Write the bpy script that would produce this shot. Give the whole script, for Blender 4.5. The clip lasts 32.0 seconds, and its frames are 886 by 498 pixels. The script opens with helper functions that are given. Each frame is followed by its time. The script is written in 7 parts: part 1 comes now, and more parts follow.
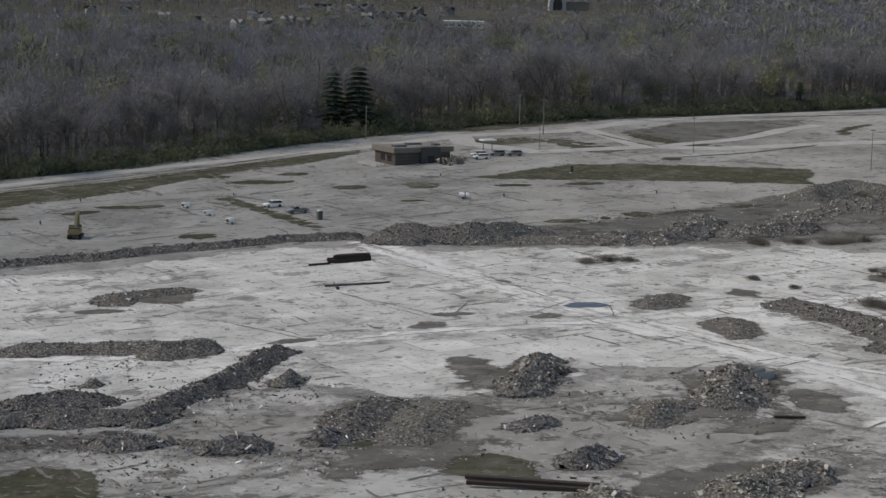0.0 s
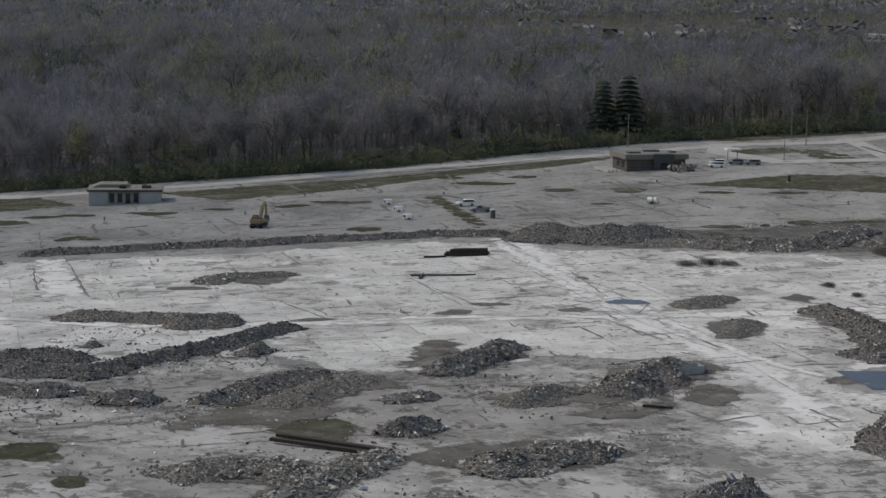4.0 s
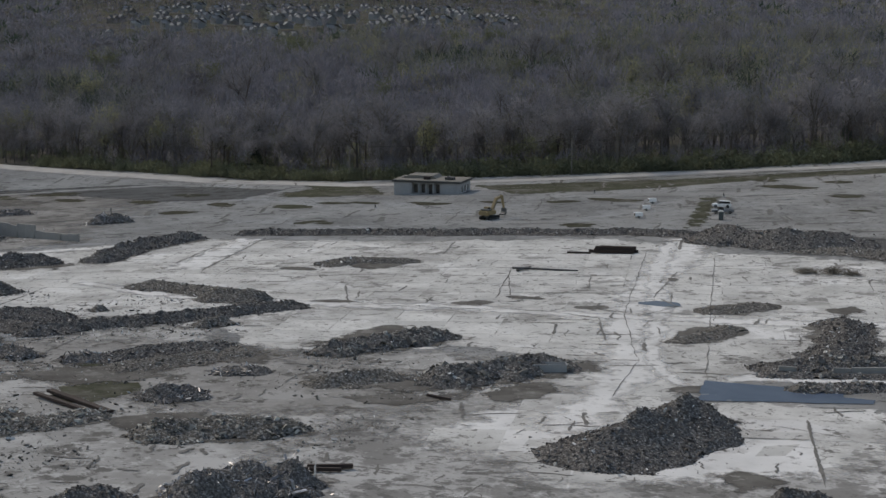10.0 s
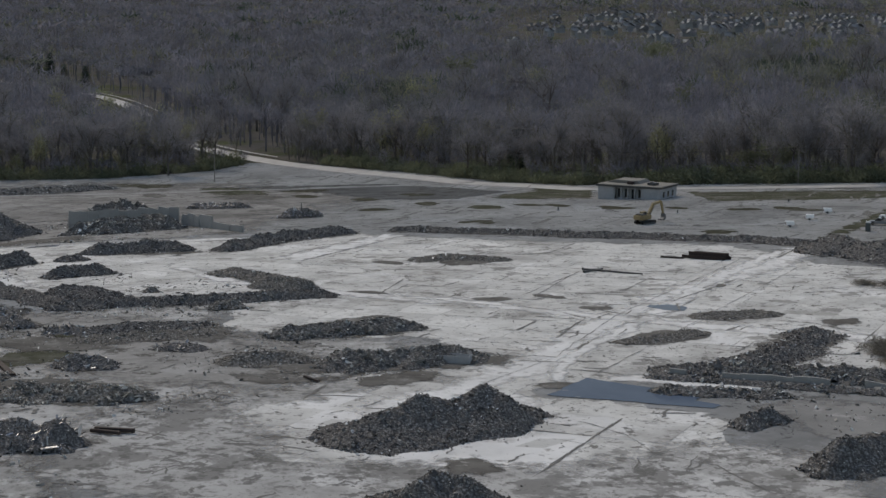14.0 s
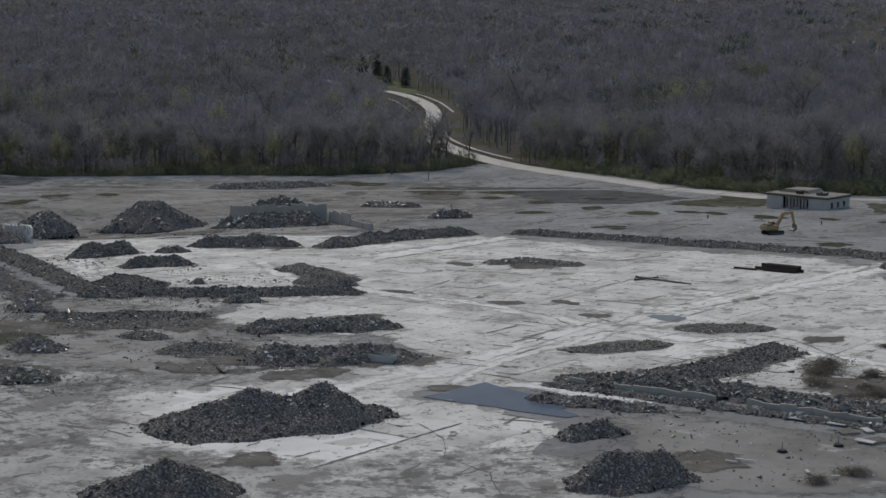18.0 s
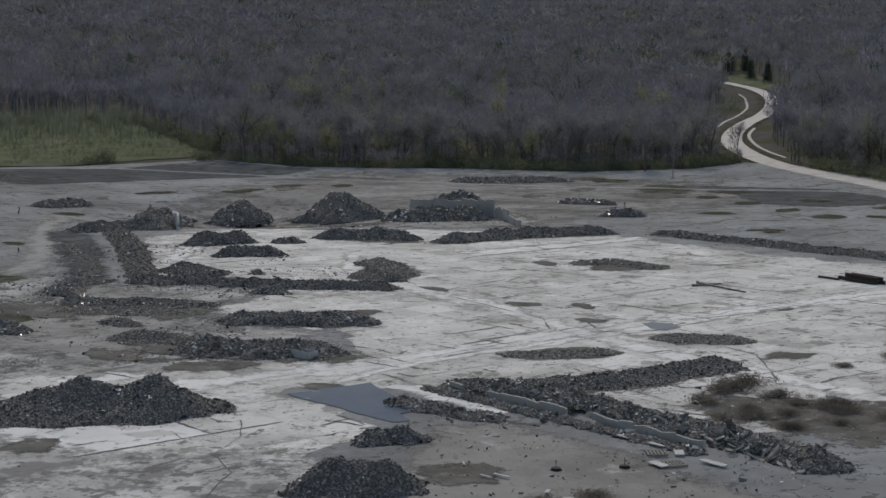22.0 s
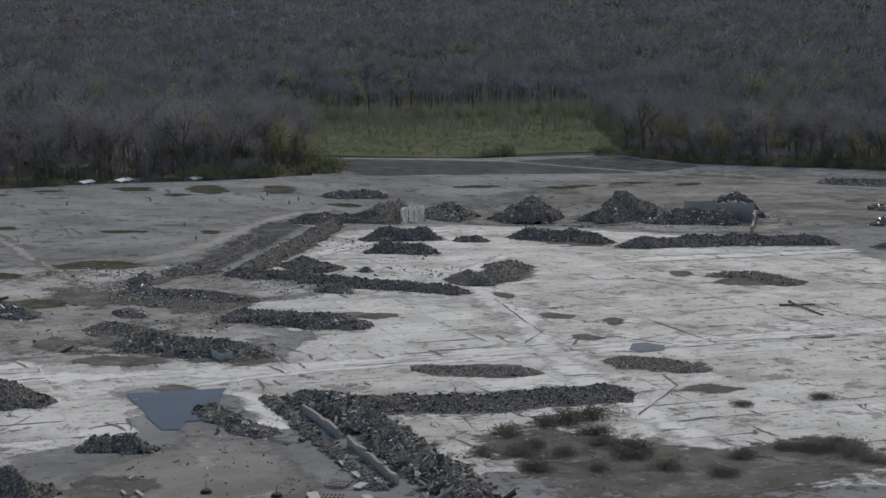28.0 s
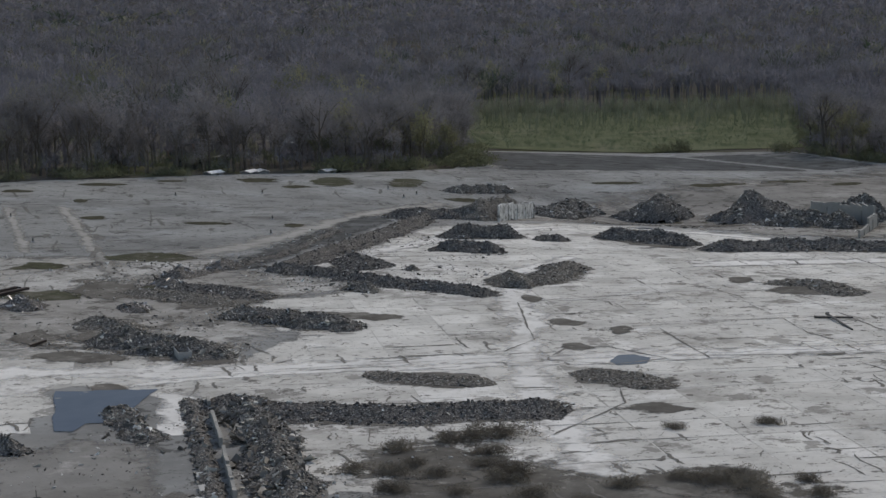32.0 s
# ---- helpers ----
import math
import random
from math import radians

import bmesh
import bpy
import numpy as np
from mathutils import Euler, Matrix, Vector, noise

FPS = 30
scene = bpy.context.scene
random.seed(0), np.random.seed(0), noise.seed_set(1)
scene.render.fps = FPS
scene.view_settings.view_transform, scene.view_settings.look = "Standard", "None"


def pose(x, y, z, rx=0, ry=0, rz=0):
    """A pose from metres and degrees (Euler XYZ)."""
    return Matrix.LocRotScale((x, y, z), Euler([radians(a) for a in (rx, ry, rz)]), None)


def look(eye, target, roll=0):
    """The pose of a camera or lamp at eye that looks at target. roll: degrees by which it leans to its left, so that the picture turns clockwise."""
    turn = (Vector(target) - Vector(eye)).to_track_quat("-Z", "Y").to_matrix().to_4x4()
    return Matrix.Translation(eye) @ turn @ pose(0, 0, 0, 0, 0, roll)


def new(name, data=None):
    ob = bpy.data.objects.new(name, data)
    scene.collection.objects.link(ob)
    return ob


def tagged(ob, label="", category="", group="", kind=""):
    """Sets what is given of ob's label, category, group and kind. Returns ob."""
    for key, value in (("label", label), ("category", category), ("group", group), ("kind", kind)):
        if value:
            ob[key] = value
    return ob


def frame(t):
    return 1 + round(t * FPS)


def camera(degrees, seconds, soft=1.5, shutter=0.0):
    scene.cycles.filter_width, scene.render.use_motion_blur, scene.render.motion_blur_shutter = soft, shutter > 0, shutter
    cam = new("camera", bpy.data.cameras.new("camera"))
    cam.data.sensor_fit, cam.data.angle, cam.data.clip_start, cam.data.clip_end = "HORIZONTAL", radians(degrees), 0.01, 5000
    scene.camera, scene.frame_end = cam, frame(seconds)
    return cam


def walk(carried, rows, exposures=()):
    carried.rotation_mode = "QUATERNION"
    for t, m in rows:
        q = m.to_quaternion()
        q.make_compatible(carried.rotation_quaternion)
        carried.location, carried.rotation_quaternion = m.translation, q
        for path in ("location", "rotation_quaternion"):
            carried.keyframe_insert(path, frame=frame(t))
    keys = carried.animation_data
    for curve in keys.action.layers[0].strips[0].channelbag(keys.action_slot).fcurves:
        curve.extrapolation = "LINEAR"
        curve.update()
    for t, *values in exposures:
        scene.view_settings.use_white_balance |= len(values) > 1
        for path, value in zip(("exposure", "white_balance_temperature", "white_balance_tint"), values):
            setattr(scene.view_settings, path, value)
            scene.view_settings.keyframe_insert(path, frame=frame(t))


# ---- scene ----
from mathutils.geometry import delaunay_2d_cdt

cam = camera(28.0, 32.0, soft=1.5)
PATH = [
    (0, 162.32, -236.11, 56.33, 81.419, -1.223, 33.806),
    (1, 181.31, -228.00, 56.50, 81.495, -1.073, 37.907),
    (2, 200.16, -219.03, 56.43, 81.517, -1.035, 41.987),
    (3, 217.89, -209.19, 56.52, 81.520, -1.060, 46.031),
    (3.5, 225.26, -203.67, 56.57, 81.555, -1.051, 47.947),
    (5.5, 250.64, -176.87, 56.77, 81.520, -0.829, 54.852),
    (6, 256.87, -168.72, 56.78, 81.497, -0.773, 56.764),
    (7, 268.58, -151.78, 56.67, 81.458, -0.714, 60.696),
    (8, 277.40, -133.61, 56.41, 81.437, -0.598, 64.654),
    (9, 285.33, -115.05, 56.11, 81.462, -0.516, 68.617),
    (10, 292.95, -96.42, 55.95, 81.478, -0.450, 72.584),
    (11, 300.88, -77.39, 56.07, 81.488, -0.334, 76.534),
    (12, 307.53, -58.05, 56.23, 81.529, -0.119, 80.402),
    (13, 313.47, -38.88, 56.27, 81.590, -0.086, 84.206),
    (14, 319.19, -19.64, 56.28, 81.651, -0.165, 87.963),
    (14.5, 321.46, -10.01, 56.35, 81.620, -0.236, 89.800),
    (16.5, 323.69, 23.97, 56.83, 81.706, -0.189, 96.368),
    (17, 321.93, 32.09, 56.84, 81.714, -0.216, 97.777),
    (18, 317.76, 48.90, 56.97, 81.692, -0.188, 100.786),
    (19, 313.21, 66.16, 57.57, 81.584, -0.152, 104.035),
    (20, 306.04, 84.96, 57.36, 81.528, 0.062, 107.728),
    (21, 297.95, 103.78, 57.04, 81.537, 0.192, 111.594),
    (22, 289.90, 121.53, 57.05, 81.508, 0.228, 115.368),
    (23, 280.59, 138.49, 56.95, 81.506, 0.470, 119.045),
    (24, 270.80, 154.85, 56.59, 81.550, 0.738, 122.632),
    (25, 258.95, 170.18, 56.37, 81.538, 0.711, 126.339),
    (25.5, 252.60, 176.69, 56.26, 81.537, 0.667, 128.212),
    (27.5, 224.18, 195.81, 55.86, 81.498, 0.979, 134.681),
    (28, 217.24, 198.91, 55.74, 81.509, 1.132, 136.176),
    (29, 205.61, 203.62, 55.38, 81.414, 1.247, 138.650),
    (30, 194.13, 206.74, 54.84, 81.423, 1.273, 140.673),
    (31, 183.04, 210.90, 54.54, 81.433, 1.257, 142.947),
    (32, 175.33, 216.35, 54.14, 81.445, 1.230, 145.041),
]
walk(cam, [(t, pose(x, y, z, rx, ry, rz)) for t, x, y, z, rx, ry, rz in PATH], exposures=[(0.0, 0.0, 7500, 10), (32.0, 0.0, 7500, 10)])

# ---- world and sun ----
SUN_YAW, SUN_UP = 118.0, 40.0
world = bpy.data.worlds.new("sky")
scene.world = world
world.use_nodes = True
wn = world.node_tree
sky = wn.nodes.new("ShaderNodeTexSky")
sky.sky_type = 'NISHITA'
sky.sun_disc = False
sky.sun_elevation = radians(SUN_UP)
sky.sun_rotation = radians(-SUN_YAW)
sky.air_density, sky.dust_density, sky.ozone_density = 1.0, 1.2, 1.2
back = wn.nodes["Background"]
wn.links.new(sky.outputs[0], back.inputs[0])
back.inputs[1].default_value = 0.15
sun = new("sun", bpy.data.lights.new("sun", 'SUN'))
sun.data.energy, sun.data.angle, sun.data.color = 2.1, radians(1.2), (1.0, 0.965, 0.92)
sun_way = Vector((-math.sin(radians(SUN_YAW)) * math.cos(radians(SUN_UP)), math.cos(radians(SUN_YAW)) * math.cos(radians(SUN_UP)), math.sin(radians(SUN_UP))))
sun.matrix_world = look(sun_way * 300, (0, 0, 0))

# ---- small maths ----
rng = np.random.default_rng(7)


def lattice(ix, iy, seed):
    h = (ix * 374761393 + iy * 668265263 + seed * 974711) & 0xFFFFFFFF
    h = ((h ^ (h >> 13)) * 1274126177) & 0xFFFFFFFF
    return ((h ^ (h >> 16)) & 0xFFFF) / 65535.0


def noise2(x, y, seed=0):
    x, y = np.asarray(x, float), np.asarray(y, float)
    ix, iy = np.floor(x).astype(np.int64), np.floor(y).astype(np.int64)
    fx, fy = x - ix, y - iy
    fx, fy = fx * fx * (3 - 2 * fx), fy * fy * (3 - 2 * fy)
    a, b = lattice(ix, iy, seed), lattice(ix + 1, iy, seed)
    c, d = lattice(ix, iy + 1, seed), lattice(ix + 1, iy + 1, seed)
    return (a * (1 - fx) + b * fx) * (1 - fy) + (c * (1 - fx) + d * fx) * fy


def fbm(x, y, seed=0, octaves=4):
    total, gain, norm = 0, 1.0, 0
    for k in range(octaves):
        total = total + gain * noise2(np.asarray(x) * 2 ** k, np.asarray(y) * 2 ** k, seed + k)
        norm, gain = norm + gain, gain * 0.5
    return total / norm


def terrain(x, y):
    """Height of the land: a gently tilted site, low woods beyond and hills far off."""
    x, y = np.asarray(x, float), np.asarray(y, float)
    u, v = np.clip(x, -300, 220) / 100, np.clip(y, -300, 320) / 100
    z = 0.404 + 2.868 * u + 0.884 * v - 0.394 * u * u - 0.893 * u * v + 0.636 * v * v
    z = z - 6.3 * np.exp(-((x + 150) / 50) ** 2 - ((y + 148) / 42) ** 2)
    z = z - 5.5 * np.clip((-x - 480) / 250, 0, 1) * np.clip((1500 + x) / 200, 0, 1) * np.exp(-((y + 200) / 160) ** 2)
    r = np.hypot(x, y)
    s = np.clip((r - 1100) / 3400, 0, 1)
    south = np.clip((-y * 0.8 - x * 0.6) / np.maximum(r, 1), 0, 1) ** 3
    z = z + 12 * np.clip((r - 3600) / 1000, 0, 1) + s * (22 + 45 * south + 16 * (fbm(x / 900, y / 900, 5, 2) - 0.5))
    return z


def inside(px, py, poly):
    px, py = np.asarray(px, float), np.asarray(py, float)
    hit = np.zeros(px.shape, bool)
    n = len(poly)
    for i in range(n):
        (x0, y0), (x1, y1) = poly[i], poly[(i + 1) % n]
        if y0 == y1:
            continue
        hit ^= ((y0 > py) != (y1 > py)) & (px < (x1 - x0) * (py - y0) / (y1 - y0) + x0)
    return hit


def near_line(px, py, line):
    """Distance to a polyline and how far along it the nearest point lies, 0 to 1."""
    px, py = np.asarray(px, float), np.asarray(py, float)
    best, along = np.full(px.shape, 1e9), np.zeros(px.shape)
    n = len(line) - 1
    for i in range(n):
        (x0, y0), (x1, y1) = line[i], line[i + 1]
        dx, dy = x1 - x0, y1 - y0
        q = np.clip(((px - x0) * dx + (py - y0) * dy) / max(dx * dx + dy * dy, 1e-9), 0, 1)
        d = np.hypot(px - x0 - q * dx, py - y0 - q * dy)
        closer = d < best
        best, along = np.where(closer, d, best), np.where(closer, (i + q) / n, along)
    return best, along


# ---- mesh helpers ----
def mesh_from(name, verts, faces, material, smooth=False):
    me = bpy.data.meshes.new(name)
    me.from_pydata([tuple(v) for v in verts], [], [tuple(f) for f in faces])
    me.materials.append(material)
    if smooth:
        me.polygons.foreach_set("use_smooth", [True] * len(me.polygons))
    me.update()
    return me


def tri_mesh(name, verts, tris, material, smooth=False):
    """A mesh from arrays of points and triangles."""
    verts, tris = np.asarray(verts, np.float32), np.asarray(tris, np.int32)
    me = bpy.data.meshes.new(name)
    me.vertices.add(len(verts))
    me.vertices.foreach_set("co", verts.ravel())
    me.loops.add(tris.size)
    me.loops.foreach_set("vertex_index", tris.ravel())
    me.polygons.add(len(tris))
    me.polygons.foreach_set("loop_start", np.arange(0, tris.size, 3, dtype=np.int32))
    me.materials.append(material)
    me.polygons.foreach_set("use_smooth", np.full(len(tris), smooth))
    me.update(calc_edges=True)
    me.validate()
    return me


def part(name, bm, material, parent=None, label=""):
    """Links a bmesh (or a finished mesh) as one object under a thing."""
    if isinstance(bm, bmesh.types.BMesh):
        me = bpy.data.meshes.new(name)
        bm.to_mesh(me)
        bm.free()
        me.materials.append(material)
    else:
        me = bm
    ob = new(name, me)
    ob.parent = parent
    return tagged(ob, label)


def box(bm, x0, y0, z0, x1, y1, z1, bevel=0.0, turn=None):
    made = bmesh.ops.create_cube(bm, size=1)["verts"]
    m = Matrix.Translation(((x0 + x1) / 2, (y0 + y1) / 2, (z0 + z1) / 2)) @ Matrix.Diagonal((x1 - x0, y1 - y0, z1 - z0, 1))
    bmesh.ops.transform(bm, matrix=m if turn is None else turn @ m, verts=made)
    if bevel:
        edges = {e for v in made for e in v.link_edges}
        bmesh.ops.bevel(bm, geom=list(edges), offset=bevel, segments=2, affect='EDGES')
    return bm


def boxed(x0, y0, z0, x1, y1, z1, bevel=0.0, turn=None):
    return box(bmesh.new(), x0, y0, z0, x1, y1, z1, bevel, turn)


def tube(bm, a, b, r0, r1=None, n=8):
    a, b = Vector(a), Vector(b)
    d = b - a
    m = Matrix.Translation((a + b) / 2) @ d.to_track_quat('Z', 'Y').to_matrix().to_4x4()
    bmesh.ops.create_cone(bm, cap_ends=True, segments=n, radius1=r0, radius2=r0 if r1 is None else r1, depth=d.length, matrix=m)
    return bm


def tubed(a, b, r0, r1=None, n=8):
    return tube(bmesh.new(), a, b, r0, r1, n)


def prism(bm, outline, y0, y1, turn=None):
    """A solid of an outline in x and z, drawn out along y."""
    lo = [bm.verts.new((x, y0, z)) for x, z in outline]
    hi = [bm.verts.new((x, y1, z)) for x, z in outline]
    bm.faces.new(lo)
    bm.faces.new(hi[::-1])
    n = len(outline)
    for i in range(n):
        bm.faces.new((lo[i], hi[i], hi[(i + 1) % n], lo[(i + 1) % n]))
    bmesh.ops.recalc_face_normals(bm, faces=bm.faces[:])
    if turn is not None:
        bmesh.ops.transform(bm, matrix=turn, verts=bm.verts[:])
    return bm


def outline(poly, step, wobble, seed, closed=True):
    """A polygon's outline with more points and an uneven course."""
    pts = []
    n = len(poly)
    for i in range(n if closed else n - 1):
        a, b = np.array(poly[i], float), np.array(poly[(i + 1) % n], float)
        m = max(1, int(np.linalg.norm(b - a) / step))
        pts += [a + (b - a) * k / m for k in range(m)]
    if not closed:
        pts.append(np.array(poly[-1], float))
    pts = np.array(pts)
    s = max(step * 2.5, 1.0)
    pts[:, 0] += wobble * 2 * (fbm(pts[:, 0] / s, pts[:, 1] / s, seed, 3) - 0.5)
    pts[:, 1] += wobble * 2 * (fbm(pts[:, 0] / s + 40, pts[:, 1] / s, seed + 9, 3) - 0.5)
    return pts


def drape(name, poly, material, lift, step=12.0, edge=2.0, wobble=0.8, seed=1, fade=0.0):
    """A sheet over the land inside a polygon."""
    rim = outline(poly, edge, wobble, seed)
    lo, hi = rim.min(0), rim.max(0)
    gx, gy = np.meshgrid(np.arange(lo[0] + step / 2, hi[0], step), np.arange(lo[1] + step / 2, hi[1], step))
    gx, gy = gx.ravel(), gy.ravel()
    ok = inside(gx, gy, rim)
    pts = [Vector(p) for p in rim] + [Vector((x, y)) for x, y in zip(gx[ok], gy[ok])]
    n = len(rim)
    v, e, f, *_ = delaunay_2d_cdt(pts, [], [list(range(n))], 1, 1e-4)
    xy = np.array([tuple(p) for p in v])
    z = terrain(xy[:, 0], xy[:, 1]) + lift
    tris = []
    for face in f:
        a, b, c = (xy[i] for i in face[:3])
        up = (b[0] - a[0]) * (c[1] - a[1]) - (b[1] - a[1]) * (c[0] - a[0]) > 0
        tris.append(tuple(face) if up else tuple(face)[::-1])
    me = mesh_from(name, np.c_[xy, z], tris, material, smooth=True)
    if fade:
        ring = [tuple(p) for p in rim] + [tuple(rim[0])]
        value = np.clip(near_line(xy[:, 0], xy[:, 1], ring)[0] / fade, 0, 1)
        me.attributes.new("rim", 'FLOAT', 'POINT').data.foreach_set("value", value.astype(np.float32))
    return me


def curved(line, parts=5):
    """A smooth line through points."""
    p = np.array([line[0], *line, line[-1]], float)
    out = []
    for k in range(1, len(p) - 2):
        for t in np.linspace(0, 1, parts, endpoint=False):
            a, b, c, d = p[k - 1:k + 3]
            out.append(0.5 * (2 * b + (c - a) * t + (2 * a - 5 * b + 4 * c - d) * t * t + (3 * b - a - 3 * c + d) * t ** 3))
    return [tuple(q) for q in out] + [tuple(p[-1])]


def ribbon(name, line, width, material, lift, step=2.0, wobble=0.25, seed=3, ragged=0.35):
    """A strip over the land along a line."""
    p = outline(line, step, wobble, seed, closed=False)
    d = np.gradient(p, axis=0)
    d /= np.linalg.norm(d, axis=1)[:, None] + 1e-9
    nrm = np.c_[-d[:, 1], d[:, 0]]
    w = width / 2 * (1 + ragged * 2 * (noise2(p[:, 0] / 3, p[:, 1] / 3, seed) - 0.5))[:, None]
    xy = np.concatenate([p + nrm * w, p, p - nrm * w])
    z = terrain(xy[:, 0], xy[:, 1]) + lift
    n = len(p)
    faces = [(k + n + i, k + n + i + 1, k + i + 1, k + i) for k in (0, n) for i in range(n - 1)]
    me = mesh_from(name, np.c_[xy, z], faces, material)
    value = np.concatenate([np.zeros(n), np.ones(n), np.zeros(n)])
    ends = np.minimum(np.arange(n), np.arange(n)[::-1]) < 1
    value[n:2 * n][ends] = 0
    me.attributes.new("rim", 'FLOAT', 'POINT').data.foreach_set("value", value.astype(np.float32))
    return me


# ---- materials ----
def node(nt, kind, **values):
    nd = nt.nodes.new(kind)
    for k, v in values.items():
        nd.inputs[k].default_value = v
    return nd


def surface(name, stops, scale, rough=0.9, metal=0.0, bump=0.3, fine=6.0, detail=8.0, stains=(), cracks=None, vary=0.0, island=0.0, bump_size=0.1, gloss=0.15, ragged=0.0, solid=(1.42, 1.56), gaps=None):
    """A procedural surface: a colour ramp over noise, further noises for stains, a net of cracks, a bump, and a tint by object or by piece."""
    ma = bpy.data.materials.new(name)
    ma.use_nodes = True
    nt = ma.node_tree
    bsdf = nt.nodes["Principled BSDF"]
    bsdf.inputs["Roughness"].default_value, bsdf.inputs["Metallic"].default_value = rough, metal
    bsdf.inputs["Specular IOR Level"].default_value = gloss
    bsdf.inputs["Diffuse Roughness"].default_value = 0.75 if name in ("old_asphalt", "brown_gravel") else 0.3
    geo = nt.nodes.new("ShaderNodeNewGeometry")
    n1 = node(nt, "ShaderNodeTexNoise", Scale=scale, Detail=detail, Roughness=0.65)
    nt.links.new(geo.outputs["Position"], n1.inputs["Vector"])
    ramp = nt.nodes.new("ShaderNodeValToRGB")
    el = ramp.color_ramp.elements
    while len(el) < len(stops):
        el.new(0.5)
    for e, (at, c) in zip(el, stops):
        e.position, e.color = at, (*c, 1)
    nt.links.new(n1.outputs["Fac"], ramp.inputs["Fac"])
    colour = ramp.outputs["Color"]

    def over(colour, fac, tint):
        mix = nt.nodes.new("ShaderNodeMix")
        mix.data_type = 'RGBA'
        mix.inputs[7].default_value = (*tint, 1)
        nt.links.new(fac, mix.inputs[0])
        nt.links.new(colour, mix.inputs[6])
        return mix.outputs[2]

    def ranged(value, lo, hi, most=1.0):
        edge = nt.nodes.new("ShaderNodeMapRange")
        edge.inputs["From Min"].default_value, edge.inputs["From Max"].default_value, edge.inputs["To Max"].default_value = lo, hi, most
        nt.links.new(value, edge.inputs["Value"])
        return edge.outputs["Result"]

    for k, (tint, size, lo, hi, most) in enumerate(stains):
        n2 = node(nt, "ShaderNodeTexNoise", Scale=size, Detail=8.0, Roughness=0.7)
        shift = nt.nodes.new("ShaderNodeVectorMath")
        shift.inputs[1].default_value = (37.0 * (k + 1), 11.0 * k, 0)
        nt.links.new(geo.outputs["Position"], shift.inputs[0])
        nt.links.new(shift.outputs[0], n2.inputs["Vector"])
        colour = over(colour, ranged(n2.outputs["Fac"], lo, hi, most), tint)
    if cracks:
        size, width, tint = cracks
        wob = node(nt, "ShaderNodeTexNoise", Scale=size * 4, Detail=5.0)
        nt.links.new(geo.outputs["Position"], wob.inputs["Vector"])
        add = nt.nodes.new("ShaderNodeVectorMath")
        add.operation = 'MULTIPLY_ADD'
        add.inputs[1].default_value = (0.9 / size,) * 3
        nt.links.new(wob.outputs["Color"], add.inputs[0])
        nt.links.new(geo.outputs["Position"], add.inputs[2])
        vor = node(nt, "ShaderNodeTexVoronoi", Scale=size)
        vor.feature = 'DISTANCE_TO_EDGE'
        vor.voronoi_dimensions = '2D'
        nt.links.new(add.outputs[0], vor.inputs["Vector"])
        colour = over(colour, ranged(vor.outputs["Distance"], width * size, width * size * 0.3), tint)
    if vary or island:
        if island:
            rnd = geo.outputs["Random Per Island"]
        else:
            rnd = nt.nodes.new("ShaderNodeObjectInfo").outputs["Random"]
        amt = island or vary
        rng_node = nt.nodes.new("ShaderNodeMapRange")
        rng_node.inputs["To Min"].default_value, rng_node.inputs["To Max"].default_value = 1 - amt, 1 + amt
        nt.links.new(rnd, rng_node.inputs["Value"])
        hsv = nt.nodes.new("ShaderNodeHueSaturation")
        nt.links.new(rng_node.outputs["Result"], hsv.inputs["Value"])
        nt.links.new(colour, hsv.inputs["Color"])
        colour = hsv.outputs["Color"]
    nt.links.new(colour, bsdf.inputs["Base Color"])
    if ragged:
        # the layer thins out towards its rim in ragged flecks
        rim = nt.nodes.new("ShaderNodeAttribute")
        rim.attribute_name = "rim"
        n4 = node(nt, "ShaderNodeTexNoise", Scale=ragged, Detail=8.0, Roughness=0.7)
        nt.links.new(geo.outputs["Position"], n4.inputs["Vector"])
        sum_node = nt.nodes.new("ShaderNodeMath")
        sum_node.operation = 'MULTIPLY_ADD'
        sum_node.inputs[1].default_value = 2.2
        nt.links.new(n4.outputs["Fac"], sum_node.inputs[0])
        nt.links.new(rim.outputs["Fac"], sum_node.inputs[2])
        nt.links.new(ranged(sum_node.outputs[0], *solid), bsdf.inputs["Alpha"])
    if gaps:
        # open twigs: fine gaps, longer upwards than across
        size, lo, hi = gaps
        tall = nt.nodes.new("ShaderNodeVectorMath")
        tall.operation = 'MULTIPLY'
        tall.inputs[1].default_value = (1.0, 1.0, 0.7)
        nt.links.new(geo.outputs["Position"], tall.inputs[0])
        n5 = node(nt, "ShaderNodeTexNoise", Scale=size, Detail=3.0, Roughness=0.7)
        nt.links.new(tall.outputs[0], n5.inputs["Vector"])
        nt.links.new(ranged(n5.outputs["Fac"], lo, hi), bsdf.inputs["Alpha"])
    if bump:
        n3 = node(nt, "ShaderNodeTexNoise", Scale=fine, Detail=4.0)
        nt.links.new(geo.outputs["Position"], n3.inputs["Vector"])
        bp = node(nt, "ShaderNodeBump", Strength=bump, Distance=bump_size)
        nt.links.new(n3.outputs["Fac"], bp.inputs["Height"])
        nt.links.new(bp.outputs["Normal"], bsdf.inputs["Normal"])
    return ma


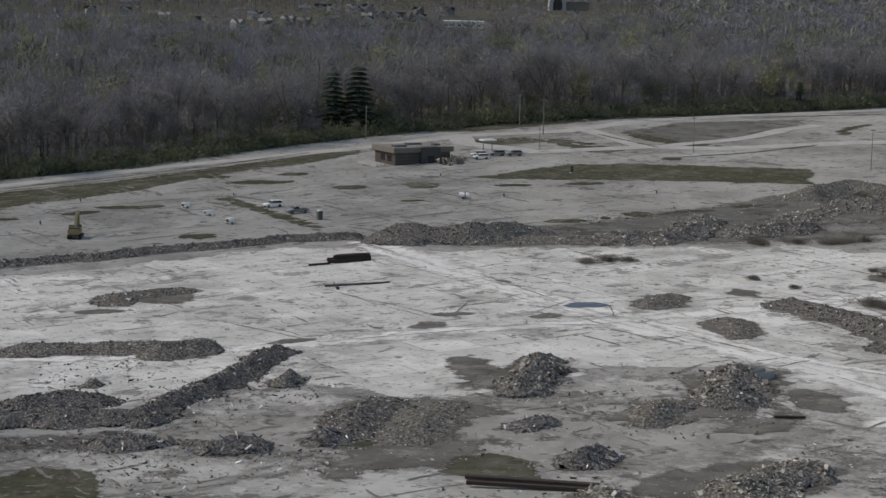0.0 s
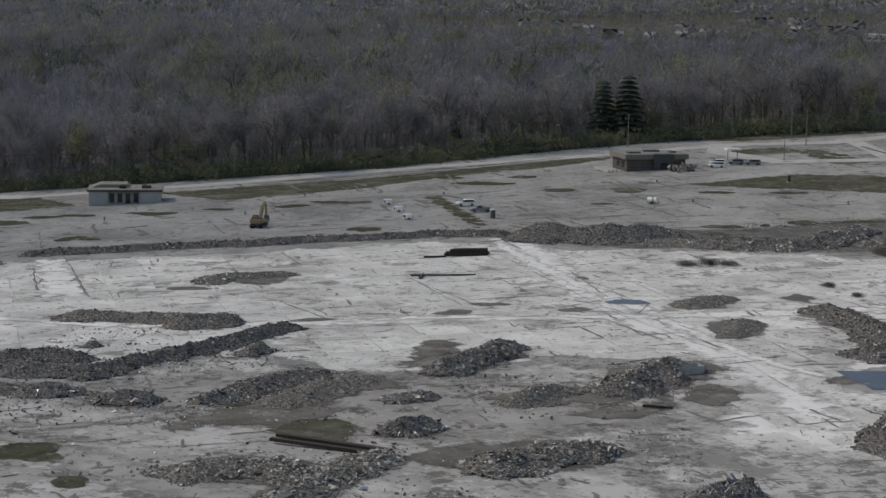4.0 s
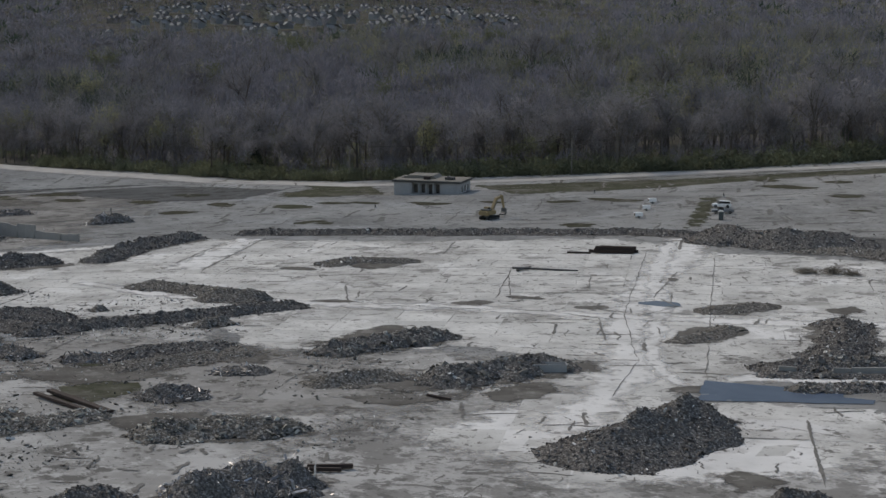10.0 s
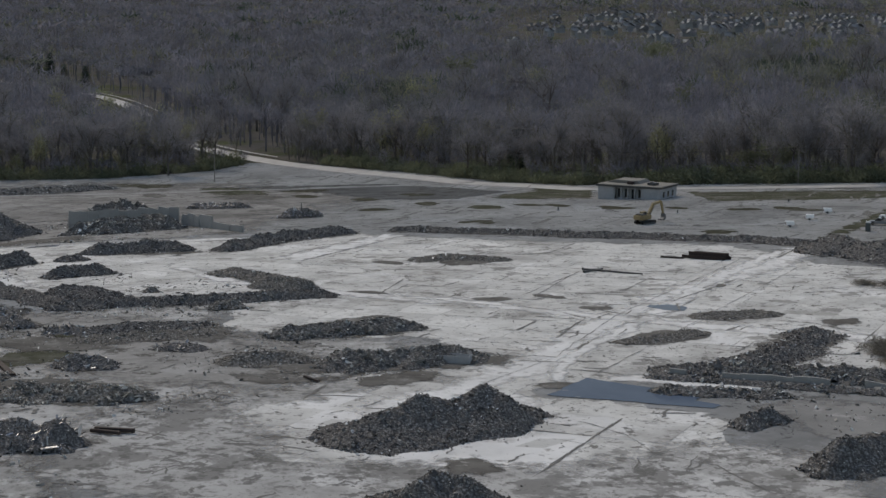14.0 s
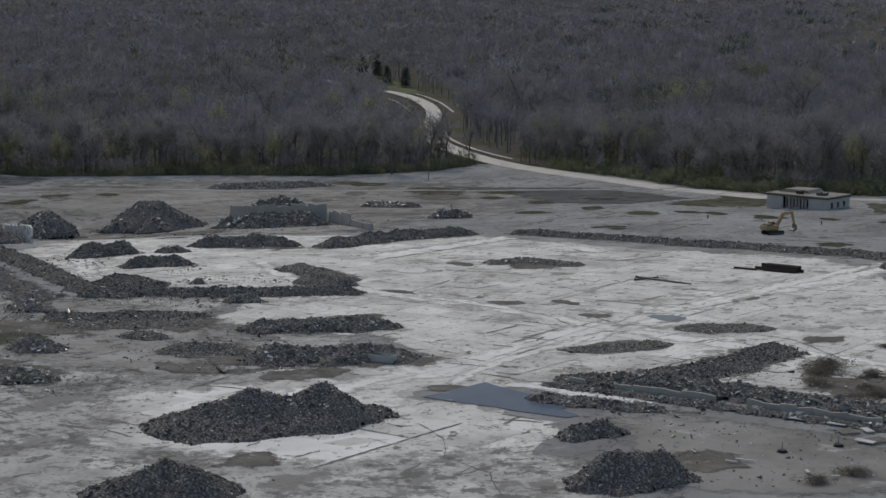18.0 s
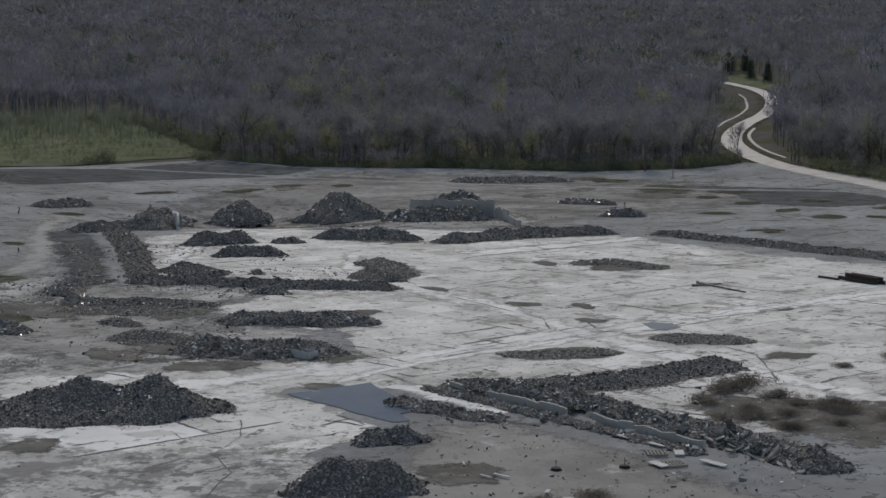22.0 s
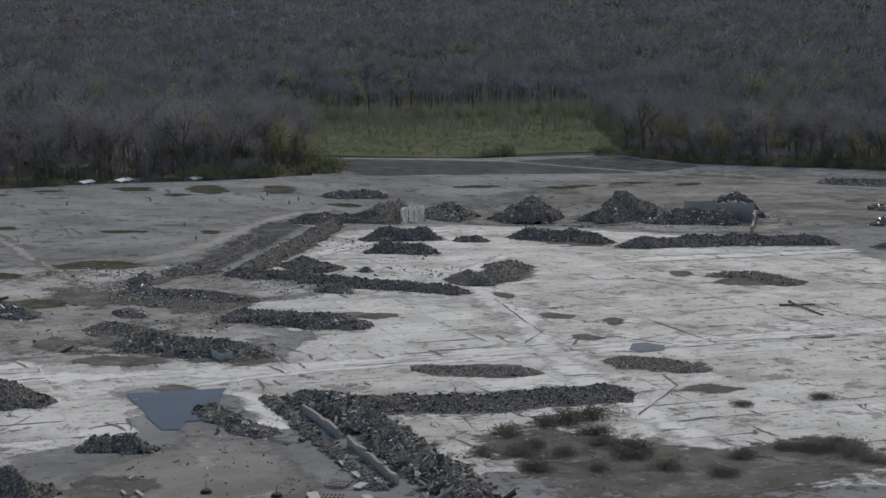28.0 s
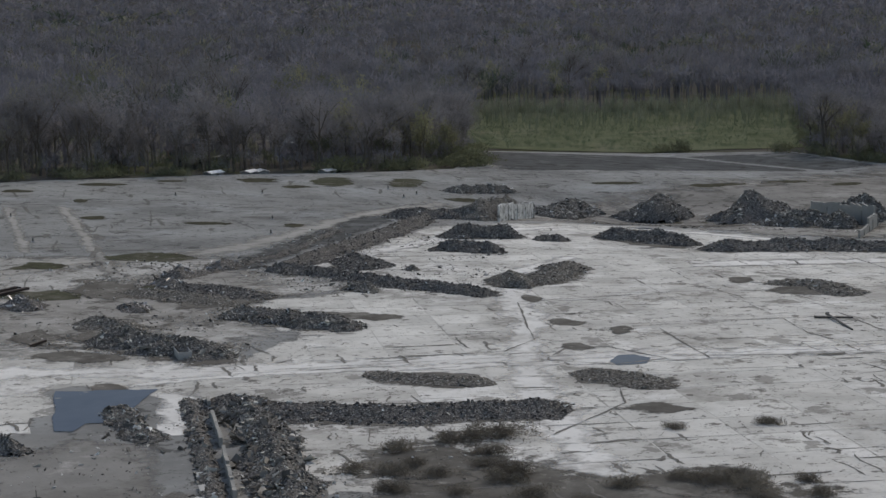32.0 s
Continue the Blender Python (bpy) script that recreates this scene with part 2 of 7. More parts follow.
def foliage(name, stops, scale, vary=0.0):
    """Twigs or leaves that let some of the light through; the tint drifts from tree to tree."""
    ma = bpy.data.materials.new(name)
    ma.use_nodes = True
    nt = ma.node_tree
    nt.nodes.remove(nt.nodes["Principled BSDF"])
    geo = nt.nodes.new("ShaderNodeNewGeometry")
    n1 = node(nt, "ShaderNodeTexNoise", Scale=scale, Detail=2.0, Roughness=0.6)
    nt.links.new(geo.outputs["Position"], n1.inputs["Vector"])
    ramp = nt.nodes.new("ShaderNodeValToRGB")
    el = ramp.color_ramp.elements
    while len(el) < len(stops):
        el.new(0.5)
    for e, (at, c) in zip(el, stops):
        e.position, e.color = at, (*c, 1)
    nt.links.new(n1.outputs["Fac"], ramp.inputs["Fac"])
    colour = ramp.outputs["Color"]
    if vary:
        info = nt.nodes.new("ShaderNodeObjectInfo")
        by = nt.nodes.new("ShaderNodeMapRange")
        by.inputs["To Min"].default_value, by.inputs["To Max"].default_value = 1 - vary, 1 + vary
        nt.links.new(info.outputs["Random"], by.inputs["Value"])
        hsv = nt.nodes.new("ShaderNodeHueSaturation")
        nt.links.new(by.outputs["Result"], hsv.inputs["Value"])
        nt.links.new(colour, hsv.inputs["Color"])
        colour = hsv.outputs["Color"]
    front, behind, mix = nt.nodes.new("ShaderNodeBsdfDiffuse"), nt.nodes.new("ShaderNodeBsdfTranslucent"), nt.nodes.new("ShaderNodeMixShader")
    for sh in (front, behind):
        nt.links.new(colour, sh.inputs["Color"])
    mix.inputs[0].default_value = 0.25
    nt.links.new(front.outputs[0], mix.inputs[1])
    nt.links.new(behind.outputs[0], mix.inputs[2])
    nt.links.new(mix.outputs[0], nt.nodes["Material Output"].inputs["Surface"])
    return ma


def rubble(name, stops, rough=0.9, metal=0.0, gloss=0.03):
    """Broken pieces, each with a tone of its own and dust on it."""
    ma = surface(name, [(0.36, (0.58, 0.57, 0.56)), (0.62, (1.0, 1.0, 1.0))], 0.55, rough=rough, metal=metal, gloss=gloss, bump=0.25, fine=5.0, detail=4.0)
    nt = ma.node_tree
    bsdf = nt.nodes["Principled BSDF"]
    dust = bsdf.inputs["Base Color"].links[0].from_socket
    geo = nt.nodes.new("ShaderNodeNewGeometry")
    tone = nt.nodes.new("ShaderNodeValToRGB")
    el = tone.color_ramp.elements
    while len(el) < len(stops):
        el.new(0.5)
    for e, (at, c) in zip(el, stops):
        e.position, e.color = at, (*c, 1)
    nt.links.new(geo.outputs["Random Per Island"], tone.inputs["Fac"])
    mix = nt.nodes.new("ShaderNodeMix")
    mix.data_type, mix.blend_type = 'RGBA', 'MULTIPLY'
    mix.inputs[0].default_value = 1.0
    nt.links.new(tone.outputs["Color"], mix.inputs[6])
    nt.links.new(dust, mix.inputs[7])
    nt.links.new(mix.outputs[2], bsdf.inputs["Base Color"])
    return ma


def plain(name, colour, rough=0.5, metal=0.0, gloss=0.4, spread=0.12, scale=1.5):
    """Paint, metal or plastic with light wear."""
    lo, hi = tuple(c * (1 - spread) for c in colour), tuple(min(1, c * (1 + spread)) for c in colour)
    return surface(name, [(0.3, lo), (0.7, hi)], scale, rough=rough, metal=metal, gloss=gloss, bump=0.05, stains=[(tuple(c * 0.5 + 0.03 for c in colour), scale * 1.7, 0.6, 0.75, 0.5)])


M_LAND = surface("woodland_floor", [(0.3, (0.077, 0.072, 0.065)), (0.7, (0.126, 0.117, 0.105))], 0.15, stains=[((0.07, 0.08, 0.035), 0.02, 0.5, 0.62, 0.8)], gloss=0.0)
M_ASPHALT = surface("old_asphalt", [(0.3, (0.228, 0.22, 0.205)), (0.7, (0.368, 0.357, 0.334))], 0.05, rough=0.95, gloss=0.05, fine=2.0, stains=[((0.148, 0.144, 0.137), 0.022, 0.48, 0.62, 0.65), ((0.41, 0.407, 0.395), 0.03, 0.53, 0.66, 0.65), ((0.085, 0.082, 0.076), 0.16, 0.585, 0.615, 0.8), ((0.09, 0.086, 0.08), 0.5, 0.585, 0.62, 0.75), ((0.38, 0.377, 0.366), 0.4, 0.6, 0.63, 0.6)], cracks=(0.045, 0.14, (0.07, 0.067, 0.062)))
M_SLAB = surface("concrete_slab", [(0.3, (0.367, 0.362, 0.343)), (0.62, (0.551, 0.546, 0.522))], 0.12, rough=0.9, gloss=0.08, fine=1.5, stains=[((0.24, 0.235, 0.22), 0.03, 0.5, 0.6, 0.8), ((0.66, 0.657, 0.64), 0.05, 0.55, 0.6, 0.7), ((0.17, 0.165, 0.155), 0.11, 0.57, 0.6, 0.75), ((0.1, 0.095, 0.087), 0.35, 0.585, 0.61, 0.85), ((0.16, 0.155, 0.145), 0.9, 0.585, 0.615, 0.8)], cracks=(0.07, 0.12, (0.1, 0.095, 0.088)))
M_PANEL = surface("concrete_panel", [(0.3, (0.399, 0.395, 0.376)), (0.62, (0.562, 0.558, 0.535))], 0.1, rough=0.9, gloss=0.08, fine=1.5, vary=0.1, stains=[((0.28, 0.273, 0.258), 0.035, 0.5, 0.62, 0.75), ((0.64, 0.637, 0.625), 0.07, 0.56, 0.61, 0.6), ((0.19, 0.184, 0.172), 0.12, 0.575, 0.605, 0.75), ((0.11, 0.105, 0.096), 0.4, 0.59, 0.615, 0.85), ((0.17, 0.165, 0.154), 1.0, 0.595, 0.625, 0.8)])
M_DUST = surface("pale_dust_track", [(0.3, (0.53, 0.526, 0.51)), (0.65, (0.67, 0.666, 0.65))], 0.1, rough=0.95, gloss=0.05, fine=1.5, ragged=0.25, solid=(1.2, 1.75), stains=[((0.36, 0.352, 0.335), 0.1, 0.52, 0.62, 0.75), ((0.22, 0.213, 0.2), 0.4, 0.57, 0.63, 0.75)])
M_DIRT = surface("dark_dirt", [(0.3, (0.085, 0.08, 0.073)), (0.7, (0.17, 0.163, 0.15))], 0.25, fine=2.0, bump=0.5, ragged=0.35, solid=(1.25, 1.6), gloss=0.0, stains=[((0.28, 0.273, 0.255), 0.12, 0.56, 0.64, 0.5), ((0.32, 0.313, 0.295), 0.7, 0.6, 0.64, 0.6)])
M_MUD = surface("grey_mud", [(0.3, (0.24, 0.236, 0.224)), (0.7, (0.37, 0.365, 0.348))], 0.1, rough=0.9, fine=2.0, ragged=0.4, solid=(1.15, 1.8), gloss=0.0, stains=[((0.45, 0.445, 0.43), 0.06, 0.5, 0.6, 0.85), ((0.12, 0.115, 0.106), 0.13, 0.54, 0.59, 0.85), ((0.46, 0.455, 0.44), 0.4, 0.57, 0.61, 0.75), ((0.11, 0.105, 0.096), 0.7, 0.57, 0.61, 0.75)])
M_GRAVEL = surface("brown_gravel", [(0.3, (0.1, 0.097, 0.091)), (0.7, (0.17, 0.166, 0.157))], 0.1, rough=0.9, fine=2.0, ragged=0.4, solid=(1.15, 1.8), gloss=0.0, stains=[((0.25, 0.243, 0.228), 0.05, 0.54, 0.64, 0.7), ((0.075, 0.07, 0.06), 0.12, 0.53, 0.6, 0.8)])
M_GRASS = surface("thin_grass", [(0.3, (0.05, 0.052, 0.036)), (0.7, (0.085, 0.087, 0.062))], 0.3, fine=4.0, bump=0.6, ragged=0.3, gloss=0.0, stains=[((0.135, 0.13, 0.11), 0.09, 0.5, 0.62, 0.75), ((0.05, 0.045, 0.037), 0.25, 0.54, 0.62, 0.7), ((0.18, 0.175, 0.157), 0.6, 0.57, 0.64, 0.7)])
M_MEADOW = surface("meadow_grass", [(0.3, (0.1, 0.114, 0.07)), (0.7, (0.155, 0.166, 0.108))], 0.08, fine=2.0, bump=0.8, bump_size=0.5, gloss=0.0, stains=[((0.2, 0.185, 0.14), 0.025, 0.54, 0.66, 0.6), ((0.075, 0.09, 0.05), 0.09, 0.53, 0.62, 0.7)])
M_ROAD = surface("pale_road", [(0.3, (0.3, 0.29, 0.275)), (0.7, (0.42, 0.41, 0.39))], 0.2, rough=0.8, fine=3.0, bump=0.1, stains=[((0.2, 0.195, 0.18), 0.12, 0.56, 0.7, 0.7)])
M_FIELD = surface("trampled_dirt", [(0.3, (0.2, 0.194, 0.183)), (0.7, (0.32, 0.312, 0.295))], 0.15, rough=0.9, fine=2.0, ragged=0.4, solid=(1.15, 1.8), gloss=0.0, stains=[((0.34, 0.334, 0.32), 0.08, 0.54, 0.6, 0.8), ((0.09, 0.086, 0.078), 0.2, 0.54, 0.59, 0.85), ((0.36, 0.354, 0.34), 0.6, 0.58, 0.61, 0.8)])
M_WEED = surface("dry_weeds", [(0.3, (0.04, 0.039, 0.03)), (0.7, (0.085, 0.083, 0.06))], 0.5, fine=4.0, bump=0.6, ragged=0.45, stains=[((0.13, 0.125, 0.105), 0.25, 0.55, 0.65, 0.6)], gloss=0.0)
M_LANE = surface("worn_lane_asphalt", [(0.3, (0.25, 0.245, 0.232)), (0.7, (0.36, 0.353, 0.335))], 0.08, rough=0.95, gloss=0.0, fine=2.0, ragged=0.3, solid=(1.2, 1.9), stains=[((0.15, 0.146, 0.138), 0.12, 0.54, 0.62, 0.7)])
M_BLOTCH = surface("weathered_slab", [(0.3, (0.3, 0.295, 0.282)), (0.7, (0.44, 0.435, 0.42))], 0.2, rough=0.95, gloss=0.0, fine=2.0, ragged=0.35, solid=(1.15, 1.75), stains=[((0.56, 0.555, 0.54), 0.07, 0.54, 0.6, 0.75), ((0.17, 0.165, 0.155), 0.1, 0.51, 0.56, 0.75), ((0.13, 0.126, 0.118), 0.38, 0.535, 0.57, 0.8), ((0.2, 0.195, 0.185), 1.0, 0.56, 0.59, 0.7)])
# brown old asphalt, its tone also lowered to stand for backlight
M_OLDLOT = surface("backlit_brown_asphalt", [(0.3, (0.18, 0.174, 0.163)), (0.7, (0.27, 0.262, 0.247))], 0.06, rough=0.95, gloss=0.0, fine=2.0, ragged=0.12, solid=(1.2, 1.9), stains=[((0.12, 0.116, 0.109), 0.05, 0.5, 0.6, 0.7), ((0.33, 0.323, 0.308), 0.035, 0.54, 0.62, 0.65), ((0.08, 0.076, 0.07), 0.3, 0.57, 0.61, 0.8)])
M_PAD = surface("dark_concrete_pad", [(0.3, (0.15, 0.148, 0.143)), (0.7, (0.235, 0.231, 0.222))], 0.12, rough=0.85, fine=2.0, ragged=0.4, solid=(1.15, 1.8), gloss=0.1, stains=[((0.11, 0.107, 0.1), 0.06, 0.5, 0.64, 0.7), ((0.36, 0.354, 0.34), 0.09, 0.6, 0.68, 0.7), ((0.09, 0.086, 0.08), 0.5, 0.6, 0.64, 0.6)])
M_CRACK = surface("joint_dirt", [(0.3, (0.111, 0.107, 0.099)), (0.7, (0.227, 0.220, 0.207))], 0.8, ragged=0.8, gloss=0.0)
# the rubble's lowest tones are raised to paint haze over its darks
M_CONC = rubble("broken_concrete", [(0.0, (0.09, 0.086, 0.081)), (0.45, (0.19, 0.18, 0.167)), (0.8, (0.347, 0.330, 0.299)), (1.0, (0.653, 0.630, 0.573))])
M_DARKRUB = rubble("dark_rubble", [(0.0, (0.075, 0.071, 0.07)), (0.5, (0.14, 0.132, 0.127)), (0.85, (0.224, 0.212, 0.197)), (1.0, (0.510, 0.490, 0.451))])
M_PALERUB = rubble("pale_rubble", [(0.0, (0.115, 0.109, 0.1)), (0.35, (0.224, 0.210, 0.188)), (0.7, (0.428, 0.405, 0.362)), (1.0, (0.714, 0.680, 0.611))])
M_SCRAP = rubble("scrap_metal", [(0.0, (0.08, 0.078, 0.078)), (0.5, (0.2, 0.2, 0.205)), (1.0, (0.62, 0.62, 0.64))], rough=0.4, metal=0.6, gloss=0.5)
M_PALE = surface("pale_debris", [(0.3, (0.45, 0.45, 0.44)), (0.7, (0.7, 0.7, 0.68))], 0.8, rough=0.6, island=0.4, gloss=0.3)
M_MOUND = surface("rubble_fines", [(0.36, (0.07, 0.066, 0.063)), (0.52, (0.135, 0.128, 0.122)), (0.66, (0.3, 0.288, 0.272))], 3.2, bump=1.0, fine=4.0, bump_size=0.3, detail=3.0, gloss=0.0)
M_SOIL = surface("soil_heap", [(0.36, (0.06, 0.056, 0.05)), (0.52, (0.14, 0.132, 0.12)), (0.66, (0.3, 0.29, 0.275))], 2.6, bump=1.0, fine=3.0, bump_size=0.3, detail=3.0, gloss=0.0)
M_BARK = surface("bark", [(0.3, (0.085, 0.075, 0.066)), (0.7, (0.16, 0.145, 0.13))], 1.5, vary=0.3, gloss=0.0)
# grey-brown twigs with a slight blue haze cast in their colour
M_TWIG = foliage("bare_twigs", [(0.3, (0.155, 0.152, 0.160)), (0.7, (0.250, 0.244, 0.255))], 0.08, vary=0.25)
M_BUD = foliage("spring_buds", [(0.3, (0.175, 0.176, 0.116)), (0.7, (0.273, 0.274, 0.171))], 0.2, vary=0.2)
M_LEAF = foliage("young_leaves", [(0.3, (0.1, 0.11, 0.072)), (0.7, (0.175, 0.184, 0.12))], 0.3, vary=0.3)
M_PINE = foliage("needles", [(0.3, (0.045, 0.063, 0.051)), (0.7, (0.075, 0.102, 0.075))], 0.4, vary=0.2)
# distance haze is mixed into these two wood colours as extra blue
M_WOODS = foliage("haze_tinted_woods", [(0.36, (0.140, 0.141, 0.164)), (0.5, (0.186, 0.186, 0.215)), (0.64, (0.245, 0.240, 0.273))], 0.045)
M_WOODS_DARK = foliage("haze_tinted_dark_woods", [(0.36, (0.120, 0.120, 0.136)), (0.64, (0.197, 0.193, 0.215))], 0.045)
M_WOODS_BUD = foliage("budding_and_hazy_woods", [(0.36, (0.149, 0.152, 0.128)), (0.64, (0.229, 0.229, 0.180))], 0.06)
M_WOODS_PINE = foliage("dark_evergreen_woods", [(0.36, (0.049, 0.066, 0.052)), (0.64, (0.084, 0.109, 0.080))], 0.06)
M_SCRUB = foliage("scrub_mass", [(0.3, (0.104, 0.135, 0.085)), (0.7, (0.168, 0.201, 0.133))], 0.06)
M_SAPLING = foliage("pale_saplings", [(0.3, (0.169, 0.189, 0.135)), (0.7, (0.262, 0.270, 0.205))], 0.05)
M_BRUSH = foliage("brown_brush", [(0.3, (0.107, 0.098, 0.085)), (0.7, (0.186, 0.170, 0.146))], 0.5, vary=0.25)
# the blue base colour paints the reflected sky; real mirroring is almost off
M_WATER = surface("sky_painted_water", [(0.3, (0.072, 0.096, 0.134)), (0.7, (0.095, 0.122, 0.165))], 0.2, rough=0.1, bump=0.0, gloss=0.015, stains=[((0.3, 0.3, 0.29), 0.25, 0.66, 0.68, 0.5)])
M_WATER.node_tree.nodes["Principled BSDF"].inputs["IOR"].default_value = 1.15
M_WALL = plain("grey_block_wall", (0.34, 0.34, 0.335), 0.85, gloss=0.1, scale=0.6)
M_PITWALL = plain("dirty_pit_wall", (0.29, 0.284, 0.268), 0.9, gloss=0.08, scale=0.4)
M_CHALK = surface("whitewashed_wall", [(0.35, (0.3, 0.3, 0.29)), (0.6, (0.62, 0.62, 0.61))], 0.5, rough=0.85, gloss=0.1, bump=0.1, stains=[((0.16, 0.155, 0.145), 0.9, 0.52, 0.58, 0.85)])
M_WHITEWALL = plain("pale_painted_wall", (0.31, 0.315, 0.32), 0.7, gloss=0.2, scale=0.5)
M_ROOF = plain("tan_flat_roof", (0.2, 0.188, 0.165), 0.9, gloss=0.1, scale=0.4)
M_SHEET = plain("dirty_pale_sheet", (0.4, 0.4, 0.39), 0.8, gloss=0.15)
M_TRIM = plain("dark_trim", (0.05, 0.05, 0.05), 0.6)
M_GLASS = surface("dark_glass", [(0.3, (0.02, 0.022, 0.025)), (0.7, (0.035, 0.038, 0.04))], 1.0, rough=0.08, bump=0, gloss=0.5)
M_BROWN = plain("brown_cladding", (0.085, 0.074, 0.066), 0.8, gloss=0.15, scale=0.5)
M_TAN = plain("tan_fascia", (0.16, 0.148, 0.134), 0.8, gloss=0.15, scale=0.5)
M_BAND = plain("brown_brick_band", (0.11, 0.097, 0.086), 0.85, gloss=0.1, scale=0.5)
M_RUST = plain("rusty_steel", (0.05, 0.038, 0.034), 0.85, gloss=0.15)
M_YELLOW = plain("machine_yellow", (0.24, 0.185, 0.1), 0.6, gloss=0.25)
M_STEEL = plain("worn_steel", (0.12, 0.12, 0.12), 0.55, metal=0.5)
M_RUBBER = plain("black_rubber", (0.025, 0.025, 0.025), 0.85, gloss=0.2)
M_CARWHITE = plain("white_car_paint", (0.72, 0.72, 0.72), 0.3, gloss=0.5, spread=0.04)
M_CARGREY = plain("grey_car_paint", (0.16, 0.17, 0.18), 0.3, gloss=0.5, spread=0.05)
M_PLASTIC = plain("dark_green_plastic", (0.06, 0.075, 0.075), 0.6)
M_WOODPOLE = plain("weathered_pole_wood", (0.19, 0.178, 0.162), 0.9, gloss=0.1)
M_SIDING = plain("house_siding", (0.21, 0.215, 0.22), 0.8, gloss=0.15)
M_PALESIDING = plain("pale_house_siding", (0.27, 0.272, 0.275), 0.8, gloss=0.15)
M_BRICKRED = plain("brick_house", (0.26, 0.17, 0.14), 0.9, gloss=0.1)
M_SHINGLE = plain("grey_shingles", (0.1, 0.1, 0.102), 0.9, gloss=0.05)
M_LAMPGLASS = plain("lamp_glass", (0.6, 0.6, 0.58), 0.2)

# ---- the land ----
SITE = [(40, -252), (-75, -256), (-112, -253), (-160, -260), (-232, -343), (-296, -333), (-350, -292), (-338, -237), (-353, -170), (-353, -122), (-372, -85), (-400, -72), (-395, -55), (-345, -10), (-268, 45), (-236, 110), (-215, 155), (-207, 195), (-194, 242), (-175, 284), (-148, 318), (-115, 392), (-86, 478), (-30, 620), (240, 620), (420, 300), (440, -300), (200, -420)]


def land_sheet():
    radii = np.concatenate([np.arange(0, 700, 25), np.geomspace(700, 6200, 36)])
    n = 144
    ang = np.arange(n) * 2 * math.pi / n
    v = [(0, 0, float(terrain(0, 0)) - 0.4)]
    for r in radii[1:]:
        x, y = r * np.cos(ang), r * np.sin(ang)
        v += list(zip(x, y, terrain(x, y) - 0.4))
    f = [(0, 1 + i, 1 + (i + 1) % n) for i in range(n)]
    for k in range(len(radii) - 2):
        a, b = 1 + k * n, 1 + (k + 1) * n
        f += [(a + i, b + i, b + (i + 1) % n, a + (i + 1) % n) for i in range(n)]
    return mesh_from("ground", v, f, M_LAND, smooth=True)


tagged(new("ground", land_sheet()), "brown leaf-littered woodland ground reaching the hills", "ground", kind="structure")
tagged(new("parking_lot", drape("parking_lot", SITE, M_ASPHALT, 0.0, step=9, edge=6, wobble=2.0)), "old grey cracked asphalt car park of the cleared site", "pavement", kind="structure")

SLAB = [(-58, -122), (-99, -120), (-109, -74), (-116, -28), (-92, 14), (-72, 60), (-46, 68), (15, 112), (52, 116), (60, 104), (86, 66), (78, 36), (75, 14), (82, 5), (89, 2.5), (97, 20), (114, 23), (136, 30), (152, -12), (132, -50), (112, -58), (100, -45), (82, -28), (62, -2), (44, -12), (37, -42), (11, -46), (2, -78)]
slab = tagged(new("floor", drape("floor", SLAB, M_SLAB, 0.02, step=9, edge=1.6, wobble=4.5, seed=5)), "pale stained concrete floor slab of a demolished building", "slab", kind="structure")

# ---- rubble heaps ----
BLOCK = np.array([(x, y, z) for z in (-1, 1) for x, y in ((-1, -1), (1, -1), (1, 1), (-1, 1))], float)
BLOCK_TRI = np.array([(4, 5, 6), (4, 6, 7), (0, 1, 5), (0, 5, 4), (1, 2, 6), (1, 6, 5), (2, 3, 7), (2, 7, 6), (3, 0, 4), (3, 4, 7)])


def chunks(name, places, sizes, material, r, tilt=0.55):
    """Many broken blocks joined into one mesh: sizes are half lengths; most lie fairly flat."""
    n = len(places)
    yaw = r.uniform(0, 2 * math.pi, n)
    a, b = r.normal(0, tilt, n), r.normal(0, tilt, n)
    zero, one = np.zeros(n), np.ones(n)
    rz = np.stack([np.cos(yaw), -np.sin(yaw), zero, np.sin(yaw), np.cos(yaw), zero, zero, zero, one], 1).reshape(n, 3, 3)
    rx = np.stack([one, zero, zero, zero, np.cos(a), -np.sin(a), zero, np.sin(a), np.cos(a)], 1).reshape(n, 3, 3)
    ry = np.stack([np.cos(b), zero, np.sin(b), zero, one, zero, -np.sin(b), zero, np.cos(b)], 1).reshape(n, 3, 3)
    corners = BLOCK[None] * sizes[:, None] * r.uniform(0.45, 1.25, (n, 8, 1)) * r.uniform(0.8, 1.2, (n, 8, 3))
    v = np.einsum("nij,njk,nkl,nml->nmi", rz, rx, ry, corners) + places[:, None]
    t = BLOCK_TRI[None] + 8 * np.arange(n)[:, None, None]
    return tri_mesh(name, v.reshape(-1, 3), t.reshape(-1, 3), material)


def centre_far(line):
    return line[:, 0].mean() < -20


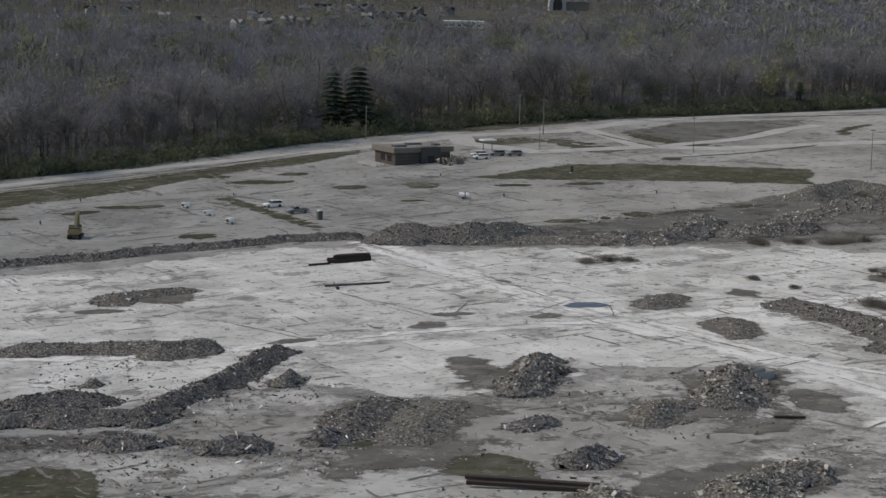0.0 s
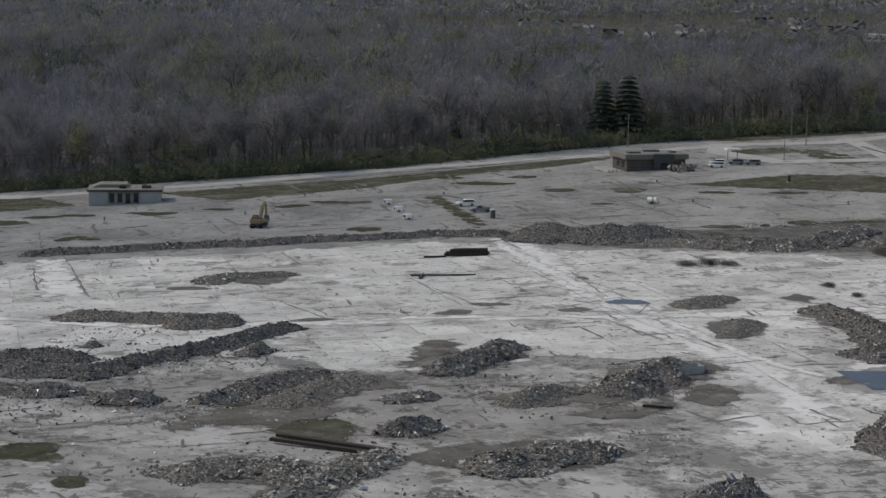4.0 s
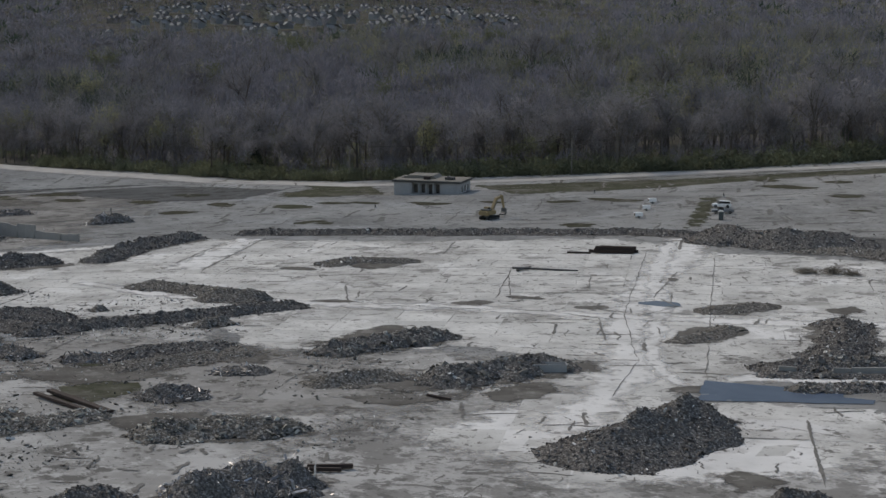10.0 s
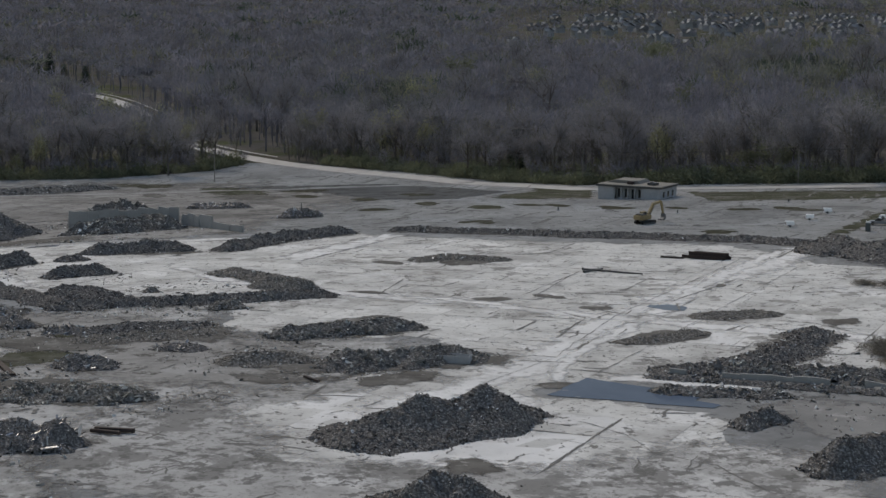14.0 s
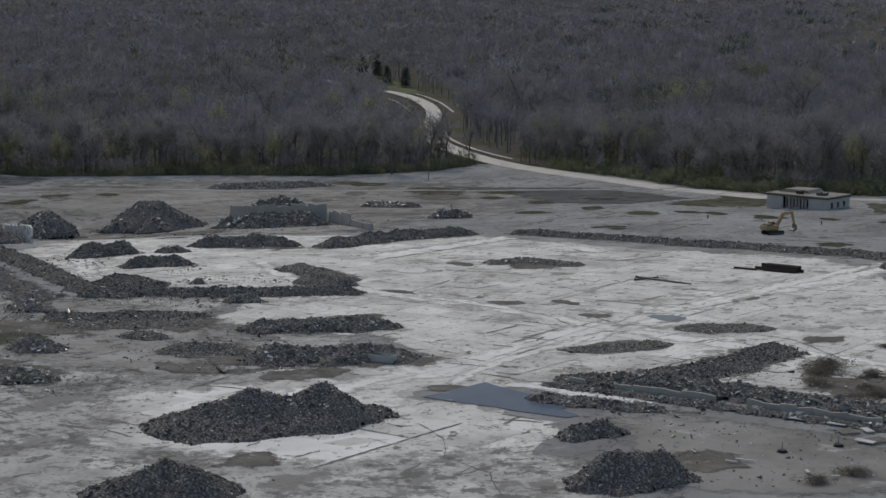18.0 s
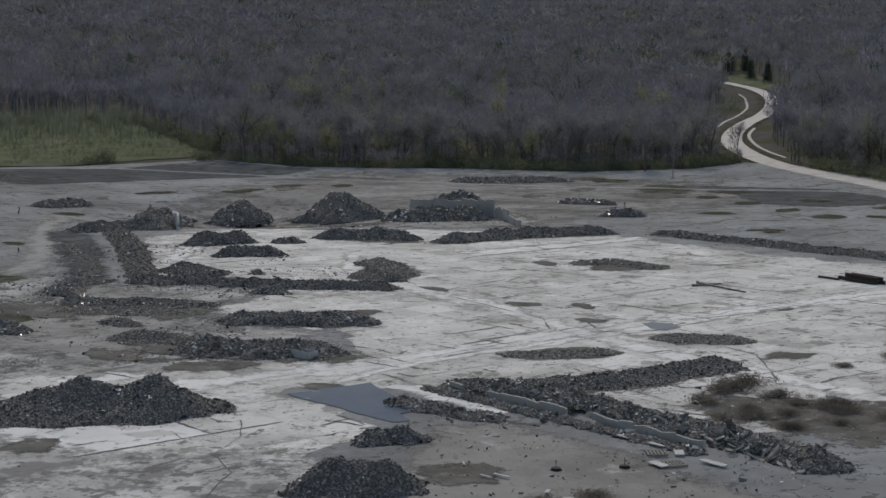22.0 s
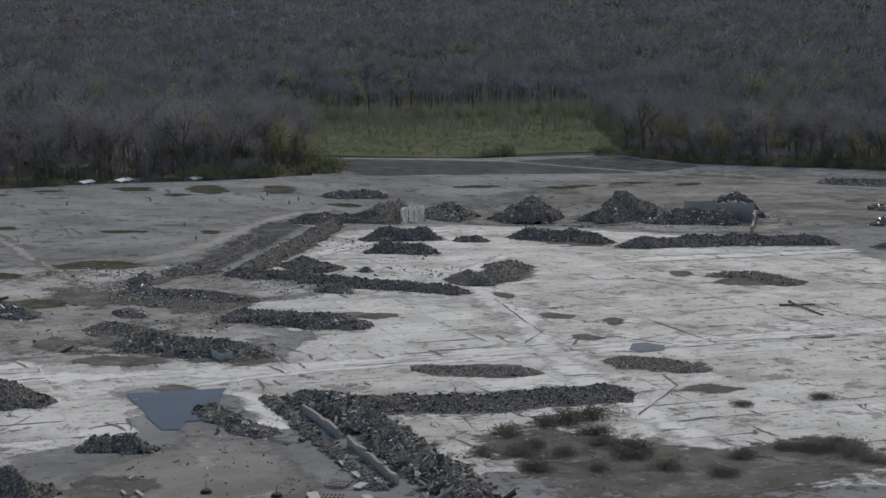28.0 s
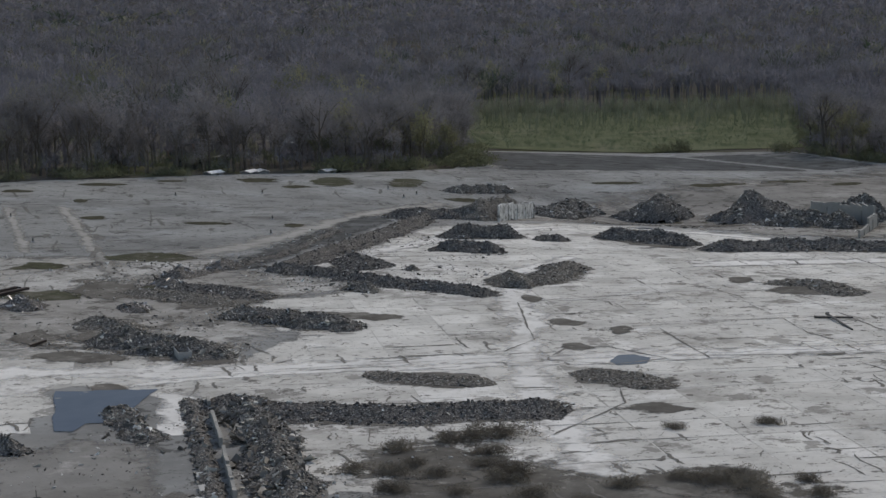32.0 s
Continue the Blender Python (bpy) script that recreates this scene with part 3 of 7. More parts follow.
def heap(spine, width, height, kind, label, seed, amount=1.0):
    """A heap along a line: an uneven mound with loose pieces lying on it."""
    r = np.random.default_rng(seed)
    tall = [p[2] if len(p) > 2 else 1.0 for p in spine]
    spine = [p[:2] for p in spine]
    line = np.array(spine, float)
    lo, hi = line.min(0) - width * 1.35, line.max(0) + width * 1.35
    step = max(0.45, width / 12)
    gx, gy = np.meshgrid(np.arange(lo[0], hi[0], step), np.arange(lo[1], hi[1], step))

    steep = {"dark": 1.1, "soil": 1.0}.get(kind, 0.9)

    def top(x, y):
        wob = width * (0.42 + 1.1 * fbm(x / (width * 0.85), y / (width * 0.85), seed, 4))
        d, along = near_line(x, y, spine)
        inner = 1 - d / wob
        base = np.clip(inner, -0.2, 1)
        lump = 0.68 + 0.64 * fbm(x / (width * 0.7) + 9, y / (width * 0.6), seed + 3, 3)
        lump = lump * np.interp(along * (len(spine) - 1), np.arange(len(spine)), tall)
        rough = min(height, 2.0) * 0.14 * (fbm(x / 1.1, y / 1.1, seed + 5, 2) - 0.5) * (base > 0.05)
        return height * 1.08 * (np.clip(base, 0, 1) ** steep) * lump + rough + np.minimum(base, 0) * 2, inner

    h = top(gx, gy)[0]
    ny, nx = gx.shape
    z = terrain(gx, gy) + h
    idx = np.arange(nx * ny).reshape(ny, nx)
    keep = (h > -0.12)
    cell = keep[:-1, :-1] & keep[1:, :-1] & keep[:-1, 1:] & keep[1:, 1:]
    a, b, c, d = idx[:-1, :-1][cell], idx[:-1, 1:][cell], idx[1:, 1:][cell], idx[1:, :-1][cell]
    tris = np.concatenate([np.stack([a, b, c], 1), np.stack([a, c, d], 1)])
    used, inv = np.unique(tris, return_inverse=True)
    v = np.stack([gx.ravel(), gy.ravel(), z.ravel()], 1)[used]
    centre = line.mean(0)
    foot = float(terrain(*centre))
    v -= (centre[0], centre[1], foot)
    thing = new({"conc": "rubble_heap", "pale": "rubble_heap", "dark": "rubble_heap", "soil": "soil_heap", "scrap": "scrap_heap"}[kind])
    thing.location = (centre[0], centre[1], foot)
    tagged(thing, label, {"soil": "soil heap", "scrap": "scrap heap"}.get(kind, "rubble heap"))
    part("mound", tri_mesh("mound", v, inv.reshape(-1, 3), M_SOIL if kind in ("soil", "pale") else M_MOUND, smooth=True), None, thing)
    area = cell.sum() * step * step
    far = centre_far(line)
    n = int(area * {"conc": 9.0, "pale": 9.0, "dark": 11.0, "soil": 5.0, "scrap": 7.0}[kind] * amount)
    n = min(n, 2700 if far else 4200)
    px, py = r.uniform(lo[0], hi[0], n * 5), r.uniform(lo[1], hi[1], n * 5)
    ph, inner = top(px, py)
    ok = np.flatnonzero((inner > 0.04) | (r.random(len(px)) < 0.4 * np.exp(np.minimum(inner, 0) / 0.16)))[:n]
    px, py, ph, inner = px[ok], py[ok], ph[ok], inner[ok]
    n = len(px)
    mean, widest = {"conc": (-2.6, 0.4), "pale": (-2.65, 0.34), "dark": (-2.85, 0.2), "soil": (-3.0, 0.22), "scrap": (-2.6, 0.4)}[kind]
    s = r.lognormal(mean + (0.25 if far else 0.0), 0.6, (n, 1)).clip(0.045, widest)
    s *= np.where(inner < 0, 0.7, 1.0)[:, None]
    flat = {"conc": (1.45, 0.95, 0.5), "pale": (1.6, 0.9, 0.4), "dark": (1.4, 0.95, 0.6), "soil": (1.5, 0.8, 0.45), "scrap": (2.6, 0.5, 0.14)}[kind]
    sizes = s * np.array(flat) * r.uniform(0.7, 1.3, (n, 3))
    places = np.stack([px - centre[0], py - centre[1], terrain(px, py) - foot + np.maximum(ph, 0) + s[:, 0] * 0.12], 1)
    deb = part("debris", chunks("debris", places, sizes, {"conc": M_CONC, "pale": M_PALERUB, "dark": M_DARKRUB, "soil": M_CONC, "scrap": M_SCRAP}[kind], r, 1.1 if kind == "scrap" else 0.55), None, thing)
    tagged(deb, kind="stuff")
    few = r.choice(n, max(4, n // 45), replace=False)
    pale = part("pale_debris", chunks("pale_debris", places[few] + (0, 0, 0.1), sizes[few] * (1.3, 1.1, 0.5), M_PALE, r), None, thing, "pale scraps of sheet and plaster")
    tagged(pale, kind="stuff")
    return thing


CONC, DARK = "heap of broken grey concrete rubble on the slab", "heap of dark crushed concrete and brick rubble"
SOILH, SCRAPH = "low heap of brown soil mixed with small rubble", "tangled heap of grey twisted scrap metal"
HEAPS = [
    ([(112.6, -19.8, 0.7), (110, -14.8, 1.05), (107.5, -10.6, 0.7), (104.5, -6.0, 1.3)], 7.7, 3.9, "dark", "large two-peaked heap of crushed concrete rubble"),
    ([(67, -25), (64.5, -17), (61, -8.6)], 5.2, 2.0, "conc", "concrete rubble heap beside a grey steel bin"),
    ([(41, -34), (38, -26), (34, -17)], 4.4, 1.7, "conc", CONC),
    ([(-61, -132), (-33, -108), (10, -75)], 3.6, 1.9, "dark", "long straight ridge of dark crushed rubble"),
    ([(10, -75), (6, -65), (3, -50), (-4, -31)], 3.6, 1.5, "dark", "low ridge of dark crushed rubble"),
    ([(-8, -78), (-5, -71)], 5.5, 1.8, "dark", DARK),
    ([(11, -48), (10, -45)], 2.5, 1.5, "soil", "small dark lump of soil and debris"),
    ([(-11, -63), (-11, -62)], 1.8, 1.0, "soil", "small dark lump of soil and debris"),
    ([(-39, -50), (-29, -42), (-22, -37)], 5, 1.1, "soil", SOILH),
    ([(-50, -102), (-55, -99), (-59, -96)], 4.4, 2.8, "dark", DARK),
    ([(-34, -84), (-38, -81), (-40, -77)], 3.8, 2.0, "dark", DARK),
    ([(-63, -88), (-65, -85)], 2.6, 1.3, "dark", DARK),
    ([(-78, -83), (-81, -77), (-84, -66)], 4.8, 2.4, "dark", DARK),
    ([(-83, -54), (-96, -48), (-107, -41), (-118, -29)], 4.5, 2.0, "dark", "low ridge of dark crushed rubble"),
    ([(-58, -9), (-61, -5), (-56, 5)], 4.5, 0.9, "soil", SOILH),
    ([(-162, -160), (-154, -154)], 10, 6.3, "conc", "tall heap of broken concrete rubble in the sunken yard"),
    ([(-173, -136), (-168, -130), (-164, -125)], 12, 7.6, "conc", "tall heap of broken concrete rubble in the sunken yard"),
    ([(-172, -98), (-168, -90), (-165, -84)], 5, 5.8, "conc", "concrete rubble heap against a broken wall"),
    ([(-169, -44), (-170, -39)], 4, 2.2, "scrap", SCRAPH),
    ([(-212, -74), (-210, -62)], 4, 1.6, "scrap", SCRAPH),
    ([(-138, -90), (-137, -84)], 4.5, 2.6, "conc", "spill of concrete rubble at the foot of a broken wall"),
    ([(-102, -151), (-92, -144), (-80, -136)], 5.5, 4.6, "soil", "soil bank behind a standing wall remnant"),
    ([(-123, -15), (-117, -3), (-110, 12), (-102, 26)], 3.3, 1.15, "dark", "long low berm of dark rubble along the slab"),
    ([(-100, 26), (-95, 40), (-87, 53), (-80, 67), (-70, 77)], 3.3, 1.15, "dark", "long low berm of dark rubble along the slab"),
]
HEAPS += [
    ([(-59, 78), (-52, 82), (-45, 87), (-41, 98)], 8, 3.2, "dark", DARK),
    ([(-34, 92), (-24, 98), (-14, 104)], 7, 0.7, "soil", SOILH),
    ([(-17, 100), (-9, 106), (-7, 116), (-11, 132)], 6.5, 1.9, "conc", CONC),
    ([(4, 122), (8, 130), (11, 137)], 5.5, 1.9, "conc", CONC),
    ([(3, 146), (4, 154), (6, 163)], 5, 1.4, "pale", "low heap of pale broken concrete and plaster"),
    ([(-8, 186), (-3, 201), (7, 201), (17, 201)], 8, 2.8, "soil", "high mound of soil and pale rubble"),
    ([(6, 172), (17, 174), (26, 171)], 6.5, 2.8, "conc", CONC),
    ([(74, 23, 0.8), (72, 31), (68, 34), (61, 41), (45, 49)], 5.0, 1.4, "dark", "low ridge of dark crushed rubble"),
    ([(74, 27), (80, 43.5), (89, 63.5), (96.5, 77)], 3.7, 1.8, "conc", "long rubble ridge against a low concrete wall"),
    ([(25.3, 36), (24.5, 41), (23.5, 45)], 4.2, 0.8, "soil", SOILH),
    ([(49, 20), (46, 25), (42, 30)], 3.4, 0.7, "soil", SOILH),
    ([(87, 19), (89, 26), (90, 33)], 2.5, 0.9, "conc", CONC),
    ([(108, 25), (106, 27), (105, 29)], 2.6, 1.6, "dark", DARK),
    ([(129, 31), (127, 34), (126, 37)], 4.6, 3.2, "dark", DARK),
    ([(145, -16), (143, -14), (144, -11)], 6, 3.0, "dark", DARK),
    ([(88, -67), (88, -61), (90, -54)], 5, 1.7, "pale", "low heap of pale broken concrete and plaster"),
    ([(118, -68), (116, -63), (116, -57)], 4.3, 2.8, "scrap", SCRAPH),
    ([(117, -80), (116, -77)], 3.2, 1.8, "dark", DARK),
    ([(67, -64), (67, -60)], 3, 1.6, "scrap", SCRAPH),
    ([(52, -52), (53, -48)], 2.5, 1.0, "scrap", SCRAPH),
    ([(44, -64), (42, -60), (38, -49)], 5, 0.7, "soil", SOILH),
    ([(64, -40), (62, -33)], 4, 1.4, "soil", SOILH),
]
HEAPS += [
    ([(-305, -152), (-310, -137), (-316, -120)], 6, 1.6, "conc", "low strip of grey rubble on the far car park"),
    ([(-144, -98), (-146, -90), (-147, -84)], 5.0, 3.0, "conc", "spill of concrete rubble at the foot of a broken wall"),
    ([(-150, -82), (-143, -75)], 4.5, 3.2, "conc", "spill of concrete rubble at the foot of a broken wall"),
    ([(37, -72), (36, -69)], 3.0, 1.2, "scrap", SCRAPH),
    ([(68, -93), (70, -89), (75, -86)], 5.5, 1.1, "pale", "low heap of pale broken concrete and plaster"),
    ([(85, -94), (80, -84), (76, -74)], 3.6, 0.9, "pale", "low heap of pale broken concrete and plaster"),
    ([(16, -87), (19, -84)], 3, 1.3, "scrap", SCRAPH),
    ([(28, -82), (31, -78)], 3, 1.5, "scrap", SCRAPH),
    ([(-18, -41), (-15, -35)], 4.5, 2.0, "soil", SOILH),
    ([(36, -66), (32, -60), (30, -50)], 4.2, 0.85, "dark", DARK),
    ([(-61, -142), (-72, -140), (-84, -135)], 5, 2.2, "dark", DARK),
    ([(-140, -172), (-131, -166), (-124, -160)], 7, 3.0, "conc", CONC),
    ([(-119, -199), (-135, -199)], 4, 1.8, "conc", CONC),
    ([(31, -76), (17, -84), (-1, -95), (-33, -125)], 1.3, 0.4, "conc", "thin strip of scattered rubble beside a long ridge"),
    ([(77.5, 18.5), (86.5, 39.5), (96.5, 62)], 1.5, 0.7, "conc", "spill of broken concrete along the foot of a low wall"),
]
for n, (spine, width, height, kind, label) in enumerate(HEAPS):
    heap(spine, width, height, kind, label, 100 + n)


# ---- patches of the ground ----
AX = radians(64.5)  # the old building's long axis
UA, UB = np.array((math.cos(AX), math.sin(AX))), np.array((-math.sin(AX), math.cos(AX)))


def sheet(name, poly, material, lift, label, category, **kw):
    kw.setdefault("fade", 3.0)
    return tagged(new(name, drape(name, poly, material, lift * 0.4, **kw)), label, category, kind="structure")


def strip(name, line, width, material, lift, label, category, **kw):
    return tagged(new(name, ribbon(name, line, width, material, lift * 0.4, **kw)), label, category, kind="structure")


YARD = [(8, -46), (36, -46), (42, -16), (62, -2), (82, -28), (100, -45), (112, -58), (132, -50), (170, -60), (160, -110), (60, -128), (10, -100), (14, -78), (4, -60)]
sheet("yard", YARD, M_MUD, 0.03, "grey muddy yard between the rubble heaps", "ground", step=8, edge=2.5, wobble=2.5, seed=8, fade=7.0)
sheet("dirt_field", [(9, -93), (19, -55), (46, -31), (68, -25), (88, -32), (84, -50), (77, -66), (50, -80)], M_FIELD, 0.06, "dark trampled dirt between the rubble heaps", "ground", step=6, edge=2, wobble=3, seed=41, fade=9.0)
sheet("concrete_pad", [(97, 27), (90, 36), (98, 54), (106, 66), (113, 77), (126, 70), (131, 50), (130, 38), (107, 30)], M_PAD, 0.09, "dark grey concrete pad below a rubble ridge", "pavement", step=5, edge=1.5, wobble=0.6, seed=4)
# backlight darkening of this side of the lot, laid on as colour
sheet("old_lot", [(-62, -146), (-120, -182), (-190, -200), (-330, -232), (-346, -120), (-330, -60), (-262, 0), (-200, -24), (-130, -40), (-112, -72), (-112, -130)], M_OLDLOT, 0.03, "brown worn asphalt, darkened for backlight, round the sunken yard", "pavement", step=9, edge=4, wobble=5, seed=49, fade=30.0)
sheet("weathered_slab", [(80, -46), (112, -66), (138, -56), (162, -20), (152, 34), (126, 34), (112, 22), (124, 2), (122, -26), (98, -34)], M_BLOTCH, 0.14, "blotched weathered concrete before the large heap", "pavement", step=5, edge=1.6, wobble=4, seed=50, fade=9.0)
sheet("weedy_ground", [(58, 54), (80, 56), (92, 80), (84, 98), (62, 100), (42, 102), (40, 90), (54, 76)], M_DIRT, 0.12, "dark weedy dirt among brown shrubs", "ground", step=5, edge=1.4, wobble=3.5, seed=56, fade=14.0)
sheet("sunken_yard", [(-58, -134), (-100, -160), (-160, -182), (-192, -156), (-196, -120), (-186, -86), (-160, -62), (-132, -46), (-112, -70), (-108, -128)], M_FIELD, 0.06, "dark trampled dirt of the sunken yard round tall heaps", "ground", step=6, edge=2, wobble=3, seed=47, fade=9.0)
sheet("gravel_lot", [(-232, -341), (-348, -287), (-332, -226), (-176, -251), (-192, -292)], M_GRAVEL, 0.06, "brown-grey gravel lot before the meadow", "ground", step=10, edge=4, wobble=2, seed=12)
sheet("white_panel", [(78.3, 11), (72.5, 13.8), (84.5, 35.5), (88.8, 32.4)], M_DUST, 0.16, "clean pale concrete strip beside the puddle", "pavement", step=4, edge=1.5, wobble=0.1, seed=4, fade=0.5)
sheet("white_panel", [(-64, -44), (-59, -36), (-112, -12), (-115, -19)], M_DUST, 0.16, "clean pale concrete strip across the slab", "pavement", step=4, edge=1.5, wobble=0.2, seed=6, fade=0.5)
sheet("dust_area", [(58, -8), (74, -32), (96, -60), (120, -72), (140, -52), (118, -36), (100, -26), (84, -10)], M_MUD, 0.07, "grey mud spread over the yard", "ground", step=5, edge=1.5, wobble=4.0, seed=15, fade=16.0)
sheet("dust_area", [(84, -24), (98, -38), (124, -34), (144, -10), (128, 14), (108, 8), (100, -2), (92, 3), (80, -6)], M_DUST, 0.1, "pale dusty concrete round the large heap", "ground", step=5, edge=1.5, wobble=2.2, seed=14)
strip("dust_track", curved([(-50, -62), (-24, -46), (-8, -26), (0, -14), (6, -3.5), (15, 6.5), (23, 17), (31, 28), (40, 42), (50, 60), (60, 78)]), 8.0, M_DUST, 0.15, "pale dusty wheel track across the slab", "track", wobble=0.8, ragged=0.5, seed=2)
strip("dust_track", [(100, -22), (86, -10), (68, 2), (49, 9.5), (27, 20), (-3, 35), (-40, 62), (-66, 74)], 10, M_DUST, 0.13, "pale dusty wheel track across the slab", "track", wobble=0.8, ragged=0.4, seed=5)
strip("dust_track", [(-62, 68), (-23, 47), (26, 25), (60, 9), (80, 4)], 5.0, M_DUST, 0.17, "pale dusty wheel track across the slab", "track", wobble=0.5, ragged=0.5, seed=7)
strip("dust_track", [(-90, -110), (-62, -108), (-30, -94), (-12, -84)], 7.0, M_DUST, 0.13, "pale dusty wheel track across the slab", "track", wobble=0.8, ragged=0.5, seed=17)
strip("dust_track", [(-98, -112), (-104, -80), (-110, -52)], 7.0, M_DUST, 0.13, "pale dusty wheel track across the slab", "track", wobble=0.8, ragged=0.5, seed=18)
strip("lot_track", curved([(100, -95), (60, -100), (20, -103), (-10, -116), (-60, -154), (-100, -176)]), 11.0, M_LANE, 0.08, "worn track round the slab over the car park", "track", wobble=1.0, ragged=0.4, seed=19, step=4)

sheet("grass_strip", [(-146, 115), (-140, 119), (-85, 88), (-82, 80)], M_GRASS, 0.16, "weedy grass strip between parking rows", "grass", step=4, edge=1.5, wobble=0.9, seed=3, fade=1.0)
sheet("grass_band", [(-106, 177), (-96, 214), (-81, 225), (-27, 240), (-14, 208), (-50, 197), (-93, 179)], M_GRASS, 0.2, "wide band of thin brown-green grass", "grass", step=6, edge=2.5, wobble=1.2, seed=31)
sheet("lawn", [(-209, 101), (-194, 139), (-187, 176), (-176, 222), (-167, 216), (-164, 196), (-172, 165), (-174, 138), (-172, 118), (-182, 75), (-223, 73)], M_GRASS, 0.1, "mown verge between car park and road", "grass", step=7, edge=3, wobble=1.0, seed=32)
sheet("lawn", [(-159, 247), (-141, 268), (-94, 252), (-97, 238), (-128, 257), (-142, 236)], M_GRASS, 0.1, "grass verge behind the brown building", "grass", step=5, edge=2.5, wobble=0.8, seed=33)
sheet("lawn", [(-193, 262), (-176, 284), (-152, 312), (-120, 385), (-92, 468), (-86, 455), (-113, 368), (-146, 302), (-163, 271)], M_GRASS, 0.1, "grass verge along the far road", "grass", step=6, edge=3, wobble=0.8, seed=34)
sheet("lawn", [(-265, 30), (-250, 52), (-206, 44), (-216, 26)], M_GRASS, 0.1, "grass beside the white building", "grass", step=5, edge=2.5, wobble=0.8, seed=35)
sheet("lawn", [(-315, -89), (-308, -15), (-248, 24), (-222, 4), (-229, -20), (-296, -53)], M_GRAVEL, 0.09, "patchy dark weeds and gravel at the corner of the lot", "ground", step=6, edge=3, wobble=2.5, seed=36)
sheet("old_lot", [(-115, 286), (-108, 337), (-82, 375), (-67, 314), (-74, 278), (-98, 274)], M_MUD, 0.1, "crumbling grey side lot", "pavement", step=7, edge=3, wobble=1.5, seed=37)

sheet("gravel_field", [(-62, 78), (-42, 76), (-10, 96), (16, 118), (40, 150), (34, 196), (-14, 206), (-24, 160), (-40, 118), (-64, 98)], M_GRAVEL, 0.05, "dark gravel ground between the north heaps", "ground", step=6, edge=2, wobble=2.5, seed=69, fade=7.0)
for off in (-5.0, 0.0, 4.0):
    strip("weed_strip", [(-212 + off, 96 - off * 0.4), (-196 + off, 135 - off * 0.4), (-186 + off, 170 - off * 0.4), (-178 + off, 205 - off * 0.4)], 1.3, M_WEED, 0.24, "dark weedy line along the verge", "grass", step=3, wobble=0.8, ragged=0.8, seed=int(70 + off))
# the loop drive north of the brown building
sheet("side_lot", [(-118.0, 294.0), (-113.0, 324.0), (-86.0, 375.0), (-74.0, 338.0), (-71.0, 304.0), (-75.0, 284.0), (-88.0, 275.0), (-111.0, 284.0)], M_GRAVEL, 0.12, "dark worn side lot inside the loop drive", "pavement", step=6, edge=2.5, wobble=1.0, seed=61, fade=2.0)
sheet("lawn", [(-123.0, 294.0), (-106.0, 290.0), (-99.0, 284.0), (-87.0, 277.0), (-75.0, 277.0), (-73.0, 271.0), (-87.0, 268.0), (-106.0, 277.0)], M_GRASS, 0.16, "grass rim of the loop drive", "grass", step=5, edge=2, wobble=0.8, seed=62, fade=1.2)
sheet("lawn", [(-135.0, 269.0), (-116.0, 265.0), (-95.0, 255.0), (-94.0, 243.0), (-99.0, 243.0), (-103.0, 252.0), (-114.0, 258.0), (-130.0, 260.0)], M_GRASS, 0.16, "grass tip between two drives", "grass", step=5, edge=2, wobble=0.8, seed=63, fade=1.2)
sheet("weed_island", [(-77.0, 238.0), (-77.0, 244.0), (-71.0, 244.0), (-69.0, 238.0), (-72.0, 235.0)], M_GRASS, 0.17, "oval island of weeds beside a lamp post", "grass", step=4, edge=1.5, wobble=0.6, seed=64, fade=1.0)
sheet("weed_island", [(-58.0, 328.0), (-61.0, 345.0), (-61.0, 370.0), (-56.0, 364.0), (-54.0, 332.0), (-45.0, 318.0), (-52.0, 316.0)], M_GRASS, 0.17, "loop of weeds round a drive", "grass", step=4, edge=1.5, wobble=0.6, seed=65, fade=1.0)
strip("weed_strip", [(-74.0, 242.0), (-69.0, 249.0), (-58.0, 264.0), (-52.0, 279.0), (-47.0, 292.0)], 2.2, M_GRASS, 0.2, "dark weedy kerb strip along the drive", "grass", step=3, wobble=0.5, seed=66)
strip("weed_strip", [(-122.0, 283.0), (-106.0, 273.0), (-88.0, 261.0)], 1.6, M_GRASS, 0.22, "thin weedy kerb between two drives", "grass", step=3, wobble=0.4, seed=67)
strip("weed_strip", [(-103.0, 369.0), (-93.0, 387.0), (-83.0, 406.0), (-73.0, 421.0)], 4.0, M_GRASS, 0.2, "green verge along the far road", "grass", step=4, wobble=0.5, seed=68)

PATCHES = [
    ("g", -107.5, 159.5, 5.2, 3.5, -5.0, 5.6), ("d", -154.6, 91.2, 5.7, 3.6, -3.0, 2.4), ("d", -175.8, 45.1, 4.8, 2.9, -3.2, 2.1),
    ("d", -166.2, 62.4, 4.7, 2.9, -2.6, 1.9), ("d", -186.6, 31.4, 5.5, 3.4, -3.4, 2.1), ("d", -138.5, 7.9, 2.9, 2.0, -2.7, 1.7),
    ("d", -123.0, 147.4, 4.6, 3.1, -3.5, 3.7), ("d", -85.4, 170.5, 5.0, 3.5, -2.2, 2.9), ("d", -70.1, 181.6, 4.9, 3.6, -2.1, 2.8),
    ("d", -93.0, 133.2, 3.0, 2.2, -1.5, 1.7), ("g", -40.9, 121.6, 4.6, 3.8, -2.3, 3.1), ("d", -31.8, 139.2, 3.1, 2.5, -2.9, 3.9),
    ("d", -22.2, 151.0, 4.6, 3.9, -1.4, 2.0), ("d", -152.9, 145.3, 8.6, 5.3, -4.0, 3.8),
]
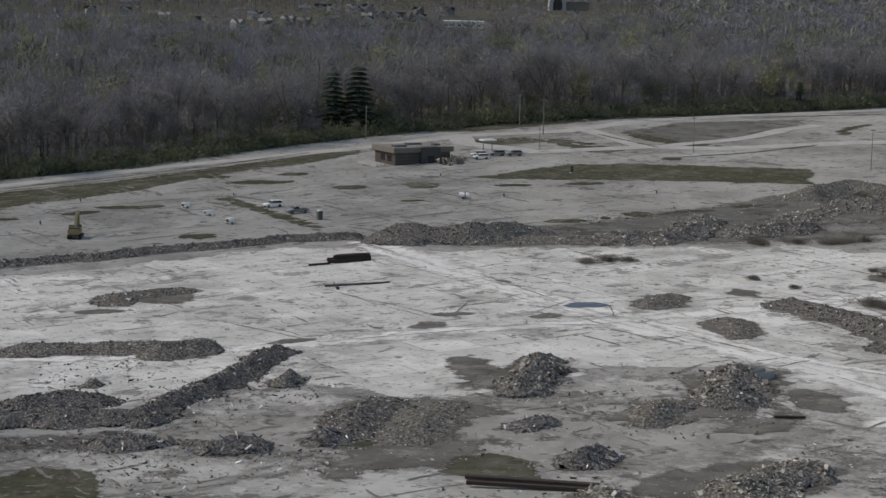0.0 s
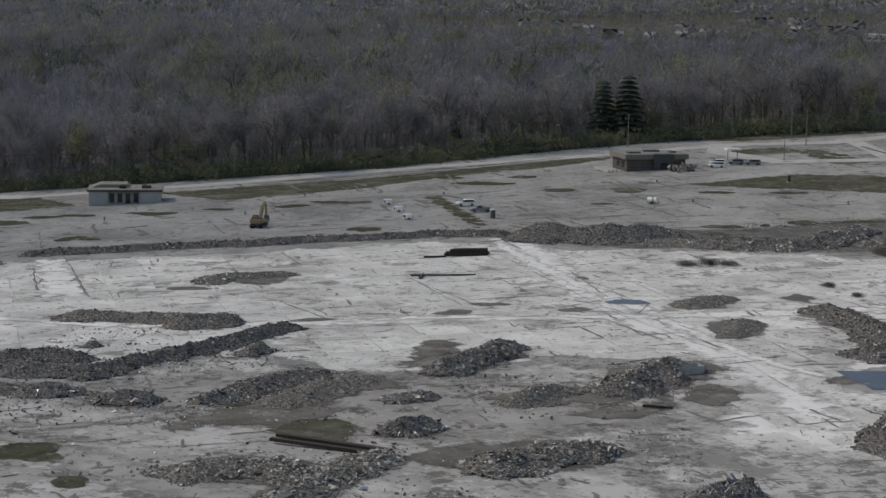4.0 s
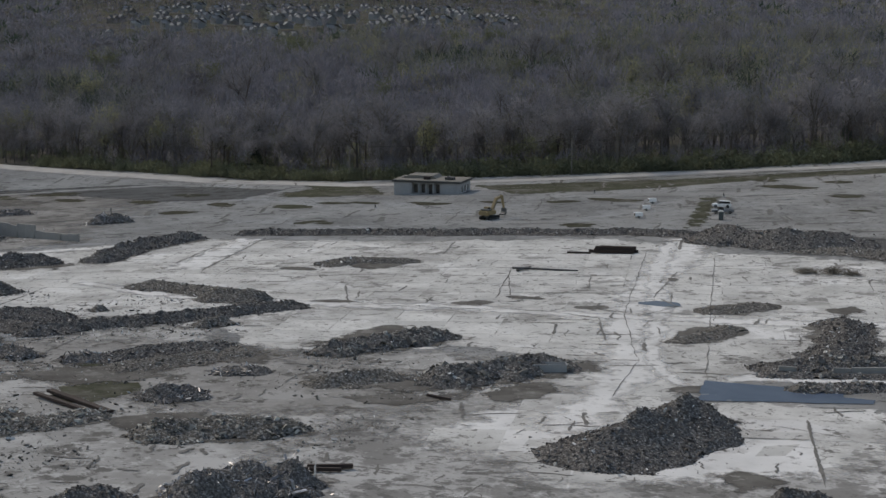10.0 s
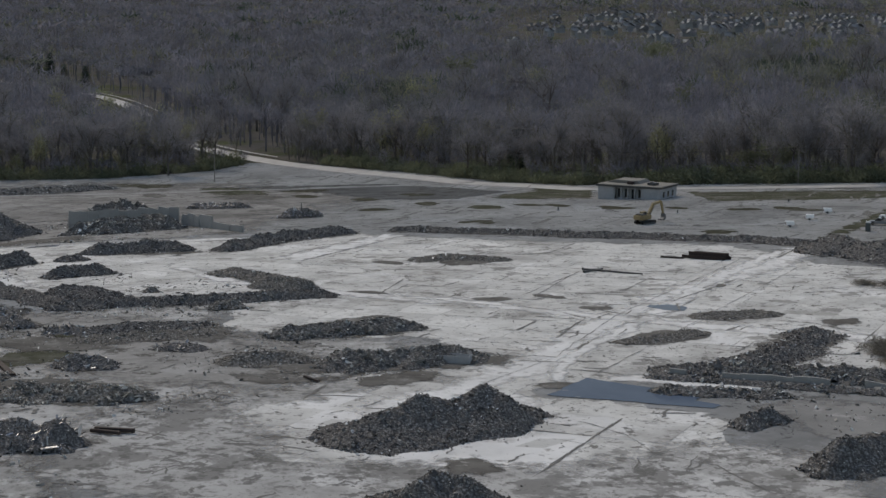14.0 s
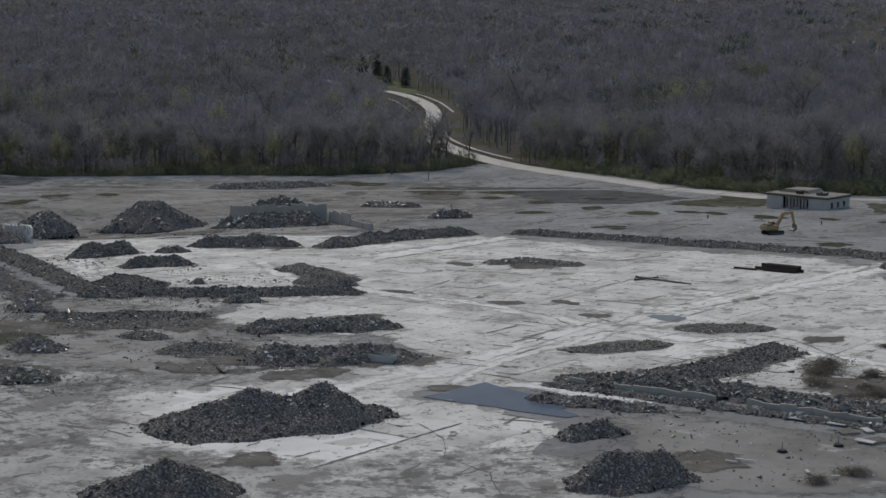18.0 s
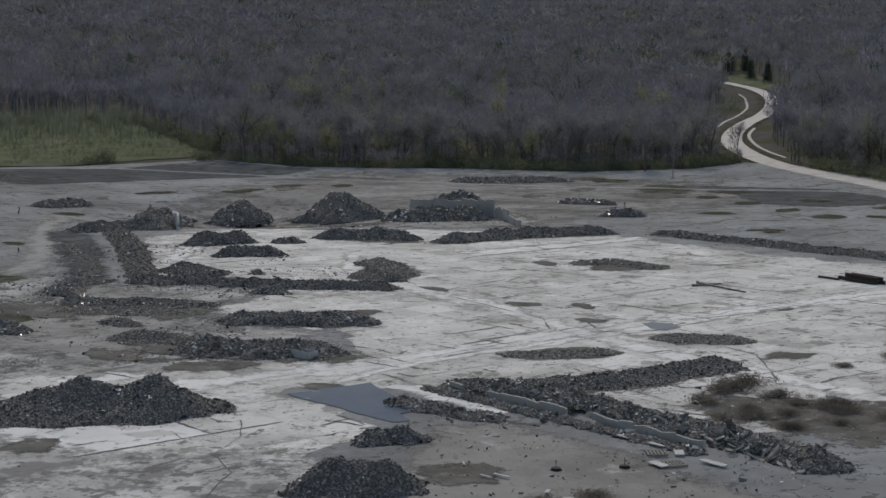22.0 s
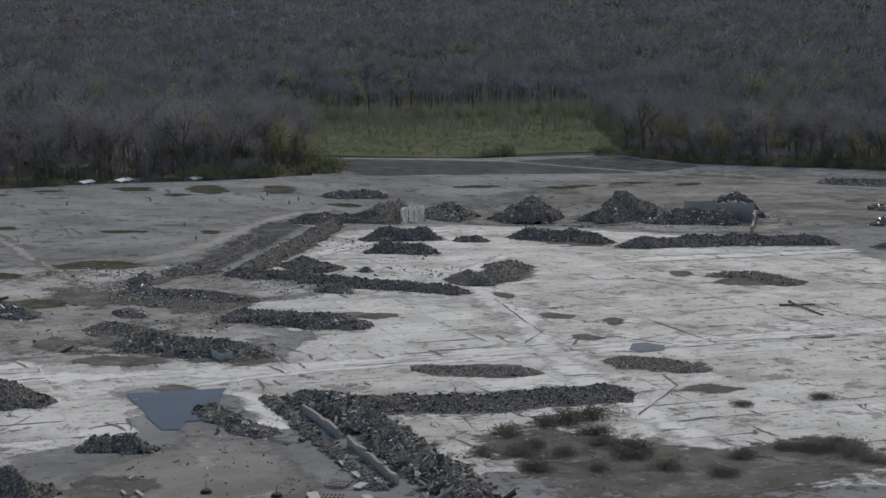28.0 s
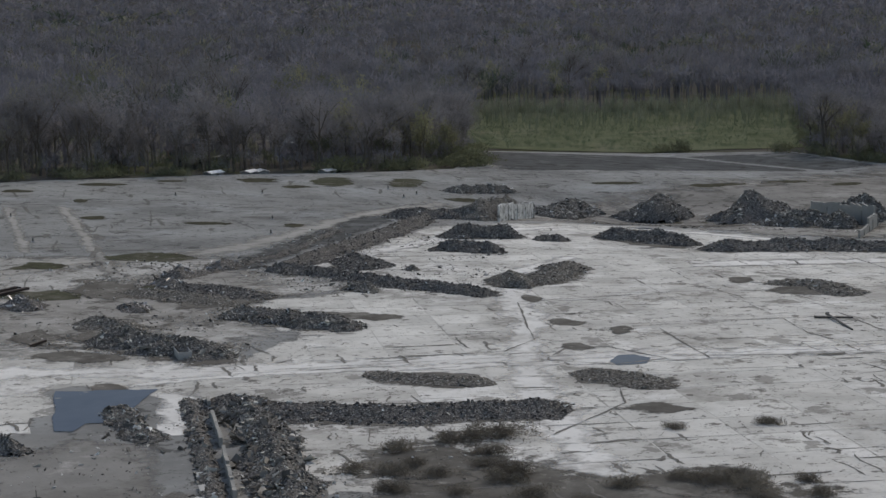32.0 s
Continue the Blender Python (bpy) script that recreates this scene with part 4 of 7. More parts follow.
PATCHES += [
    ("d", -13.8, 164.4, 4.1, 2.5, -1.2, 2.7), ("g", -288.9, -68.8, 9.0, 14.6, -20.8, -1.2), ("d", -325.5, -110.2, 2.2, 8.2, -7.4, -0.8),
    ("d", -248.4, -8.0, 4.2, 7.0, -7.8, 0.5), ("d", -191.2, 23.9, 2.7, 5.4, -3.8, 0.4), ("d", -144.1, 7.0, 1.4, 3.6, -3.1, 0.4),
    ("d", -286.0, -44.6, -1.0, 9.6, -8.6, -1.9), ("d", -189.0, -20.8, -1.2, 6.3, -6.1, -1.3), ("d", -142.0, 3.3, -0.7, 3.5, -3.1, -0.6),
    ("g", -223.8, 23.7, -0.7, 9.8, -9.1, -1.1), ("g", 23.6, -104.6, -8.7, 5.0, -3.6, -7.4), ("g", 46.2, -104.3, -5.0, 3.0, -2.3, -5.6),
    ("d", 6.4, -170.6, -3.0, 1.4, -1.8, -4.0), ("d", -5.0, -204.7, -2.0, 0.8, -1.8, -4.1),
]
PATCHES += [
    ("d", 1.2, -230.8, -4.8, 1.7, -1.5, -3.8), ("d", -26.9, -239.7, -7.4, 2.3, -1.8, -4.2), ("d", -49.1, -242.8, -4.7, 1.3, -1.4, -3.0),
    ("d", -74.4, -235.6, -5.6, 1.6, -2.5, -4.5), ("g", -93.0, -225.0, -7.4, 2.1, -5.7, -9.2), ("g", -112.6, -217.5, -5.9, 1.7, -6.3, -9.5),
    ("d", -109.9, -183.7, -6.1, 2.2, -3.0, -4.2), ("d", -184.5, -206.0, -9.5, 2.5, -3.1, -3.6), ("d", -218.0, -190.5, -7.9, 2.0, -3.6, -3.8),
    ("d", -244.1, -191.4, -9.4, 2.2, -6.3, -6.1), ("g", 59.9, -71.2, -7.3, 4.7, -2.4, -5.7), ("g", 41.7, -64.6, -3.8, 2.4, -3.3, -6.9),
    ("d", 2.6, 1.1, 1.2, 4.0, -3.2, 0.8), ("d", -8.6, -22.2, 1.3, 4.1, -2.7, 0.5),
]
PATCHES += [
    ("d", 14.4, 18.1, 0.9, 2.8, -2.4, 0.8), ("d", -10.6, 44.9, 0.5, 1.2, -2.0, 0.8), ("d", 43.4, 23.8, -5.0, 5.2, -2.4, -2.4),
    ("d", 127.1, -9.5, -1.0, 5.0, -5.0, -0.5), ("g", 50.0, -103.7, 2.8, 3.0, -3.0, 1.9), ("g", 63.4, -106.6, 1.8, 1.9, -2.8, 1.9),
    ("d", 82.0, 4.6, 0.9, 3.6, -2.8, 1.0), ("d", 76.4, -34.4, 1.5, 6.5, -4.3, 0.9), ("d", 37.2, -53.6, 3.2, 15.2, -12.2, 1.1),
    ("d", 76.9, -17.1, -5.3, 5.1, -2.4, -3.6), ("d", 116.7, 41.4, -1.8, 5.4, -6.1, -1.4), ("d", 71.0, 61.6, -6.6, 7.2, -8.1, -7.3),
    ("d", 52.6, 86.3, -5.5, 6.1, -7.8, -5.4), ("d", 32.9, 56.8, -3.6, 3.8, -2.9, -2.2),
]
PATCHES += [
    ("d", -54, -1, -5.0, 5.1, -5.3, -4.9), ("d", 28.8, -25.6, -10, 9, -3.2, -4.2), ("d", 64, -34, 6, 9, -6, 3), ("d", 84, -62, 5, 12, -8, 3),
    ("d", 48, -72, 4, 14, -7, 3), ("d", 62, -12, 4, 12, -8, 3), ("d", 36, -26, 4, 12, -7, 3), ("d", -80, -72, 5, 14, -8, 3), ("d", -128, -122, 8, 36, -22, 10),
    ("d", -150, -82, 8, 18, -16, 7), ("d", -30, 96, 14, 10, -5, 6), ("d", -4, 124, 6, 12, -12, 4), ("d", 10, 160, 8, 22, -14, 6),
]

PATCHES += [
    ("d", -321.6, -101.5, 2.2, 10.0, -7.7, -1.0), ("d", -280.3, -95.9, 1.8, 4.4, -14.7, -1.9), ("g", -297.2, -71.6, 6.9, 13.7, -16.0, -1.4),
    ("d", -257.7, -63.2, 5.0, 12.4, -19.2, -1.4), ("d", -255.5, -43.8, 2.4, 5.6, -9.1, -0.4), ("d", -231.1, -24.0, 2.1, 5.3, -7.8, -0.1),
    ("d", -207.3, -5.6, 1.6, 4.1, -9.1, 0.2), ("d", -239.3, -97.8, 1.6, 4.6, -11.3, -1.6), ("g", -225.6, 28.8, 6.3, 13.3, -16.9, 1.5),
    ("g", -188.4, 10.8, 2.2, 6.4, -8.2, 0.5), ("d", -171.4, 46.9, 1.9, 5.3, -4.5, 0.6), ("d", -155.9, 78.7, 1.9, 5.0, -4.0, 0.8),
    ("d", -148.3, 94.2, 1.9, 4.9, -3.8, 0.9), ("d", -101.9, 61.5, 1.3, 4.8, -5.0, 0.9),
]
PATCHES += [
    ("d", -231.4, -185.1, -1.6, 3.9, -11.0, -4.6), ("d", -257.9, -177.7, -1.4, 4.5, -10.8, -4.3), ("d", -208.2, -190.9, -3.2, 5.3, -5.6, -2.6),
    ("d", -304.5, -198.7, -2.0, 17.0, -5.7, -2.2), ("d", -75.9, -240.2, -6.0, 2.1, -2.9, -4.7), ("g", -94.8, -229.7, -7.0, 2.3, -8.4, -12.6),
    ("d", -76.3, -218.3, -4.6, 1.7, -2.7, -4.3), ("g", -117.8, -224.3, -6.7, 1.8, -6.7, -9.2), ("d", -12.6, -149.7, -5.5, 3.3, -1.7, -2.9),
    ("d", -28.5, -137.4, -2.5, 1.5, -2.6, -3.8), ("d", -54.0, -17.8, -2.3, 1.9, -3.7, -3.3), ("d", 0.1, 11.3, -1.4, 1.3, -3.0, -3.0),
    ("d", -35.5, 130.0, 1.2, 1.0, -1.8, 2.3), ("d", -172.8, 149.4, 4.5, 2.7, -3.3, 3.0),
]
PATCHES += [
    ("d", -155.4, 163.1, 4.4, 2.7, -3.0, 3.0),
]


def patch(kind, x, y, ax, ay, bx, by, seed):
    ring = [(x + ax * math.cos(q) + bx * math.sin(q), y + ay * math.cos(q) + by * math.sin(q)) for q in (k * math.pi / 7 for k in range(14))]
    size = min(math.hypot(ax, ay), math.hypot(bx, by))
    if kind == "d" and x < 60 and not inside(x, y, SLAB) and not inside(x, y, YARD) and max(abs(ax), abs(ay), abs(bx), abs(by)) < 11:
        return sheet("weed_island", ring, M_WEED, 0.15, "thin dark island of weeds in the paving", "grass", step=min(4, 0.4 * size), edge=1.0, wobble=0.3 * size, seed=seed, fade=0.35 * size)
    if kind == "g":
        return sheet("grass_island", ring, M_GRASS, 0.14, "low island of thin green grass in the paving", "grass", step=min(4, 0.4 * size), edge=1.0, wobble=0.25 * size, seed=seed, fade=0.35 * size)
    return sheet("dirt_patch", ring, M_DIRT, 0.19 + 0.0007 * (seed - 200), "dark patch of dirt on the paving", "dirt", step=min(4, 0.4 * size), edge=0.9, wobble=0.5 * size, seed=seed, fade=0.5 * size)


# dark aprons of fines round the heaps
def apron(spine, width, seed):
    line = np.array([p[:2] for p in spine], float)
    reach = width * 1.15 + 0.9
    d = np.gradient(line, axis=0)
    d /= np.linalg.norm(d, axis=1)[:, None] + 1e-9
    nrm = np.c_[-d[:, 1], d[:, 0]]
    ring = np.concatenate([line + nrm * reach, line[-1:] + d[-1:] * reach, (line - nrm * reach)[::-1], line[:1] - d[:1] * reach])
    sheet("dirt_apron", [tuple(p) for p in ring], M_DIRT, 0.16 + 0.0009 * seed, "dark fines spread round the foot of a heap", "dirt", step=3, edge=1.2, wobble=0.25 * width, seed=300 + seed, fade=0.6 * width + 0.8)


for n, (spine, width, height, kind, label) in enumerate(HEAPS):
    if n and ("berm" in label or inside(np.array(spine[1][0]), np.array(spine[1][1]), SLAB) or inside(np.array(spine[1][0]), np.array(spine[1][1]), YARD)):
        apron(spine, width, n)
sheet("dirt_band", [(-62, -142), (-34, -116), (-8, -96), (14, -78), (22, -83), (6, -99), (-24, -123), (-54, -150)], M_GRAVEL, 0.13, "dark dirt band beside a long ridge", "dirt", step=5, edge=1.5, wobble=2.0, seed=43, fade=3.0)
for n, p in enumerate(PATCHES):
    patch(*p, 200 + n)

# worn pale lanes and long seams of the car park
for line, w in [([(3.5, -196), (28, -122), (42, -78)], 5.0), ([(16, -200), (23, -179), (43, -121)], 4.0)]:
    strip("worn_lane", line, w, M_LANE, 0.12, "worn pale lane over the old asphalt", "lane", step=3, wobble=0.6, ragged=0.3, seed=int(60 + w + line[0][0]))
for n in range(110):
    rr = random.Random(900 + n)
    x, y = rr.uniform(-330, 60), rr.uniform(-250, 200)
    v = (UA if rr.random() < 0.5 else UB) * rr.uniform(14, 42)
    if inside(np.array([x, x + v[0]]), np.array([y, y + v[1]]), SITE).all() and not inside(np.array([x, x + v[0], x + v[0] / 2]), np.array([y, y + v[1], y + v[1] / 2]), SLAB).any():
        strip("lot_seam", [(x, y), (x + v[0], y + v[1])], rr.uniform(0.3, 0.8), M_CRACK, 0.2, "dark dirt-filled seam in the asphalt", "seam", step=2.5, wobble=0.8, ragged=0.9, seed=n)

# thin smears of dirt and scattered crumbs of rubble
def smears(name, poly, count, length, width, lift, label, seed):
    """Short ragged streaks of dirt inside a polygon, joined."""
    g = np.random.default_rng(seed)
    p = np.array(poly)
    lo, hi = p.min(0), p.max(0)
    vs, fs, rims, base, made = [], [], [], 0, 0
    while made < count:
        c = g.uniform(lo, hi)
        if not inside(c[0], c[1], poly) or fbm(c[0] / 22, c[1] / 22, seed, 2) < g.uniform(0.3, 0.62):
            made += 0.25
            continue
        made += 1
        n = 6
        a = g.choice([AX, AX + math.pi / 2]) + g.normal(0, 0.1)
        run = np.linspace(-0.5, 0.5, n) * length * g.uniform(0.4, 1.6)
        bend = np.cumsum(g.normal(0, 0.25, n))
        w = width * g.uniform(0.4, 1.5) * g.uniform(0.5, 1.3, n)
        ca, sa = math.cos(a), math.sin(a)
        for side in (1, 0, -1):
            q = bend + side * w / 2
            x, y = c[0] + run * ca - q * sa, c[1] + run * sa + q * ca
            vs.append(np.stack([x, y, terrain(x, y) + lift + 0.0001 * (len(fs) % 90)], 1))
            rim_value = np.full(n, 1.0 if side == 0 else 0.0)
            rim_value[[0, -1]] = 0
            rims.append(rim_value)
        fs += [(base + k + n + i, base + k + n + i + 1, base + k + i + 1, base + k + i) for k in (0, n) for i in range(n - 1)]
        base += 3 * n
    me = mesh_from(name, np.concatenate(vs), fs, M_CRACK)
    me.attributes.new("rim", 'FLOAT', 'POINT').data.foreach_set("value", np.concatenate(rims).astype(np.float32))
    tagged(new(name, me), label, "dirt", kind="stuff")


smears("slab_smears", SLAB, 480, 6.0, 0.65, 0.072, "thin dark smears of dirt on the concrete slab", 71)
smears("slab_smears", SLAB, 800, 2.4, 0.38, 0.084, "small dark flecks of dirt on the concrete slab", 72)
smears("yard_smears", YARD, 380, 4.0, 0.7, 0.09, "thin dark smears of dirt in the yard", 73)
smears("lot_smears", [(40, -250), (-75, -254), (-160, -255), (-340, -230), (-350, -122), (-340, -20), (-265, 40), (-200, 190), (-150, 280), (-60, 290), (0, 180), (-40, 80), (-110, 20), (-125, -60), (-110, -130), (-40, -130), (40, -110)], 900, 12.0, 1.5, 0.06, "thin dark smears of dirt on the asphalt", 74)


def crumbs(poly, count, seed, label):
    g = np.random.default_rng(seed)
    p = np.array(poly)
    q = g.uniform(p.min(0), p.max(0), (count * 5, 2))
    ok = inside(q[:, 0], q[:, 1], poly) & (fbm(q[:, 0] / 9, q[:, 1] / 9, seed, 3) > g.uniform(0.42, 0.72, len(q)))
    q = q[ok][:count]
    size = g.lognormal(-2.75, 0.6, (len(q), 1)).clip(0.03, 0.24) * np.array((1.8, 0.8, 0.45))
    places = np.c_[q, terrain(q[:, 0], q[:, 1]) + 0.1]
    k = np.arange(len(q)) % 7 == 0
    for pick, mat, look_text in ((~k, M_CONC, "grey"), (k, M_PALE, "pale")):
        tagged(new("scattered_rubble", chunks("scattered_rubble", places[pick], size[pick], mat, g)), look_text + label, "rubble", kind="stuff")


crumbs(YARD, 3600, 81, " crumbs of rubble scattered over the yard")
crumbs([(60, 14), (104, 30), (128, 48), (112, 76), (84, 84), (60, 60)], 700, 82, " crumbs of rubble round the long ridge")
crumbs([(-30, -130), (20, -90), (20, -40), (-20, -40), (-60, -100)], 1500, 83, " crumbs of rubble round the dark ridges")
crumbs([(-180, -175), (-110, -175), (-110, -70), (-180, -50)], 1500, 84, " crumbs of rubble in the sunken yard")
crumbs([(-60, 70), (-20, 90), (30, 150), (20, 190), (-20, 170), (-60, 100)], 1500, 85, " crumbs of rubble between the north heaps")

# larger broken slabs along the long ridge
g = np.random.default_rng(88)
q = g.uniform(0, 1, 260)
bx = np.interp(q, [0, 0.35, 0.7, 1], [75, 80.5, 89.5, 97]) + g.normal(0, 1.8, 260)
by = np.interp(q, [0, 0.35, 0.7, 1], [24, 43, 62.5, 78]) + g.normal(0, 1.2, 260)
off = np.hypot(bx - np.interp(q, [0, 0.35, 0.7, 1], [74, 80, 89, 96.5]), by - np.interp(q, [0, 0.35, 0.7, 1], [27, 43.5, 63.5, 77]))
size = g.uniform(0.4, 1.1, (260, 1)) * np.array((1.0, 0.45, 0.13)) * g.uniform(0.7, 1.3, (260, 3))
spots = np.c_[bx, by, terrain(bx, by) + np.clip(1.5 - off * 0.4, 0.15, 1.5)]
for pick, mat, look_text in ((np.arange(260) % 3 > 0, M_CONC, "grey"), (np.arange(260) % 3 == 0, M_PALERUB, "pale")):
    tagged(new("broken_slabs", chunks("broken_slabs", spots[pick], size[pick], mat, g)), look_text + " broken slabs on the long rubble ridge", "rubble", kind="stuff")

# puddles, their sky reflection painted into the base colour
def puddle(ring, label, seed):
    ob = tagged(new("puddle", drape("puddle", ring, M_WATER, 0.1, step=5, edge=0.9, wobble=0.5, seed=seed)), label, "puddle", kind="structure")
    return ob


puddle([(88.6, 2.6), (77.2, 9.2), (84.6, 17.5), (88.3, 24), (92.6, 21.8), (95.6, 24.6), (97.3, 23.2)], "wide shallow puddle with the sky's reflection painted blue", 3)
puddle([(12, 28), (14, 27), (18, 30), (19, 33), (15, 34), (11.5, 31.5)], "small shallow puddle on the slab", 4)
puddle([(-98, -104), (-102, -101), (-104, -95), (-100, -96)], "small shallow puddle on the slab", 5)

# dark joints and cracks of the slab
JOINTS = [
    ([(-38, 67), (12, 42), (72, 12), (83, 7)], 0.35), ([(-48, 56), (24, 20), (62, 6), (83, -7)], 0.35), ([(-58, -37), (-113, -12)], 0.9),
    ([(-55, -20), (-43, 19)], 0.45), ([(-1, 6), (-35, 21)], 0.5), ([(-93, 6), (-84, 25), (-64, 16), (-68, 9)], 0.8), ([(-72, -40), (-103, -25), (-112, -6)], 0.8),
    ([(-27, -15), (-4, -20), (10, 1), (16, 10), (25, 15), (45, 8)], 0.7), ([(22, 22), (16, 18), (11, 21), (10, 33), (19, 32), (24, 24), (22, 22)], 0.8), ([(26, 41), (34, 52), (52, 60)], 0.7),
]
JOINTS += [
    ([(9, 32), (-20, 50)], 0.7), ([(2, 8), (-6, 26), (-20, 32), (-28, 18), (2, 8)], 0.4), 
    ([(104, 5), (112, 10), (121, 12), (127, 18), (140, 22)], 0.3), ([(-102, -40), (-80, 4)], 0.6),
]
for n, (line, width) in enumerate((line, 0.6 * width) for line, width in JOINTS):
    strip("slab_joint", line, width, M_CRACK, 0.24 + n * 0.004, "dark dirt-filled joint in the concrete", "joint", step=1.5, wobble=0.35, ragged=0.8, seed=50 + n)

# ---- vehicles and machines ----
def rot_at(x, y, yaw, sink=0.0):
    return Matrix.Translation((x, y, float(terrain(x, y)) - sink)) @ Matrix.Rotation(yaw, 4, 'Z')


def wheel(parent, x, y, r, w):
    bm = tubed((x, y - w / 2, r), (x, y + w / 2, r), r, n=16)
    ty = part("wheel", bm, M_RUBBER, parent, "black tyre with a grey rim")
    s = 1 if y > 0 else -1
    part("rim", tubed((x, y + s * w * 0.42, r), (x, y + s * w * 0.56, r), r * 0.6, n=12), M_STEEL, ty)


def car(x, y, yaw, paint, label, kind="suv"):
    """A road vehicle; its nose points along +x before it is turned."""
    thing = tagged(new("pickup_truck" if kind == "pickup" else "car"), label, "pickup truck" if kind == "pickup" else "car")
    L, W = (5.6, 1.95) if kind == "pickup" else (4.9, 1.9)
    h = L / 2
    lower = [(-h, 0.45), (-h + 0.05, 0.95), (-h + 0.2, 1.05), (0.3 * h, 1.05), (0.9 * h, 0.95), (h, 0.75), (h, 0.45), (0.8 * h, 0.32), (-0.8 * h, 0.32)]
    bm = prism(bmesh.new(), lower, -W / 2, W / 2)
    bmesh.ops.bevel(bm, geom=bm.edges[:], offset=0.07, segments=2, affect='EDGES')
    part("body", bm, paint, thing)
    if kind == "pickup":
        cab = [(-0.1 * h, 1.0), (0.0, 1.72), (0.26 * h, 1.74), (0.5 * h, 1.0)]
    else:
        cab = [(-0.95 * h, 1.0), (-0.85 * h, 1.68), (0.2 * h, 1.72), (0.48 * h, 1.0)]
    bm = prism(bmesh.new(), cab, -W / 2 + 0.12, W / 2 - 0.12)
    bmesh.ops.bevel(bm, geom=bm.edges[:], offset=0.06, segments=2, affect='EDGES')
    part("cabin", bm, paint, thing)
    win = [(a * 0.93 + (-0.01), 1.08 + (z - 1.0) * 0.8) for a, z in cab]
    part("side_window", prism(bmesh.new(), win, -W / 2 + 0.1, W / 2 - 0.1), M_GLASS, thing)
    (xa, za), (xb, zb) = cab[2], cab[3]
    turn = Matrix.Translation(((xa + xb) / 2 + 0.03, 0, (za + zb) / 2 + 0.03)) @ Matrix.Rotation(-math.atan2(za - zb, xb - xa) * -1, 4, 'Y')
    part("windscreen", boxed(-0.36, -W / 2 + 0.2, -0.02, 0.36, W / 2 - 0.2, 0.02, turn=turn), M_GLASS, thing)
    if kind == "pickup":
        part("bed", boxed(-0.94 * h, -W / 2 + 0.15, 1.04, -0.14 * h, W / 2 - 0.15, 1.1), M_TRIM, thing, "dark empty truck bed")
    for sx in (-0.62 * h, 0.62 * h):
        for sy in (-W / 2 + 0.1, W / 2 - 0.1):
            wheel(thing, sx, sy, 0.38, 0.26)
    for sy in (-0.65, 0.65):
        part("headlight", boxed(h - 0.03, sy - 0.2, 0.72, h + 0.03, sy + 0.2, 0.88, 0.02), M_LAMPGLASS, thing)
        part("tail_light", boxed(-h - 0.02, sy - 0.12, 0.8, -h + 0.04, sy + 0.12, 1.0), M_RUST, thing)
    part("bumper", boxed(h - 0.05, -W / 2 + 0.1, 0.4, h + 0.08, W / 2 - 0.1, 0.58, 0.03), M_TRIM, thing)
    thing.matrix_world = rot_at(x, y, yaw, 0.05 - 0.16)
    return thing


car(-118, 108, AX + math.pi, M_CARWHITE, "white sport utility vehicle parked beside a grass strip")
car(-105.7, 102.3, AX + math.pi, M_CARGREY, "grey pickup truck parked beside a portable toilet", "pickup")
car(-124, 214, AX + 2.9, M_CARWHITE, "white car parked beside the brown building")
car(-128, 219, AX + 2.9, M_CARWHITE, "white car parked beside the brown building")
car(-124, 223, AX + 2.9, M_CARGREY, "grey car parked beside the brown building")
car(-119, 225, AX + 2.9, M_CARGREY, "grey car parked beside the brown building")


def portable_toilet(x, y, yaw):
    thing = tagged(new("portable_toilet"), "dark plastic portable toilet with a pale roof", "toilet cabin")
    part("cabin", boxed(-0.55, -0.55, 0.12, 0.55, 0.55, 2.05, 0.03), M_PLASTIC, thing)
    part("door", boxed(0.55, -0.4, 0.2, 0.58, 0.4, 1.95, 0.01), M_TRIM, thing)
    part("base", boxed(-0.6, -0.6, 0, 0.6, 0.6, 0.12), M_STEEL, thing)
    part("roof", prism(bmesh.new(), [(-0.6, 2.05), (-0.45, 2.25), (0, 2.34), (0.45, 2.25), (0.6, 2.05)], -0.6, 0.6), M_PALE, thing, "pale domed roof")
    part("vent_pipe", tubed((-0.4, -0.4, 2.1), (-0.4, -0.4, 2.6), 0.05), M_PALE, thing)
    thing.matrix_world = rot_at(x, y, yaw, -0.05)


portable_toilet(-93.8, 95.9, AX)


def generator(x, y, yaw):
    thing = tagged(new("generator_trailer"), "white boxy generator trailer on two wheels", "trailer", "white trailers on the car park")
    bm = boxed(-1.3, -0.75, 0.5, 1.3, 0.75, 1.75, 0.08)
    part("housing", bm, M_CARWHITE, thing)
    part("grille", boxed(-1.33, -0.55, 0.7, -1.29, 0.55, 1.5), M_TRIM, thing)
    part("exhaust", tubed((0.7, 0.2, 1.7), (0.7, 0.2, 2.1), 0.07), M_STEEL, thing)
    part("drawbar", boxed(1.3, -0.06, 0.45, 2.5, 0.06, 0.57), M_STEEL, thing)
    part("jack", tubed((2.3, 0, 0.02), (2.3, 0, 0.6), 0.05), M_STEEL, thing)
    for s in (-0.8, 0.8):
        wheel(thing, -0.1, s, 0.36, 0.2)
    thing.matrix_world = rot_at(x, y, yaw, -0.05) @ Matrix.Scale(0.8, 4)
    return thing


generator(-137.3, 97.2, AX + 0.4)
generator(-122.6, 89, AX + 0.2)
generator(-108.5, 80.6, AX + 0.5)


